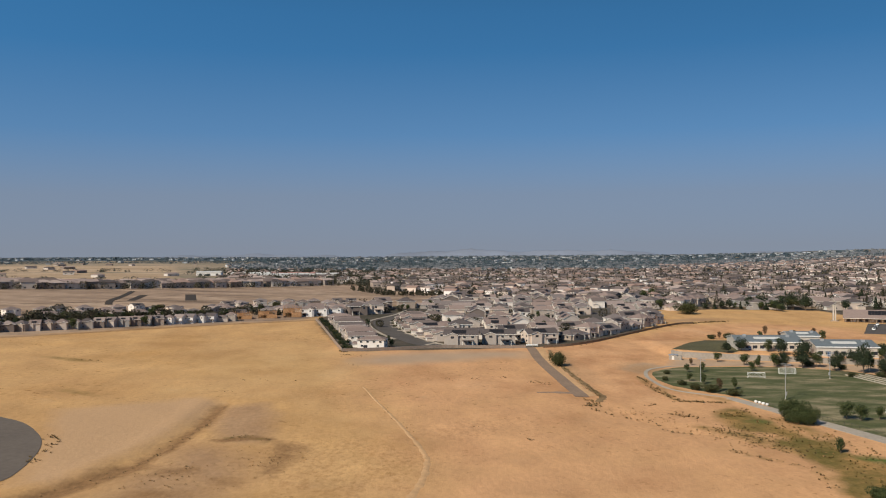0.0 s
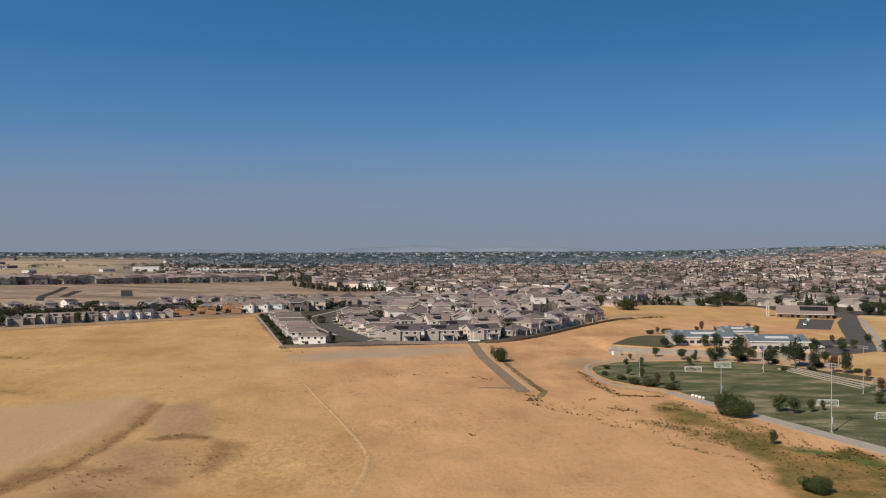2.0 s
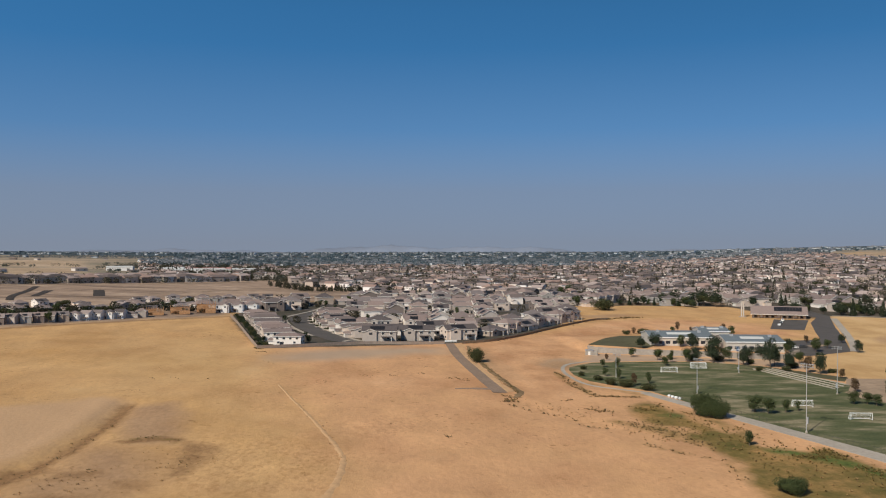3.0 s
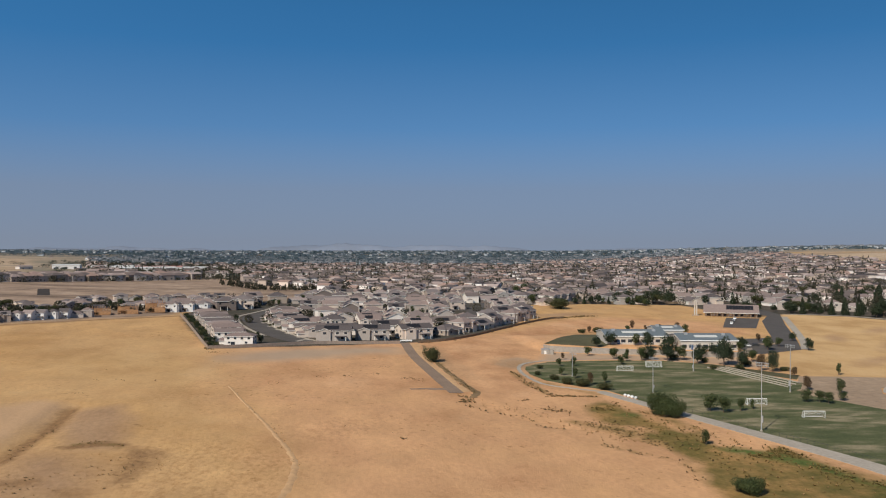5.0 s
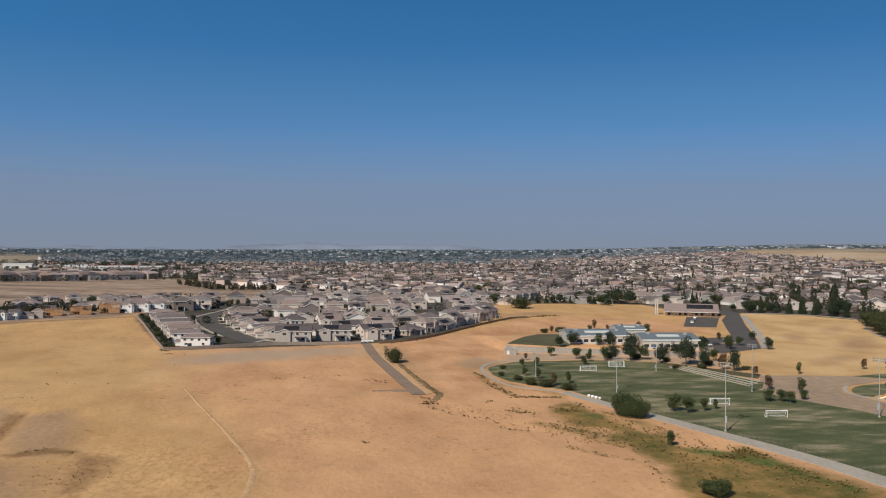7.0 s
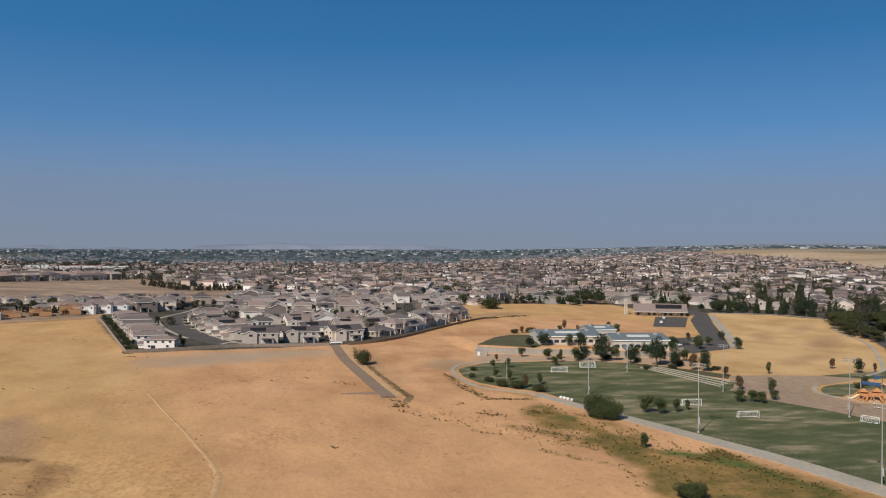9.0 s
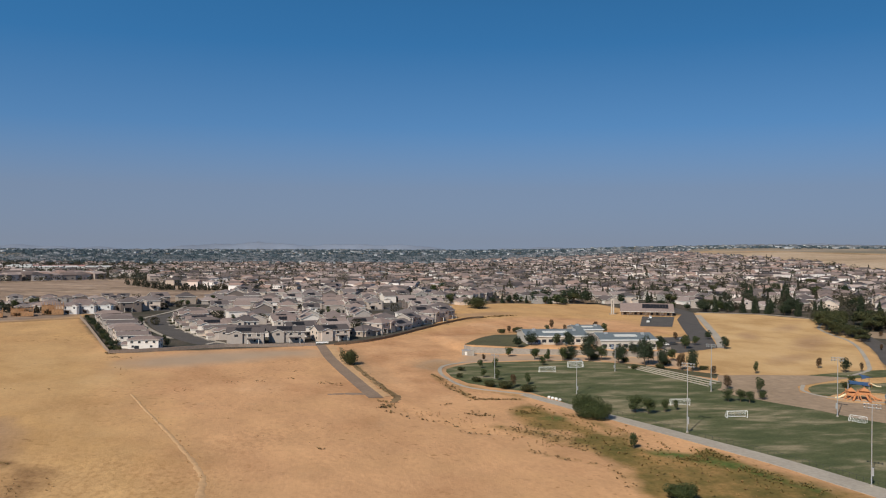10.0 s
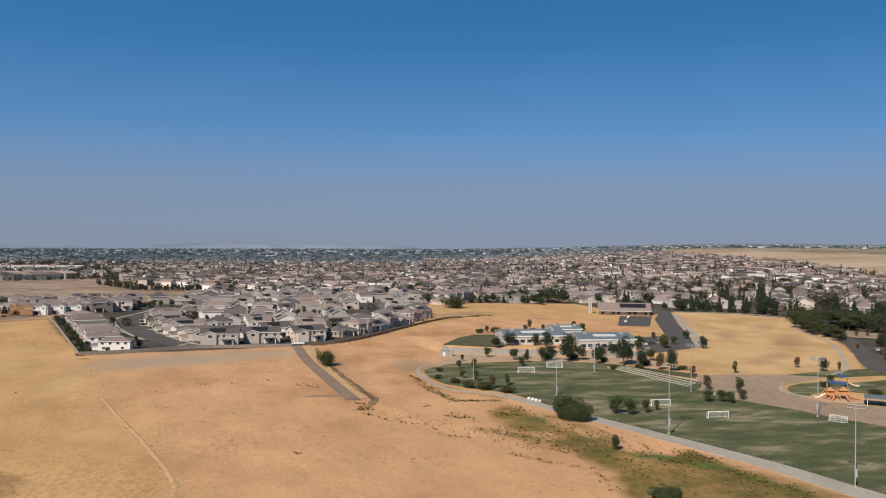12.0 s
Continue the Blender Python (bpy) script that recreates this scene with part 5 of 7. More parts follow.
def make_church():
    root = empty("church")
    tagged(root, "low tan church with a long gabled roof and solar panels", "church")
    w, d, h, rise = 36, 22, 2.8, 5.2
    bm = bmesh.new()
    bm_box(bm, -w / 2, w / 2, -d / 2 + 2.5, d / 2, -1.5, h)
    for e in (-1, 1):
        x = e * (w / 2 - 0.3)
        vs = [bm.verts.new(c) for c in ((x, -d / 2 + 0.5, h), (x, d / 2, h), (x, 0, h + rise * 0.9), (x - e * 0.2, -d / 2 + 0.5, h), (x - e * 0.2, d / 2, h), (x - e * 0.2, 0, h + rise * 0.9))]
        for f in ((0, 1, 2), (5, 4, 3), (0, 3, 4, 1), (1, 4, 5, 2), (2, 5, 3, 0)):
            bm.faces.new([vs[k] for k in f])
    bmesh.ops.recalc_face_normals(bm, faces=bm.faces)
    part("wall", bm, "brick", root)
    part("roof", gable_roof(bmesh.new(), -w / 2, w / 2, -d / 2, d / 2, h + 0.1, rise, 1.0), "roof", root, "brown-grey tiled gabled roof")
    sl = rise / (d / 2 + 1.0)
    for i in range(9):
        x0 = -3.2 + i * 2.05
        for k in range(2):
            ya, yb = -7.2 + 2.9 * k, -4.4 + 2.9 * k
            za, zb = h + 0.1 + sl * (ya + d / 2 + 1.0) + 0.14, h + 0.1 + sl * (yb + d / 2 + 1.0) + 0.14
            v = [(x0, ya, za), (x0 + 1.98, ya, za), (x0 + 1.98, yb, zb), (x0, yb, zb)]
            mesh_ob("solar_panel", v + [(a, b, c - 0.1) for a, b, c in v], [(0, 1, 2, 3), (7, 6, 5, 4), (0, 4, 5, 1), (1, 5, 6, 2), (2, 6, 7, 3), (3, 7, 4, 0)], "solar", root, "dark solar panel on the roof")
    for i in range(10):
        x = -w / 2 + 0.8 + i * 3.8
        part("column", bm_rod(bmesh.new(), (x, -d / 2 + 0.2, -1.2), (x, -d / 2 + 0.2, h), 0.28, sides=8), "brick", root)
        if i < 9:
            box("window", x + 0.8, x + 2.6, -d / 2 + 2.38, -d / 2 + 2.6, 0.4, 2.9, "trim" if i % 3 == 1 else "glass", root)
    box("entrance_beam", -w / 2, w / 2, -d / 2 - 0.1, -d / 2 + 0.5, h - 0.6, h - 0.05, "brick", root)
    return root


ob = make_church()
ob.matrix_basis = at(297.5, 597, -25)
for c in ob.children:
    c.color = (0.5, 0.55, 0.0, 1.0)


def make_bell_tower():
    root = empty("bell_tower")
    tagged(root, "slim pale stone bell tower beside the church", "tower")
    for s in (-1, 1):
        box("pier", s * 0.7 - 0.4, s * 0.7 + 0.4, -0.8, 0.8, -1, 10.5, "school_wall", root, bevel=0.1)
    box("lintel", -1.15, 1.15, -0.95, 0.95, 10.5, 11.3, "school_wall", root, bevel=0.1)
    box("plinth", -2.4, 2.4, -1.6, 1.6, -1, 0.6, "brick", root, bevel=0.1)
    return root


ob = make_bell_tower()
ob.matrix_basis = at(272.5, 601, -14)


def make_shed():
    root = empty("storage_shed")
    tagged(root, "small grey-brown storage shed beside the retaining wall", "shed")
    box("wall", -2.2, 2.2, -1.4, 1.4, -0.3, 2.6, "block", root)
    box("roof", -2.4, 2.4, -1.6, 1.6, 2.6, 2.78, "steel", root)
    box("door", -0.6, 0.6, -1.46, -1.3, 0, 2.0, "garage", root)
    box("annexe", 2.25, 4.4, -1.2, 1.3, -0.3, 2.3, "block", root)
    return root


make_shed().matrix_basis = at(111.5, 419.0, -20, 0.9)


# ---------------------------------------------------------------- houses
def make_house(w, d, storeys, roof, solar, porch, garage_side, label, level=2, paint="stucco", street_end=False):
    """Front towards -y; wall, roof, windows, garage, porch and panels are parts."""
    root = empty("house")
    tagged(root, label, "house")
    h = 2.9 * storeys + 0.1
    rise = min(w, d) * 0.24
    if roof == "gable":
        bm = bmesh.new()
        bm_box(bm, -w / 2, w / 2, -d / 2, d / 2, -1.2, h)
        for s in (-1, 1):
            x = s * w / 2
            vs = [bm.verts.new(c) for c in ((x, -d / 2, h), (x, d / 2, h), (x, 0, h + rise * 0.97), (x - s * 0.2, -d / 2, h), (x - s * 0.2, d / 2, h), (x - s * 0.2, 0, h + rise * 0.97))]
            for f in ((0, 1, 2), (5, 4, 3), (0, 3, 4, 1), (1, 4, 5, 2), (2, 5, 3, 0)):
                bm.faces.new([vs[i] for i in f])
        bmesh.ops.recalc_face_normals(bm, faces=bm.faces)
        part("wall", bm, paint, root)
        part("roof", gable_roof(bmesh.new(), -w / 2, w / 2, -d / 2, d / 2, h - 0.02, rise * 1.07, 0.5), "roof", root)
    else:
        box("wall", -w / 2, w / 2, -d / 2, d / 2, -1.2, h, paint, root, bevel=0.04)
        part("roof", hip_roof(bmesh.new(), -w / 2, w / 2, -d / 2, d / 2, h + 0.12, rise, 0.55), "roof", root)
    # back and front windows
    for s in range(storeys):
        z = 0.95 + 2.9 * s
        for i in range(4 if s else 3):
            x = -w / 2 + (i + 0.6) * w / (4.2 if s else 3.4)
            for y, sg in ((-d / 2, -1), (d / 2, 1)):
                if s == 0 and sg < 0 and i == 1 or level < 2 and (sg > 0 or i % 2) or level < 1 and i > 0:
                    continue
                win = box("window", x - 0.7, x + 0.7, y - 0.07, y + 0.07, z, z + 1.35, "glass", root)
                if level < 2:
                    continue
                bm = bmesh.new()
                y0, y1 = (y - 0.12, y - 0.02) if sg < 0 else (y + 0.02, y + 0.12)
                bm_box(bm, x - 0.85, x + 0.85, y0, y1, z + 1.35, z + 1.5)
                bm_box(bm, x - 0.85, x + 0.85, y0, y1, z - 0.15, z)
                bm_box(bm, x - 0.85, x - 0.7, y0, y1, z, z + 1.35)
                bm_box(bm, x + 0.7, x + 0.85, y0, y1, z, z + 1.35)
                part("frame", bm, "trim", win)
        for x, sg in ((-w / 2, -1), (w / 2, 1)):
            if level < (2 if sg > 0 else 1):
                continue
            for y in ((-d * 0.27, d * 0.22) if level > 1 else (0.0,)):
                box("side_window", x - 0.07, x + 0.07, y - 0.65, y + 0.65, z, z + 1.3, "glass", root)
    gx0 = garage_side * w * 0.24
    box("garage_door", gx0 - 2.4, gx0 + 2.4, d / 2 - 0.05, d / 2 + 0.08, -0.1, 2.25, "garage", root)
    if level > 0:
        box("patio_door", -0.2 * w - 1.2, -0.2 * w + 1.2, -d / 2 - 0.08, -d / 2 + 0.05, 0, 2.15, "glass", root)
    if storeys == 2 and roof == "gable" or roof == "hip" and porch:
        # a cross gable that breaks the front of the roof
        gw, side = w * 0.34, -(porch or 1)
        cx = side * w * 0.24
        bm = bmesh.new()
        bm_box(bm, cx - gw / 2, cx + gw / 2, -d / 2 - 1.1, -d / 2 + 0.3, -1.2, h - 0.05)
        y0 = -d / 2 - 1.1
        vs = [bm.verts.new(c) for c in ((cx - gw / 2, y0, h - 0.05), (cx + gw / 2, y0, h - 0.05), (cx, y0, h - 0.05 + gw * 0.24), (cx - gw / 2, y0 + 0.2, h - 0.05), (cx + gw / 2, y0 + 0.2, h - 0.05), (cx, y0 + 0.2, h - 0.05 + gw * 0.24))]
        for f in ((0, 1, 2), (5, 4, 3), (0, 3, 4, 1), (1, 4, 5, 2), (2, 5, 3, 0)):
            bm.faces.new([vs[i] for i in f])
        bmesh.ops.recalc_face_normals(bm, faces=bm.faces)
        part("gable_wing", bm, paint, root)
        part("gable_roof", gable_roof(bmesh.new(), cx - gw / 2, cx + gw / 2, -d / 2 - 1.1, -d / 2 + 3.4, h, gw * 0.27, 0.4, axis="y"), "roof", root)
        if level > 0:
            box("gable_window", cx - 0.8, cx + 0.8, y0 - 0.06, y0 + 0.05, h - 2.0, h - 0.7, "glass", root)
    if porch and level > 0:
        px = porch * w * 0.22
        box("porch_roof", px - 2.6, px + 2.6, -d / 2 - 3.0, -d / 2 + 0.02, 2.62, 2.85, "roof", root)
        for x in (px - 2.4, px + 2.4):
            box("porch_post", x - 0.14, x + 0.14, -d / 2 - 2.9, -d / 2 - 2.62, -0.4, 2.62, "trim", root)
    if street_end:
        # garage and entrance under a low gable at the street end
        bm = bmesh.new()
        bm_box(bm, -w / 2 - 3.4, -w / 2 + 0.2, -3.2, 3.2, -1.2, 2.7)
        part("front_wing", bm, paint, root)
        part("front_roof", gable_roof(bmesh.new(), -w / 2 - 3.4, -w / 2 + 1.2, -3.2, 3.2, 2.75, 1.5, 0.4), "roof", root)
        box("street_garage_door", -w / 2 - 3.5, -w / 2 - 3.36, -2.5, 1.6, -0.1, 2.15, "garage", root)
        for y in (-2.6, 2.2):
            box("end_window", -w / 2 - 0.07, -w / 2 + 0.05, y - 0.8, y + 0.8, 4.1, 5.3, "glass", root)
    if solar:
        z0, sl = h - 0.02, rise * 1.07 / (d / 2 + 0.5)
        for i in range(solar if level > 1 else 1):
            x0 = -w * 0.28 + i * 1.75
            span = 1.68 if level > 1 else 1.75 * solar
            ya, yb = -d / 2 + 1.0, -d / 2 + 4.6
            za, zb = z0 + sl * (ya + d / 2 + 0.5) + 0.12, z0 + sl * (yb + d / 2 + 0.5) + 0.12
            v = [(x0, ya, za), (x0 + span, ya, za), (x0 + span, yb, zb), (x0, yb, zb)]
            mesh_ob("solar_panel", v + [(a, b, c - 0.08) for a, b, c in v], [(0, 1, 2, 3), (7, 6, 5, 4), (0, 4, 5, 1), (1, 5, 6, 2), (2, 6, 7, 3), (3, 7, 4, 0)], "solar", root)
    if (roof == "hip" or garage_side > 0) and level > 0:
        bm = bmesh.new()
        gw = w * 0.42
        bm_box(bm, gx0 - gw / 2, gx0 + gw / 2, d / 2 - 0.2, d / 2 + 2.2, -1.2, 2.75)
        part("garage_wing", bm, paint, root)
        part("garage_roof", gable_roof(bmesh.new(), gx0 - gw / 2, gx0 + gw / 2, d / 2 - 1.0, d / 2 + 2.2, 2.78, gw * 0.22, 0.4, axis="y"), "roof", root)
    return root


PLANS = [
    (16, 11, 2, "gable", 4, 1, 1, "two-storey stucco house with grey gabled roof and solar panels"),
    (14, 12, 2, "hip", 0, -1, -1, "two-storey pale stucco house with a hipped tile roof"),
    (17, 12, 1, "hip", 0, 1, 1, "single-storey stucco house with a broad hipped roof"),
    (13, 12, 2, "gable", 3, 0, -1, "two-storey stucco house with grey gabled roof and solar panels"),
    (18, 13, 1, "gable", 5, -1, -1, "single-storey stucco house with gabled roof and solar panels"),
    (15, 13, 2, "hip", 0, 1, 1, "two-storey grey stucco house with a hipped tile roof"),
    (12, 15, 2, "gable", 3, 1, 1, "two-storey stucco house with gabled roof and few solar panels"),
]
ROW_PLANS = [
    (16.5, 8.6, 2, "hip", 0, 0, 1, "two-storey pale stucco row house with a hipped grey tile roof"),
    (15.5, 8.8, 2, "gable", 5, 0, -1, "two-storey stucco row house with gabled roof and solar panels"),
    (16.5, 8.2, 2, "hip", 0, 1, -1, "two-storey stucco row house with a cross gable on its hipped roof"),
    (15.5, 8.0, 2, "gable", 0, 0, 1, "two-storey stucco row house with a plain grey gabled roof"),
]
ROW_HOUSES = [Kind(lambda p=p: make_house(*p, street_end=True)) for p in ROW_PLANS]
PALE = [Kind(lambda p=p: make_house(*p[:4], 0, p[5], p[6], "new white-walled house with a grey tile roof", level=1, paint="white_wall")) for p in (PLANS[1], PLANS[6])]
HOUSES, HOUSES_MID, HOUSES_LOW = ([Kind(lambda p=p, lv=lv: make_house(*p, level=lv)) for p in PLANS] for lv in (2, 1, 0))


taken = {}


def take(x, y, r):
    taken.setdefault((int(x // 20), int(y // 20)), []).append((x, y, r))


def free(x, y, r):
    i, j = int(x // 20), int(y // 20)
    return all((x - a) ** 2 + (y - b) ** 2 > (r + c) ** 2 for p in (-1, 0, 1) for q in (-1, 0, 1) for a, b, c in taken.get((i + p, j + q), ()))


def paint_house(ob, tone=None):
    """One wall colour and one roof colour for all parts of a house."""
    tone = (*(tone or (float(rng.random()) * 0.999, float(rng.random()) * 0.999)), 0.0, 1.0)
    for c in ob.children:
        c.color = tone
    return ob


def settle(k, x, y, turn, label="", r=7.0, kinds=None, tone=None):
    take(x, y, r)
    return paint_house((kinds or HOUSES)[k].put(Matrix.Translation((x, y, hz(x, y) + 0.15)) @ Matrix.Rotation(radians(turn), 4, "Z"), label, "houses of the near estate"), tone)


# houses that can be told apart at the front of the estate
WHITE, CREAM, GREY, TAUPE = 0.3, 0.7, 0.45, 0.95     # places of wall colours on the stucco's scale
WEST_ROW = [(0, -36.5, 441.5, WHITE), (1, -43.5, 456, WHITE), (3, -46.5, 468.5, CREAM), (0, -49, 481, TAUPE), (2, -51.5, 493.5, GREY), (3, -54, 506, CREAM), (0, -57, 518.5, TAUPE), (1, -60, 531, GREY), (2, -63.5, 543.5, CREAM), (0, -67, 556, TAUPE)]
EAST_ROW = [(2, 2, 478, TAUPE), (3, -3.5, 491.5, CREAM), (1, -8, 505, WHITE), (2, -12, 518.5, TAUPE), (1, -15.5, 532, CREAM), (0, -18, 545.5, GREY), (3, -20, 559, CREAM), (2, -21, 572.5, TAUPE), (0, -20.5, 586, GREY)]
for rowlist, turn, sx in ((WEST_ROW, 191, 0.98), (EAST_ROW, 11, 1.04)):
    for k, x, y, wall_tone in rowlist:
        first = (x, y) == (-36.5, 441.5)
        ob = settle(k, x, y, -3 if first else turn, r=6.0, kinds=ROW_HOUSES, tone=(wall_tone, (0.05, 0.3, 0.55, 0.8, 0.15, 0.95)[int(y * 2) % 6]))
        ob.matrix_basis = ob.matrix_basis @ Matrix.Diagonal((0.84 if first else sx * (0.9 + 0.04 * (int(y) % 4)), 1.0, (0.74, 0.86, 0.8, 0.7)[int(y * 2) % 4], 1)) @ Matrix.Rotation(radians((int(y) % 7 - 3) * 1.6), 4, "Z")
SLOPE_HOUSES = [
    (0, 9.5, 463, -6), (0, 30, 470, -4), (0, 53, 477, 18), (0, 38, 492, 6), (4, 14, 492, 4), (5, 10, 516, 2),
    (3, 32, 520, -4), (0, 58, 510, 10), (2, 74, 497, 42), (1, 86, 512, 44), (4, 98, 527, 46), (3, 108, 541, 46),
    (2, 119, 556, 46), (5, 130, 571, 44), (0, 141, 587, 40)]
for n, (k, x, y, turn) in enumerate(SLOPE_HOUSES):
    ob = settle(k, x, y, turn, r=6.2, tone=((GREY, GREY, CREAM, WHITE, WHITE, TAUPE)[n], 0.4) if n < 6 else None)
    ob.matrix_basis = ob.matrix_basis @ Matrix.Diagonal((1.12 if y < 480 and x < 60 else 0.93, 0.95, 0.9, 1))
for k, x, y, turn in EXTRA:
    settle(k, x, y, turn, kinds=HOUSES_MID)
# rows behind them, along the streets
ESTATE = [(-46, 575), (-30, 470), (-4, 455), (30, 455), (60, 475), (100, 530), (148, 592), (154, 640), (160, 700), (185, 760), (60, 800), (0, 770), (-28, 700), (-66, 640)]
for row in range(16):
    for col in range(-8, 18):
        ang = 30.0
        u, v = col * 15.6 + rng.uniform(-1, 1), 468 + (row // 2) * 45.0 + (row % 2) * 18.0
        x, y = u + 10 + 0.10 * (v - 470), v + 0.12 * u
        if not bool(inside(x, y, ESTATE)) or seg_dist(np.array(x), np.array(y), STREET_1) < 14:
            continue
        if seg_dist(np.array(x), np.array(y), [(104, 590), (122, 664), (136, 704)]) < 12 or not free(x, y, 6.3):
            continue
        if rng.random() < 0.1:
            for k in range(3):
                plant(rng.choice(["round", "dark", "oval"]), x + rng.uniform(-5, 5), y + rng.uniform(-5, 5), rng.uniform(3.5, 6), None, group="young trees of the estate")
            continue
        settle(int(rng.integers(7)), x, y, 7 + rng.uniform(-6, 6) + float(rng.choice([0, 0, 90, 180, 270])), r=6.4, kinds=HOUSES_MID).matrix_basis @= Matrix.Diagonal((0.86, 0.86, 0.9, 1))
# streets between the rows of the estate
for k in range(6):
    v = 468 + k * 45.0 - 13.5
    line = [(u + 10 + 0.10 * (v - 470), v + 0.12 * u) for u in np.arange(-75, 150, 4.0)]
    line = [p for p in line if bool(inside(p[0], p[1], ESTATE)) and seg_dist(np.array(p[0]), np.array(p[1]), STREET_1) > 6]
    if len(line) > 6:
        ribbon(f"estate_street_{k + 1}", line[::3], 9.0, 0.12, "asphalt", "dark asphalt street between rows of houses", "road", n=3)
# the row behind the west field edge
for i in range(17):
    t = i / 14
    x, y = -222 + 128 * t, 440 + 134 * t ** 1.05
    for k, (a, b) in enumerate(((-36, 42), (-56, 66))):
        if rng.random() < 0.8:
            px, py = x + a + rng.uniform(-3, 3), y + b + rng.uniform(-3, 3)
            house = settle(int(rng.choice([1, 2, 2, 5, 6])), px, py, 44 + rng.uniform(-8, 8) + float(rng.choice([0, 0, 90, 180])), "pale stucco house with tiled roof behind the field fence", kinds=HOUSES_MID)
            house.matrix_basis = house.matrix_basis @ Matrix.Diagonal((0.62, 0.62, 0.58, 1))
    for k in range(5 if t < 0.45 else 2):
        px, py = x + rng.uniform(-50, 6), y + rng.uniform(6, 50)
        if free(px, py, 1.5):
            plant(rng.choice(["dark", "round", "spread"]), px, py, rng.uniform(4, 7.5), None, group="trees of the west row")


LOTS = [(-165, 660), (-144, 684), (-108, 700), (-70, 712), (-52, 690), (-62, 640), (-66, 604), (-86, 588), (-103, 578), (-130, 574), (-160, 592)]
for row in range(6):
    for i in range(15):
        x, y = -150 + 9.5 * i - 4.0 * row + rng.uniform(-1.5, 1.5), 578 + 4.6 * i + 15.0 * row + rng.uniform(-1.5, 1.5)
        if pin(x, y, LOTS) and free(x, y, 5.2) and seg_dist(np.array(x), np.array(y), STREET_1) > 14:
            house = settle(int(rng.choice([1, 2, 4, 5, 6])), x, y, 10 + rng.uniform(-12, 12) + float(rng.choice([0, 0, 90])), "new stucco house with a brown-grey tile roof", r=5.2, kinds=HOUSES_LOW)
            house.matrix_basis = house.matrix_basis @ Matrix.Diagonal((0.64, 0.64, 0.6, 1))


# the first row of it: narrow new houses close together
for i in range(26):
    t = (i + 0.5) / 27
    x, y = -226 + 132 * t - 9, 434 + 138 * t ** 1.05 + 10
    if t > 0.77:
        continue
    house = settle(int(rng.integers(2)), x, y, rng.uniform(-8, 8), r=3.4, kinds=PALE) if 0.5 < t < 0.7 else settle(int(rng.choice([1, 2, 6])), x, y, 10 + rng.uniform(-16, 16), r=3.4, kinds=HOUSES_LOW, tone=(float(rng.choice([0.2, 0.4, 0.55, 0.8, 0.95])), float(rng.random()) * 0.99))
    house.matrix_basis = house.matrix_basis @ Matrix.Diagonal((0.48, 0.56, 0.6, 1))

for x, y in ((-93, 593), (-84, 598.5), (-75, 604)):
    settle(0, x, y, rng.uniform(-5, 5), r=5.0, kinds=PALE).matrix_basis @= Matrix.Diagonal((0.62, 0.62, 0.8, 1))


def make_house_frame():
    """A house under construction: open timber studs, floors and rafters."""
    root = empty("unfinished_house")
    tagged(root, "unfinished house with open orange timber framing", "house")
    w, d = 14, 11
    for s in range(2):
        z = 2.9 * s
        box("floor_deck", -w / 2, w / 2, -d / 2, d / 2, z - 0.15, z + 0.05, "timber", root)
        for y in (-d / 2, 0, d / 2):
            box("top_plate", -w / 2, w / 2, y - 0.1, y + 0.1, z + 2.6, z + 2.74, "timber", root)
            for i in range(15):
                x = -w / 2 + i * w / 14
                box("stud", x - 0.09, x + 0.09, y - 0.09, y + 0.09, z + 0.05, z + 2.6, "timber", root, bevel=0.0)
    for i in range(9):
        x = -w / 2 + i * w / 8
        bm = bmesh.new()
        bm_rod(bm, (x, -d / 2 - 0.4, 5.6), (x, 0, 8.0), 0.12, sides=4)
        bm_rod(bm, (x, d / 2 + 0.4, 5.6), (x, 0, 8.0), 0.12, sides=4)
        part("rafter", bm, "timber", root)
    box("sheathing", -w / 2, w * 0.1, d / 2 + 0.1, d / 2 + 0.16, 0, 5.5, "timber", root)
    box("sheathing", -w * 0.05, w / 2, -d / 2 - 0.16, -d / 2 - 0.1, 0, 2.8, "timber", root)
    box("sheathing", -w / 2, -w * 0.2, -d / 2 - 0.16, -d / 2 - 0.1, 2.9, 5.5, "timber", root)
    box("sheathing", -w / 2 - 0.16, -w / 2 - 0.1, -d / 2, d * 0.1, 0, 5.5, "timber", root)
    return root


frame_house = Kind(make_house_frame)
for x, y, s in ((-131, 562, 0.62), (-117, 573, 0.74), (-103, 587, 0.95)):
    frame_house.put(at(x, y, 12, s, 0.85), group="houses under construction")
    take(x, y, 8)
# white road barrier where the access road meets the estate
bar = empty("road_barrier", at(47, 459.5, -2))
tagged(bar, "white road barrier across the street end", "barrier")
box("board", -3.2, 3.2, -0.06, 0.06, 0.5, 1.15, "white_paint", bar)
for x in (-2.8, 0, 2.8):
    box("post", x - 0.08, x + 0.08, -0.2, -0.06, -0.2, 1.2, "white_paint", bar)


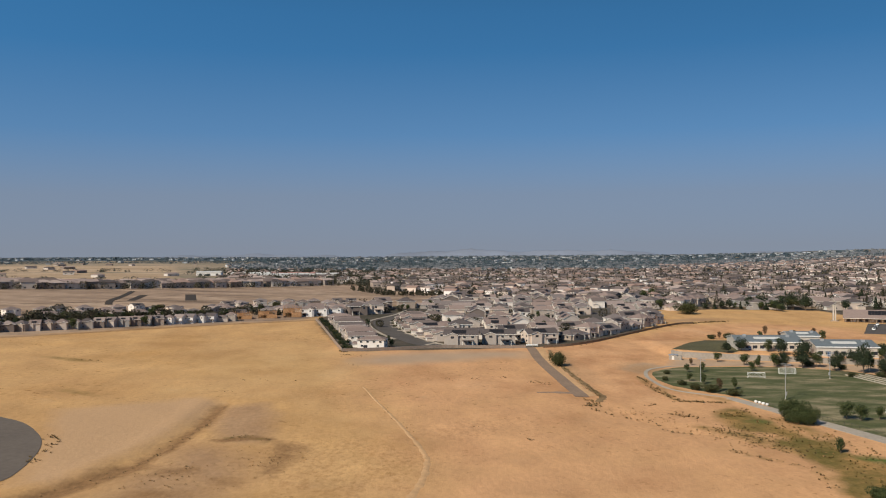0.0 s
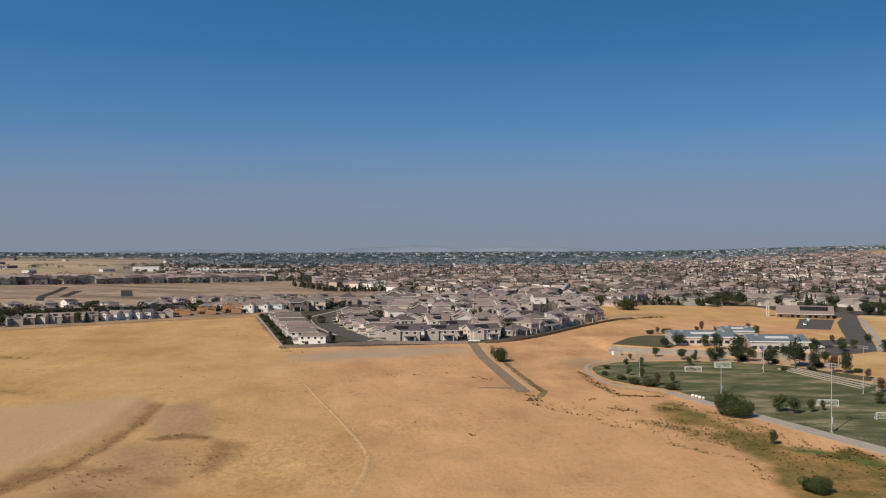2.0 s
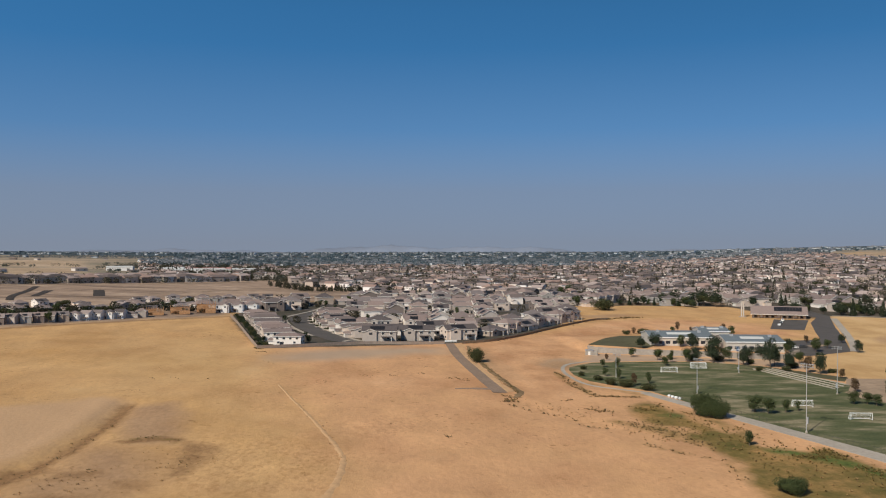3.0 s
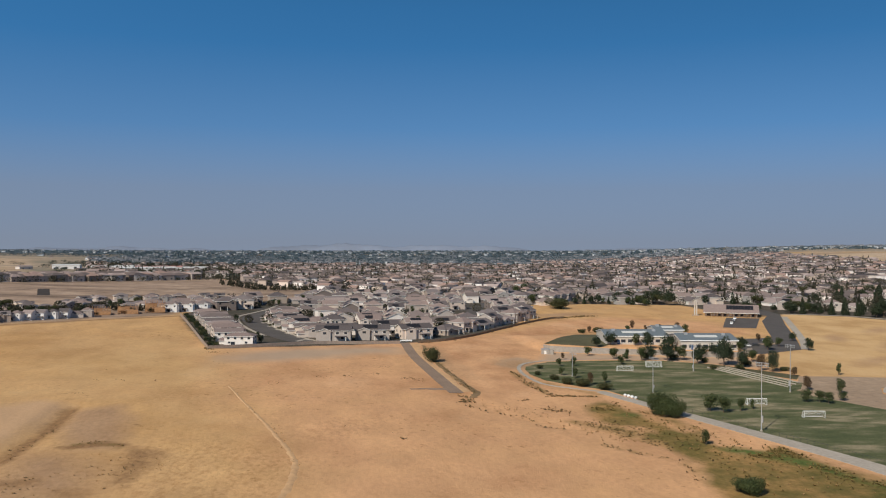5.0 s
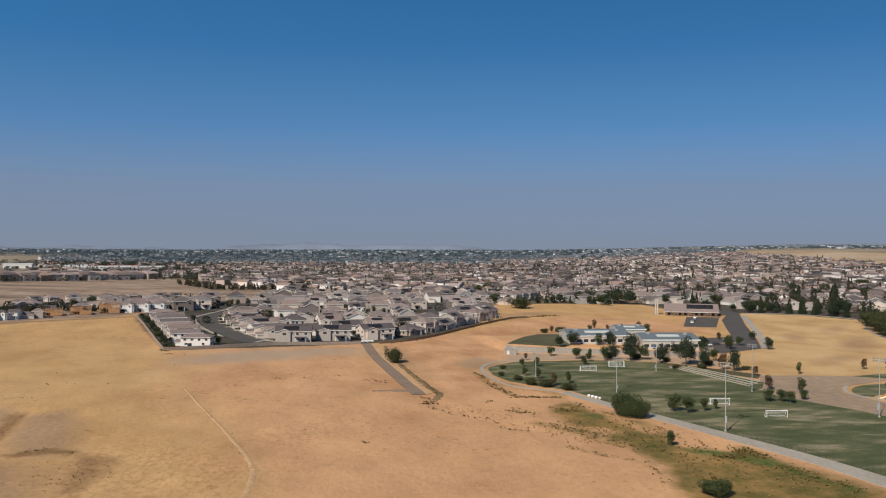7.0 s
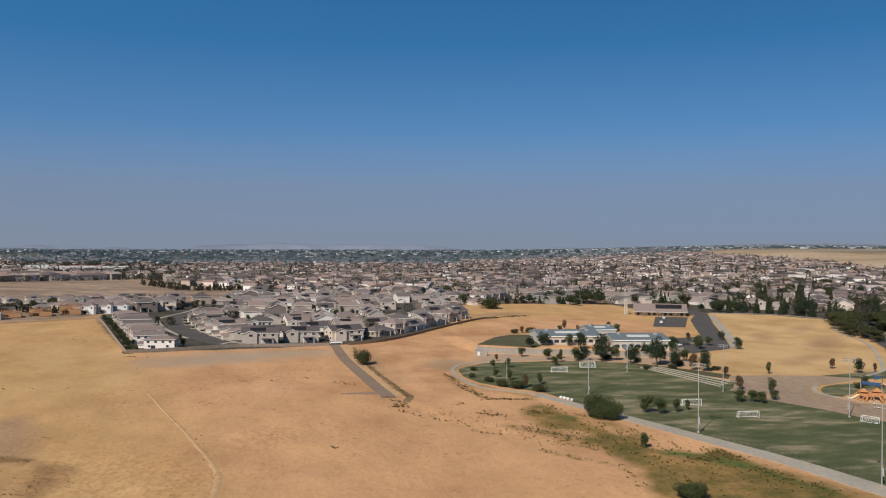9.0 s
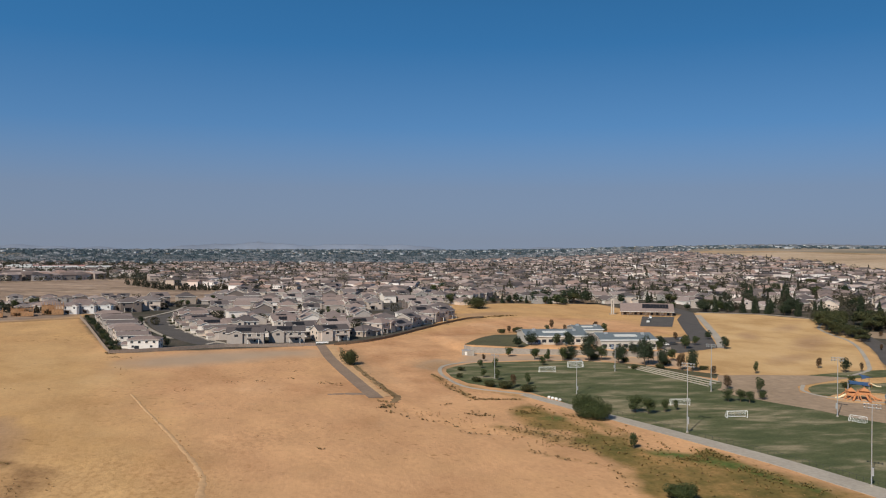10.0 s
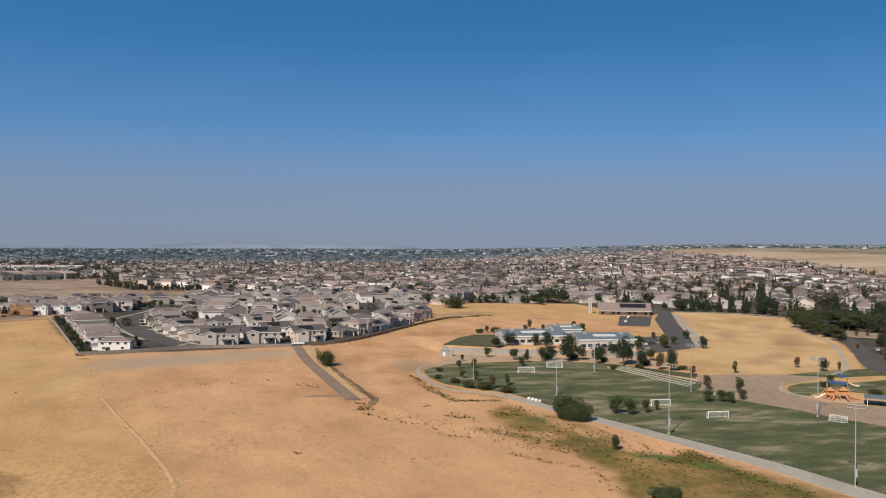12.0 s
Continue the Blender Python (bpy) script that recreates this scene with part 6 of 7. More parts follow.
# ---------------------------------------------------------------- weeds on the open land
def weeds(name, lines, blobs, leaf, label):
    """Low tufts strewn along lines and over patches."""
    verts, faces = [], []

    def tuft(x, y, s):
        s = s * 0.52
        z = hz(x, y)
        for _ in range(9):
            a, t = rng.uniform(0, 2 * math.pi), rng.uniform(0.1, 1.0)
            p = np.array([x + math.cos(a) * s * 0.6 * t, y + math.sin(a) * s * 0.6 * t, z + s * 0.35 * (1.1 - t) + 0.1])
            d = np.array([math.cos(a), math.sin(a), rng.uniform(0.3, 1.2)])
            d /= np.linalg.norm(d)
            e = np.array([-math.sin(a), math.cos(a), 0.0])
            k, w = len(verts), s * rng.uniform(0.2, 0.35)
            verts.extend((tuple(p - d * w - e * w * 0.6), tuple(p - d * w + e * w * 0.6), tuple(p + d * w + e * w * 0.3), tuple(p + d * w - e * w * 0.3)))
            faces.append((k, k + 1, k + 2, k + 3))
    for line, n, spread, size in lines:
        pts = np.array(smooth_line(line, 8))
        for _ in range(n):
            i = int(rng.integers(len(pts) - 1))
            q = pts[i] + (pts[i + 1] - pts[i]) * rng.random() + rng.normal(size=2) * spread
            tuft(q[0], q[1], size * rng.uniform(0.6, 1.5))
    for cx, cy, r, n, size in blobs:
        for _ in range(n):
            q = rng.normal(size=2) * r * 0.5
            tuft(cx + q[0], cy + q[1], size * rng.uniform(0.6, 1.5))
    ob = mesh_ob(name, verts, faces, leaf)
    return tagged(ob, label, "weeds", kind="stuff")


weeds("dry_weeds", [
    ([(51, 319), (54, 314), (54, 307), (50, 304), (57, 288), (68, 281), (71, 267), (77, 265)], 70, 0.9, 1.3),
    ([(50, 303), (55, 305)], 14, 0.8, 1.4), ([(78, 292), (80, 290), (84, 285)], 40, 2.0, 1.1), ([(72, 307), (78, 310)], 12, 0.8, 1.0),
    ([(83, 366), (83, 338), (86, 316)], 90, 0.9, 1.3), ([(83, 314), (92, 314), (102, 313)], 60, 0.7, 1.3), ([(81, 245), (90, 235), (97, 226), (95, 210)], 60, 1.0, 0.9)] + [
    ([(84, 270), (91, 263), (97, 252), (102, 239)], 120, 1.8, 1.0), ([(53, 425), (53, 405), (54.5, 374), (57, 342), (58, 320)], 190, 0.7, 1.0), (DITCH, 16, 1.0, 0.8), ([(-79, 205), (-75, 230), (-73, 250), (-72, 264)], 34, 0.7, 0.7),
    ([(-113, 242), (-106, 236), (-105, 226), (-103, 214)], 26, 1.0, 1.4), (SLOPE_FENCE, 150, 1.6, 1.2), ([(168, 588), (182, 596), (198, 602)], 60, 1.4, 2.2)],
    [(12, 354, 2, 6, 0.9), (24, 360, 2, 5, 0.8), (40, 347, 2, 7, 0.9), (42, 343.5, 1.5, 6, 0.9), (25, 253, 1.6, 8, 0.9), (23, 259, 1, 2, 0.8), (10, 268, 1.5, 3, 0.7), (-18, 352, 1, 1, 0.8), (-81, 360, 1, 2, 0.9),
     (-79, 337, 2, 4, 0.8), (-71, 338, 2, 3, 0.7), (-59, 339, 1, 2, 0.7), (-78, 312, 2, 5, 0.8), (-64, 214, 1.5, 6, 0.7), (-51, 424, 1.5, 8, 1.6), (-40, 412, 6, 8, 0.7)], "leaf_dry", "low dry brown weed tufts along gullies and fences")
weeds("green_weeds", [
    ([(98, 292), (106, 287), (108, 272), (107, 254), (110, 243), (109, 228), (108, 214), (104, 198)], 110, 3.4, 1.1),
    ([(112, 285), (114, 262), (118, 245), (124, 226), (130, 208), (138, 185)], 90, 3.0, 1.1), ([(105, 300), (98, 292), (94, 294)], 60, 1.5, 1.1),
    ([(119, 232), (125, 231), (131, 237), (133, 229)], 190, 1.6, 1.3), ([(133, 222), (134.4, 214), (140, 200)], 90, 1.4, 1.2), ([(-63, 245), (-57, 248.5), (-50, 244)], 22, 0.9, 0.8), ([(-170, 376), (-155, 369), (-145, 368)], 24, 1.6, 0.8)],
    [(122, 228, 9, 40, 0.9), (131, 208, 8, 24, 0.9)], "leaf_weed", "rank green and brown weeds in the damp ditch")


weeds("straw_tufts", [
    ([(98, 292), (106, 285), (109, 268), (108, 252), (112, 240), (112, 226), (112, 210), (108, 195)], 40, 4.2, 1.2), ([(113, 285), (118, 262), (124, 246), (132, 228), (141, 208)], 30, 2.0, 1.2),
    ([(120, 230), (124, 214), (130, 196)], 20, 4.5, 1.2), ([(60, 300), (70, 285), (84, 262), (92, 250)], 120, 3.0, 0.8), (FOOTPATH[:8], 40, 2.0, 0.7)],
    [(-66, 205, 16, 60, 0.7), (-45, 225, 14, 60, 0.7)], "straw", "pale straw-coloured grass tufts along the ditch")
weeds("dark_tufts", [([(-90, 190), (-79, 211), (-75, 235), (-73, 262)], 26, 1.0, 0.7)],
    [(-66, 205, 9, 22, 0.6), (-43, 222, 6, 14, 0.6), (100, 262, 9, 70, 0.8), (92, 272, 9, 60, 0.8), (-46, 412, 3, 10, 0.9), (-49, 421, 2, 14, 1.2), (2, 352, 3, 14, 0.7), (36, 350, 3, 16, 0.8), (-14, 338, 4, 10, 0.6), (28, 376, 3, 8, 0.7)], "leaf_dry", "small dark weed tufts in the dry grass")


# ---------------------------------------------------------------- parked cars
def make_car(paint, label):
    root = empty("car")
    tagged(root, label, "car")
    bm = bmesh.new()
    prof = [(-2.25, 0.35), (-2.2, 0.85), (-1.35, 0.95), (-0.8, 1.45), (0.75, 1.48), (1.5, 1.0), (2.2, 0.9), (2.25, 0.35)]
    left = [bm.verts.new((x, -0.88, z)) for x, z in prof]
    right = [bm.verts.new((x, 0.88, z)) for x, z in prof]
    bm.faces.new(left)
    bm.faces.new(right[::-1])
    for i in range(len(prof)):
        j = (i + 1) % len(prof)
        bm.faces.new([left[j], left[i], right[i], right[j]])
    bmesh.ops.recalc_face_normals(bm, faces=bm.faces)
    part("body", bm, paint, root)
    box("windscreen", -1.28, -0.9, -0.7, 0.7, 1.0, 1.42, "glass", root)
    box("side_window", -0.85, 1.0, -0.91, 0.91, 1.02, 1.38, "glass", root)
    for x in (-1.4, 1.4):
        for y in (-0.8, 0.8):
            part("wheel", bm_rod(bmesh.new(), (x, y - 0.12, 0.34), (x, y + 0.12, 0.34), 0.34, sides=12), "dark_metal", root)
    return root


CARS = [Kind(lambda p=p, t=t: make_car(p, t)) for p, t in (("white_paint", "white parked car on dark asphalt"), ("dark_metal", "black parked car on dark asphalt"), ("steel", "silver parked car on dark asphalt"))]
for i, (x, y, turn) in enumerate(((272, 545, 60), (277, 553, 60), (281, 560, 60), (288, 572, 60), (322, 372, 58), (316, 362, 58), (311, 352, 58), (334, 388, 56), (340, 398, 56), (228, 441, -8), (234, 443, -8), (250, 460, -8), (306, 346, 62), (330, 380, 56), (301, 336, 70))):
    CARS[i % 3].put(at(x, y, turn) @ Matrix.Translation((0, 0, 0.12)), group="parked cars")
# driveways and planting along the curving street
for k, (x, y, dx, dy) in enumerate(((-7.5, 472, 5, 2), (-14, 488, 5, 2), (-20, 504, 5, 2), (-25.5, 520, 5, 1), (-30, 537, 5, 1), (-32, 553, 5, 0), (-33, 569, 5, 0))):
    ribbon(f"driveway_{k + 1}", [(x - dx * 0.5, y - dy * 0.5), (x, y), (x + dx * 0.6, y + dy * 0.6)], 4.2, 0.17, "concrete", "pale concrete driveway off the street", "driveway", n=3)
    plant("shrub", x + 1, y + 6.5, 1.8, 3.0, group="garden shrubs")
    plant("shrub", x - 1, y + 4.2, 1.2, 2.0, group="garden shrubs")


# ---------------------------------------------------------------- the wider town
def in_town(x, y):
    d, az = math.hypot(x, y), math.degrees(math.atan2(x, y))
    if x < 420 and y < 1100 and (pin(x, y, GOLD_EAST) or pin(x, y, GOLD_MID) or pin(x, y, BROWN)):
        return False
    if az < -8 and d < 1150:
        return False
    if d < 720 and seg_dist(np.array(x), np.array(y), [(234, 424), (290, 500), (332, 594), (345, 650)]) < 22 or seg_dist(np.array(x), np.array(y), ROAD_4) < 14:
        return False
    return True


def lots(r0, r1, az0, az1, wide, deep, rng):
    """House plots in rows along gently turning streets."""
    out = []
    span = r1 * 1.05
    for bx in np.arange(-span, span, 190):
        for by in np.arange(0, span, 150):
            cx, cy = bx + rng.uniform(-15, 15), by + rng.uniform(-15, 15)
            d, az = math.hypot(cx, cy), math.degrees(math.atan2(cx, max(cy, 1)))
            if not (r0 - 150 < d < r1 + 150 and az0 - 6 < az < az1 + 6):
                continue
            turn = rng.choice([8, 12, 55, -30, 98, 20]) + rng.uniform(-8, 8)
            c, s = math.cos(radians(turn)), math.sin(radians(turn))
            for v in (-68, -50, -9, 9, 50, 68):
                for u in np.arange(-95, 96, wide):
                    if rng.random() < 0.06:
                        continue
                    a, b = u + rng.uniform(-1.5, 1.5), v + rng.uniform(-2, 2)
                    x, y = cx + a * c - b * s, cy + a * s + b * c
                    d, az = math.hypot(x, y), math.degrees(math.atan2(x, max(y, 1)))
                    if r0 < d < r1 and az0 < az < az1 and in_town(x, y):
                        out.append((x, y, turn + (90 if rng.random() < 0.2 else 0)))
    return out


CHURCH_KEEP = [(250, 500), (315, 500), (352, 560), (366, 690), (235, 690)]
near_lots = [(x, y, t) for x, y, t in lots(600, 1150, -4.5, 46, 15.5, 23, rng) if free(x, y, 7.0) and not pin(x, y, ESTATE) and not pin(x, y, CHURCH_KEEP) and y > 440 and not (x > 325 and y < 535) and not pin(x, y, [(330, 578), (385, 552), (432, 545), (445, 595), (394, 615), (352, 642), (335, 628)]) and seg_dist(np.array(x), np.array(y), [(330, 590), (345, 660)]) > 16]
near_lots.sort(key=lambda p: math.hypot(p[0], p[1]))
single, rest = [], []
for x, y, t in near_lots:
    if not free(x, y, 6.5):
        continue
    take(x, y, 6.5)
    (single if len(single) < 95 else rest).append((x, y, t))
for i, (x, y, t) in enumerate(single):
    paint_house((HOUSES_MID if i < 50 else HOUSES_LOW)[int(rng.integers(7))].put(Matrix.Translation((x, y, hz(x, y) + 0.1)) @ Matrix.Rotation(radians(t), 4, "Z"), "tan stucco tract house with a tiled roof", "houses of the older town"))


def plain_house(verts, faces, mats, x, y, z, turn, w, d, h, rise, gable):
    c, s = math.cos(radians(turn)), math.sin(radians(turn))

    def add(pts, fs, m):
        k = len(verts)
        verts.extend((x + a * c - b * s, y + a * s + b * c, z + e) for a, b, e in pts)
        faces.extend(tuple(k + i for i in f) for f in fs)
        mats.extend([m] * len(fs))
    w2, d2 = w / 2, d / 2
    add([(-w2, -d2, -1.5), (w2, -d2, -1.5), (w2, d2, -1.5), (-w2, d2, -1.5), (-w2, -d2, h), (w2, -d2, h), (w2, d2, h), (-w2, d2, h)], [(0, 1, 5, 4), (1, 2, 6, 5), (2, 3, 7, 6), (3, 0, 4, 7)], 0)
    o = 0.5
    k = -o if gable else d2 * 0.9
    if gable:
        add([(-w2, -d2, h), (-w2, d2, h), (-w2, 0, h + rise * 0.95), (w2, -d2, h), (w2, d2, h), (w2, 0, h + rise * 0.95)], [(1, 0, 2), (3, 4, 5)], 0)
    add([(-w2 - o, -d2 - o, h), (w2 + o, -d2 - o, h), (w2 + o, d2 + o, h), (-w2 - o, d2 + o, h), (-w2 + k, 0, h + rise), (w2 - k, 0, h + rise)], [(0, 1, 5, 4), (1, 2, 5), (2, 3, 4, 5), (3, 0, 4), (3, 2, 1, 0)], 1)
    for i in (-1, 1):
        a = i * w * 0.25
        add([(a - 1.0, -d2 - 0.05, 0.9), (a + 1.0, -d2 - 0.05, 0.9), (a + 1.0, -d2 - 0.05, 2.2), (a - 1.0, -d2 - 0.05, 2.2)], [(0, 1, 2, 3)], 2)


def stuff(name, verts, faces, mats, materials, label, category):
    me = bpy.data.meshes.new(name)
    me.from_pydata(verts, [], faces)
    for k in materials:
        me.materials.append(M[k])
    me.polygons.foreach_set("material_index", mats)
    me.update()
    return tagged(new(name, me), label, category, kind="stuff")


verts, faces, mats = [], [], []
hv, hf, hm = [], [], []
far_lots = rest + lots(1150, 2700, -14, 46, 16.5, 24, rng)
far_lots = [p for p in far_lots if math.hypot(p[0], p[1]) < np.interp(math.degrees(math.atan2(p[0], p[1])), GOLD_AZ, GOLD_R) and not (2230 < math.hypot(p[0], p[1]) < 2450 and p[0] > 0.35 * p[1]) and (p[0] > -0.07 * p[1] or rng.random() < 0.45) and (math.hypot(p[0], p[1]) < 1650 or p[0] > 0.25 * p[1] or rng.random() < 0.5)]
for x, y, t in far_lots:
    two = rng.random() < 0.55
    # houses beyond this distance get the wall and roof colours with haze painted in
    far = math.hypot(x, y) > (1850 if x < 0.25 * y else 2200)
    plain_house(*((hv, hf, hm) if far else (verts, faces, mats)), x, y, hz(x, y), t, rng.uniform(10, 14), rng.uniform(9, 12), 5.6 if two else 3.0, rng.uniform(1.6, 2.6), rng.random() < 0.65)
stuff("distant_houses", verts, faces, mats, ["far_wall", "far_roof", "glass"], "dense tract of tan stucco houses with tiled roofs", "houses")


# ---------------------------------------------------------------- trees of the town
def far_tree(verts, faces, x, y, z, tall, wide, n, size, kind):
    """A loose cloud of leaf sprays in the outline of a crown."""
    u = rng.uniform(0.12, 1.0, n)
    if kind == "conifer":
        rad = wide * 0.5 * (1.05 - u) * rng.uniform(0.5, 1.0, n)
    else:
        rad = wide * 0.5 * np.sqrt(np.maximum(0.03, 1 - (2 * (u - 0.55)) ** 2)) * rng.uniform(0.55, 1.1, n)
    a = rng.uniform(0, 2 * math.pi, n)
    p = np.stack([x + np.cos(a) * rad, y + np.sin(a) * rad, z + tall * u], 1)
    e, g = rng.normal(size=(n, 3)), rng.normal(size=(n, 3))
    e /= np.linalg.norm(e, axis=1)[:, None]
    f = np.stack([e[:, 1] * g[:, 2] - e[:, 2] * g[:, 1], e[:, 2] * g[:, 0] - e[:, 0] * g[:, 2], e[:, 0] * g[:, 1] - e[:, 1] * g[:, 0]], 1)
    f /= np.linalg.norm(f, axis=1)[:, None]
    s = size * rng.uniform(0.7, 1.3, (n, 1))
    k = len(verts)
    verts.extend(np.stack([p - e * s, p - f * s * 0.7, p + e * s, p + f * s * 0.7], 1).reshape(-1, 3).tolist())
    faces.extend((np.arange(n)[:, None] * 4 + np.arange(4) + k).tolist())


# single trees near the golden fields
count = 0
near_trees = []
for _ in range(90):
    x, y = rng.uniform(376, 540), rng.uniform(395, 525)
    if seg_dist(np.array(x), np.array(y), ROAD_4) > 9 and not pin(x, y, [(356, 440), (384, 428), (396, 460), (380, 482)]):
        near_trees.append((x, y, rng.uniform(4.5, 9)))
for _ in range(120):
    t = rng.random() ** 1.5
    near_trees.append((-226 + 132 * t + rng.uniform(-46, -4), 444 + 134 * t + rng.uniform(4, 50), rng.uniform(3.0, 6.5) * (1.25 if t < 0.4 else 0.8)))
for _ in range(4000):
    x, y = rng.uniform(150, 620), rng.uniform(440, 900)
    d, az = math.hypot(x, y), math.degrees(math.atan2(x, y))
    if count >= 70 or az > 46 or az < 12 or az < 24 and rng.random() < 0.6 or not in_town(x, y) or pin(x, y, CHURCH_KEEP) or not free(x, y, 2.2) or y < 600 and x < 390 or y < 700 and x < 235 or pin(x, y, ESTATE):
        continue
    kind = rng.choice(["conifer", "conifer", "dark", "dark", "spread", "dark", "round"])
    t = rng.uniform(8, 15) if kind == "conifer" else rng.uniform(6, 12)
    t = t * (1.15 if az > 27 and d < 820 else 0.95)
    plant(kind, x, y, t, t * (1.0 if kind != "dark" else 1.2), group="garden trees of the town")
    count += 1
for _ in range(34):
    x, y = rng.uniform(325, 440), rng.uniform(370, 520)
    if pin(x, y, GOLD_EAST) or seg_dist(np.array(x), np.array(y), ROAD_4) < 10 or pin(x, y, [(356, 440), (384, 428), (396, 460), (380, 482)]):
        continue
    t = rng.uniform(5, 10)
    plant(rng.choice(["spread", "dark", "round"]), x, y, t, t * 1.2, group="garden trees of the town")
for x, y, t in ((347, 603, 10), (355, 599, 12), (362, 594, 9), (371, 588, 12), (379, 584, 13), (384, 577, 11), (391, 566, 10), (396, 558, 13), (402, 548, 12), (405, 540, 10), (352, 606, 8), (390, 582, 12), (404, 580, 12), (421, 566, 11), (398, 592, 9), (366, 610, 10)):
    plant("conifer" if t > 10 else "dark", x, y, t, t * (0.95 if t > 10 else 1.2), group="garden trees of the town")
for x, y, t in ((262, 712, 14), (283, 700, 16), (290, 690, 15), (276, 706, 12), (254, 716, 11), (322, 690, 10)):
    plant("dark", x, y, t, t * 1.1, "tall dark tree beside the church")
for x, y in smooth_line([(168, 700), (205, 708), (240, 712), (262, 700), (270, 680)], 5) + smooth_line([(330, 640), (345, 622), (362, 612), (385, 598)], 2):
    t = rng.uniform(5, 10)
    plant(rng.choice(["dark", "dark", "round", "conifer"]), x + rng.uniform(-3, 3), y + rng.uniform(-4, 1), t, t * rng.uniform(1.0, 1.5), group="garden trees of the town")
for i in range(60):
    x = rng.uniform(-60, 160)
    y = rng.uniform(480, 720)
    if pin(x, y, ESTATE) and free(x, y, 1.5):
        if i < 22:
            plant("round" if rng.random() < 0.6 else "dark", x, y, rng.uniform(3.5, 6.5), None, group="young trees of the estate")
        else:
            near_trees.append((x, y, rng.uniform(3.5, 6.5)))
for i, (x, y) in enumerate(smooth_line(SIDE_WALL, 6)[1:]):
    plant("dark" if i % 3 else "shrub", x + 3.4 + rng.uniform(-0.8, 1.2), y + rng.uniform(-2, 2), rng.uniform(2.0, 3.6), rng.uniform(3, 4.6), group="garden shrubs")
for x, y, t in ((-46, 520, 5), (-30, 468, 3.5), (-27, 446, 4.5), (-50, 450, 3), (-60, 485, 3), (-72, 535, 4), (-42, 498, 4), (-48, 545, 4.5)):
    plant("dark", x, y, t, t * 1.1, group="young trees of the estate")

verts, faces = [], []
HV, HF, GV, GF = [], [], [], []
for x, y, t in near_trees:
    far_tree(verts, faces, x, y, hz(x, y), t, t * 1.15, 260, 0.42, "round")
tries = 0
for _ in range(9000):
    x, y = rng.uniform(230, 640), rng.uniform(420, 900)
    az, d = math.degrees(math.atan2(x, y)), math.hypot(x, y)
    if tries > 190 or az > 46 or az < 15 or az < 26 and rng.random() < 0.7 or not in_town(x, y) or pin(x, y, CHURCH_KEEP) or not free(x, y, 1.8) or y < 600 and x < 390 or y < 705 and x < 340:
        continue
    tries += 1
    con = rng.random() < 0.4
    t = rng.uniform(8, 14) if con else rng.uniform(5, 11)
    far_tree(verts, faces, x, y, hz(x, y), t, t * (0.45 if con else 1.1), 240, 0.5, "conifer" if con else "round")
for _ in range(14000):
    d = math.sqrt(rng.uniform(640 ** 2, 2700 ** 2))
    az = rng.uniform(-14, 46)
    x, y = d * math.sin(radians(az)), d * math.cos(radians(az))
    if not in_town(x, y) or pin(x, y, ESTATE) or pin(x, y, CHURCH_KEEP) or y < 600 and x < 420 or d > np.interp(az, GOLD_AZ, GOLD_R) or not free(x, y, 1.0) and d < 1000:
        continue
    con = rng.random() < 0.2
    t = rng.uniform(4, 9.5) * (1.3 if con else 1.0)
    if d > 1750 and rng.random() < 0.45:
        continue
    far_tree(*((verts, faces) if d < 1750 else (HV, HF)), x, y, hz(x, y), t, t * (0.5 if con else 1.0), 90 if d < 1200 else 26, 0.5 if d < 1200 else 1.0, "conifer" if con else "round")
# a dense line of dark trees where the graded land meets the town
for x, y in smooth_line([(-100, 960), (-62, 872), (-30, 868), (0, 880), (28, 930), (44, 985)], 14):
    for k in range(2):
        a, b, t = x + rng.uniform(-4, 4), y + rng.uniform(-14, 4), rng.uniform(3.5, 7)
        far_tree(verts, faces, a, b, hz(a, b), t, t * 0.8, 110, 0.5, "conifer" if rng.random() < 0.5 else "round")
for _ in range(750):
    d, az = math.sqrt(rng.uniform(1080 ** 2, 2150 ** 2)), rng.uniform(-32, 3)
    x, y = d * math.sin(radians(az)), d * math.cos(radians(az))
    if pin(x, y, BROWN) or az > -2 and rng.random() < 0.6 or az < -12 and rng.random() < 0.45 or az < -16.5 and d > 1180 and not 1650 < d < 1760:
        continue
    t = rng.uniform(4, 8)
    far_tree(GV, GF, x, y, hz(x, y), t * 0.85, t * 2.6, 80, 0.75, "round")
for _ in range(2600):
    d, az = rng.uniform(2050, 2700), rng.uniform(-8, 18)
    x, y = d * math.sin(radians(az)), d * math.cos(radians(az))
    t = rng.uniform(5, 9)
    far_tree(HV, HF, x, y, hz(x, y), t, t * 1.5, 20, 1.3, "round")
stuff("plain_trees", GV, GF, [0] * len(GF), ["slate_leaf"], "grey-green tree clumps over the far plain", "trees")
stuff("distant_trees", verts, faces, [0] * len(faces), ["far_leaf"], "scattered dark green trees among the far houses", "trees")

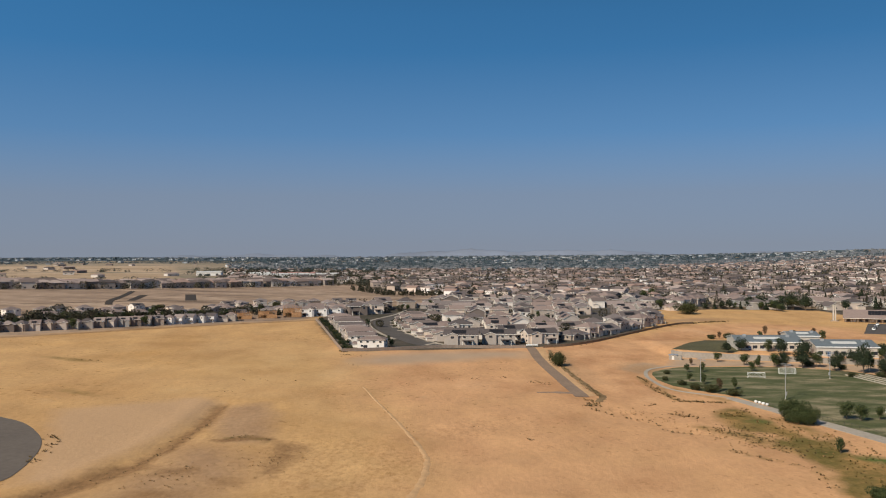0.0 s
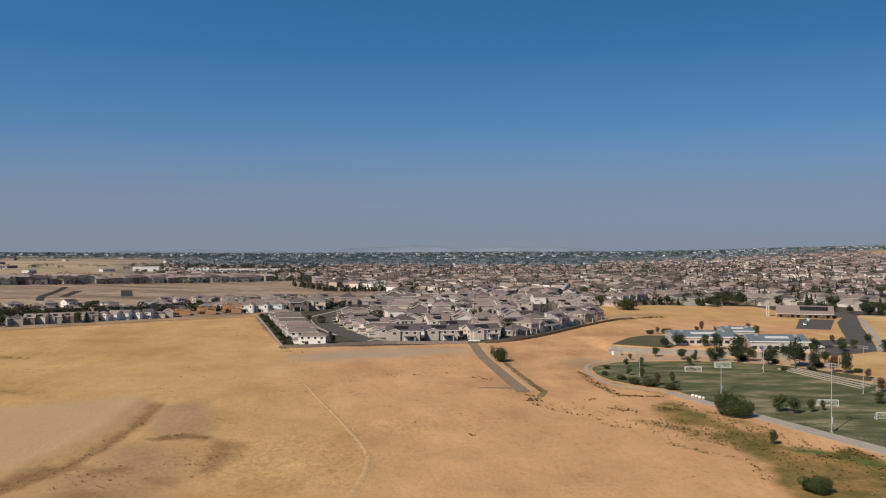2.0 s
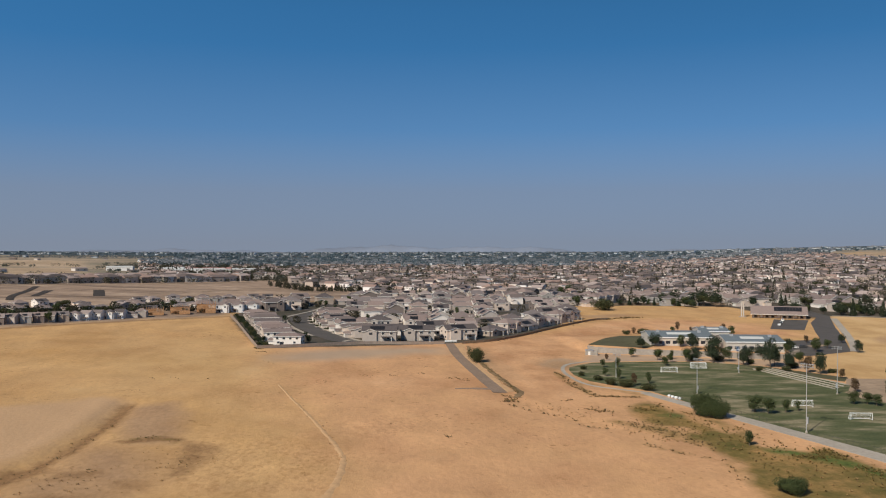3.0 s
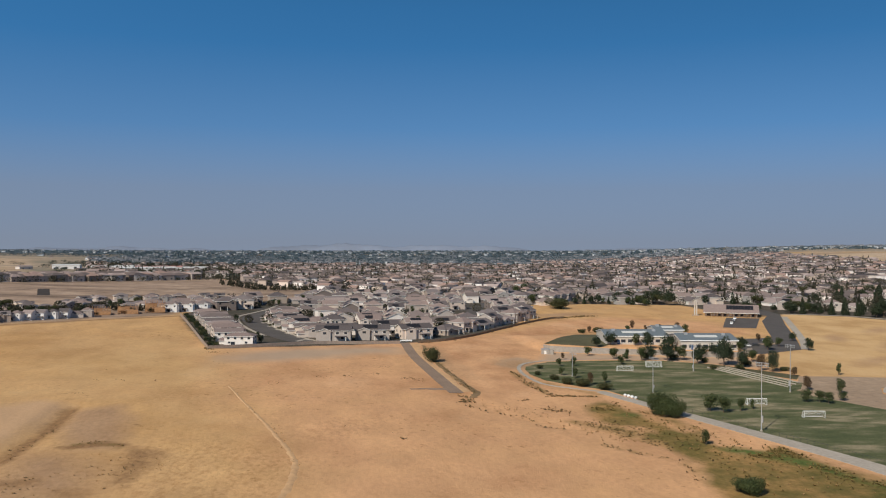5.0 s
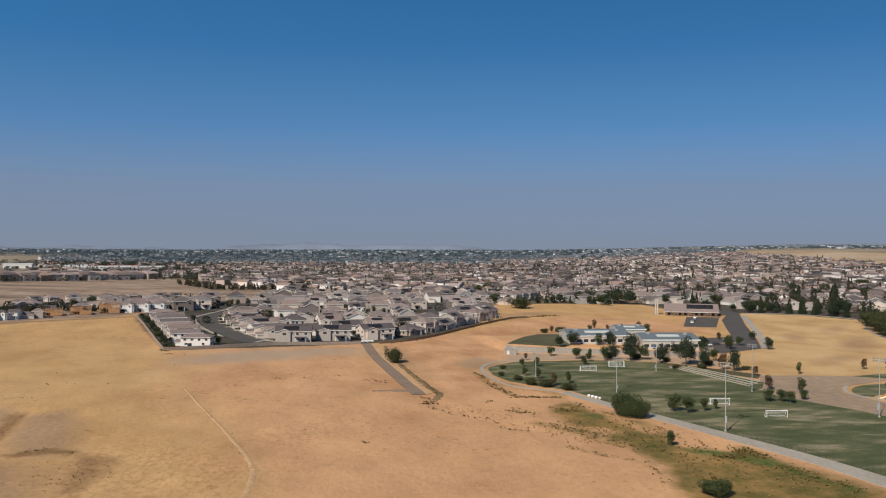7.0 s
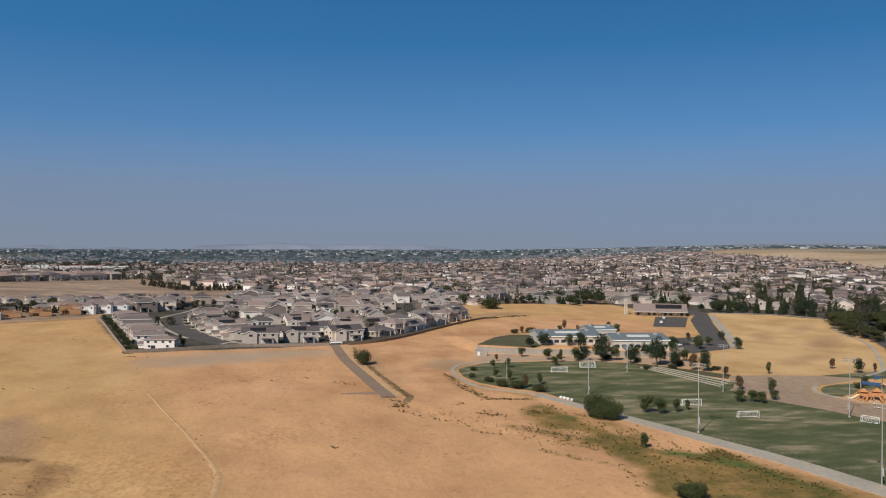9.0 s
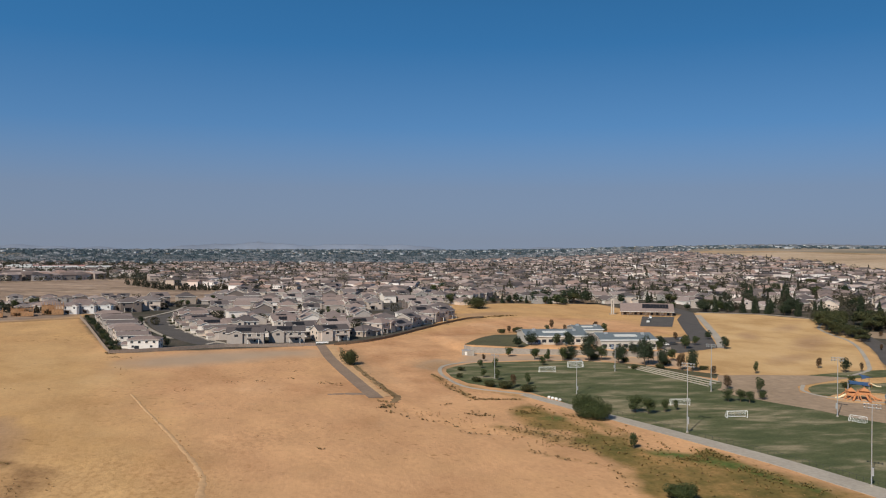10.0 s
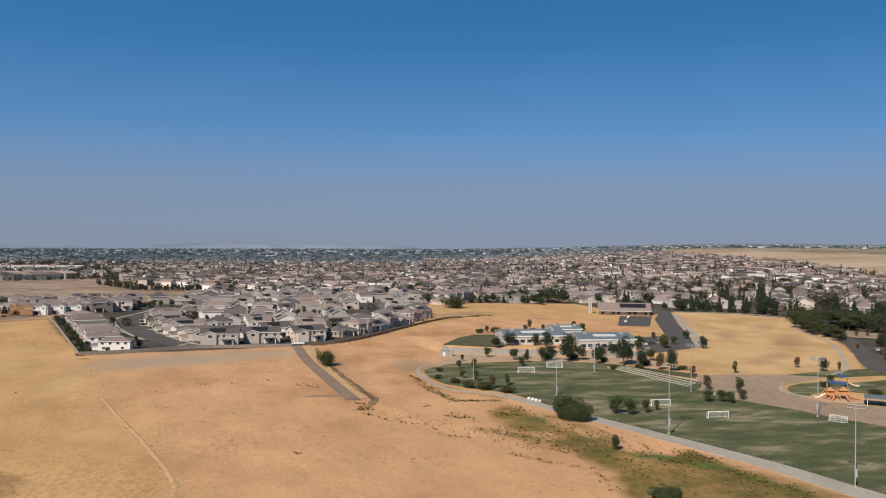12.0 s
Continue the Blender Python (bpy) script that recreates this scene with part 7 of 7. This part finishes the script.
# west: a row of townhouses with trees behind the graded land, then open plain
verts, faces, mats, tv, tf = [], [], [], [], []
row = np.array(smooth_line([(-470, 745), (-397, 790), (-343, 840), (-286, 915), (-214, 990), (-150, 1075)], 12))
for i, (x, y) in enumerate(row):
    for k in range(3):
        a, b = x - 14 * k + rng.uniform(-4, 4), y + 20 * k + rng.uniform(-4, 4)
        if rng.random() < 0.85:
            plain_house(verts, faces, mats, a, b, hz(a, b), 45 + rng.uniform(-10, 10), rng.uniform(12, 18), 12, rng.uniform(5.0, 7.0), 2.4, rng.random() < 0.4)
    for k in range(5):
        a, b = x + rng.uniform(-18, 20), y + rng.uniform(-22, 50)
        t = rng.uniform(4, 8)
        far_tree(tv, tf, a, b, hz(a, b), t, t * 1.2, 70, 0.6, "round")
for _ in range(22):
    d, az = rng.uniform(1250, 3000), rng.uniform(-33, -12)
    x, y = d * math.sin(radians(az)), d * math.cos(radians(az))
    plain_house(verts, faces, mats, x, y, hz(x, y), rng.uniform(0, 180), rng.uniform(12, 30), rng.uniform(10, 16), 4.0, 1.6, True)
stuff("townhouses", verts, faces, mats, ["row_wall", "far_roof", "glass"], "row of tan townhouses beyond the graded land", "houses")
for line in range(44):
    d, az = rng.uniform(1200, 3600), rng.uniform(-33, -9)
    if az < -17 and not 1680 < d < 1760 and d < 2500 or az > -14 and d > 2200:
        continue
    for k in range(int(rng.integers(8, 34))):
        a = az + k * 7.0 / d * 57.3 * 1.3
        e = d + rng.uniform(-12, 12)
        x, y = e * math.sin(radians(a)), e * math.cos(radians(a))
        t = rng.uniform(4, 8)
        far_tree(*((tv, tf) if d < 1900 else (HV, HF)), x, y, hz(x, y), t * 0.8, t * 2.2, 40, 1.0, "round")
stuff("field_trees", tv, tf, [0] * len(tf), ["far_leaf"], "broken tree lines across the far plain", "trees")


def make_warehouse(w, d, h, roof, label):
    root = empty("warehouse")
    tagged(root, label, "warehouse")
    box("wall", -w / 2, w / 2, -d / 2, d / 2, -2, h, "white_wall", root, bevel=0.1)
    part("roof", gable_roof(bmesh.new(), -w / 2, w / 2, -d / 2, d / 2, h, 1.5, 0.5), roof, root)
    for i in range(3):
        x = -w / 2 + (i + 0.5) * w / 3
        box("loading_door", x - 2, x + 2, -d / 2 - 0.15, -d / 2 + 0.1, 0, 3.5, "dark_metal", root)
    return root


for x, y, w, d, roof, label in ((-246, 1416, 70, 40, "red_roof", "long white hall with a faded red roof"), (-310, 1390, 60, 30, "skylight", "long white hall with a pale metal roof"), (-190, 1410, 36, 30, "skylight", "white hall with a pale metal roof"),
                                (-386, 1425, 40, 26, "skylight", "white hall with a pale metal roof"), (-255, 1345, 90, 26, "skylight", "long white hall with a pale metal roof"), (180, 2560, 60, 30, "skylight", "white hall with a pale metal roof")):
    make_warehouse(w, d, 6.0, roof, label).matrix_basis = at(x, y, 8)

# trees and far suburbs towards the horizon, in colours tinted blue-grey for haze
verts, faces = HV, HF
for _ in range(7500):
    d, az = 2550 + 2150 * rng.random() ** 0.8, rng.uniform(-33, 47)
    x, y = d * math.sin(radians(az)), d * math.cos(radians(az))
    if az > 28.5 and d < 2350 or az < -12 and d < 3700 and rng.random() < 0.92:
        continue
    t = rng.uniform(4, 8) * (0.55 if az > 20 else 1.0)
    far_tree(verts, faces, x, y, hz(x, y), t, 14.0, 14, 1.9, "round")
    if rng.random() < 0.13:
        a, b = x + rng.uniform(-30, 30), y + rng.uniform(-30, 30)
        plain_house(hv, hf, hm, a, b, hz(a, b), rng.uniform(0, 180), rng.uniform(12, 20), 12, rng.choice([3.5, 5.5]), 2.2, True)
stuff("horizon_trees", verts, faces, [0] * len(faces), ["haze_leaf"], "belt of trees along the horizon, leaves tinted blue for haze", "trees")
stuff("horizon_houses", hv, hf, hm, ["haze_wall", "haze_roof", "glass"], "tiny haze-tinted houses among the far trees", "houses")


# low hills at the edge of the plain, their haze painted as blue
def ridge(name, d, az0, az1, tall, seed):
    r = np.random.default_rng(seed)
    n = 160
    az = np.linspace(az0, az1, n)
    prof = sum(np.sin(az * f + r.uniform(0, 6)) / f ** 0.7 for f in (0.25, 0.6, 1.3, 2.7))
    prof = (prof - prof.min()) / (prof.max() - prof.min()) * step(0, 0.15, np.linspace(0, 1, n)) * step(0, 0.15, np.linspace(1, 0, n))
    rows = []
    for k, (dd, f) in enumerate(((0, 0.0), (40, 0.55), (80, 0.9), (120, 1.0), (160, 0.6))):
        x, y = (d + dd) * np.sin(np.radians(az)), (d + dd) * np.cos(np.radians(az))
        rows.append(np.stack([x, y, height(x, y) - 1 + f * tall * prof * (1 + 0.08 * np.sin(az * 9 + k))], 1))
    v = np.concatenate(rows)
    f = [(k * n + i, k * n + i + 1, (k + 1) * n + i + 1, (k + 1) * n + i) for k in range(4) for i in range(n - 1)]
    return tagged(mesh_ob(name, v, f, "hill", smooth=True), "low hills on the horizon, painted blue for haze", "hills", kind="structure")


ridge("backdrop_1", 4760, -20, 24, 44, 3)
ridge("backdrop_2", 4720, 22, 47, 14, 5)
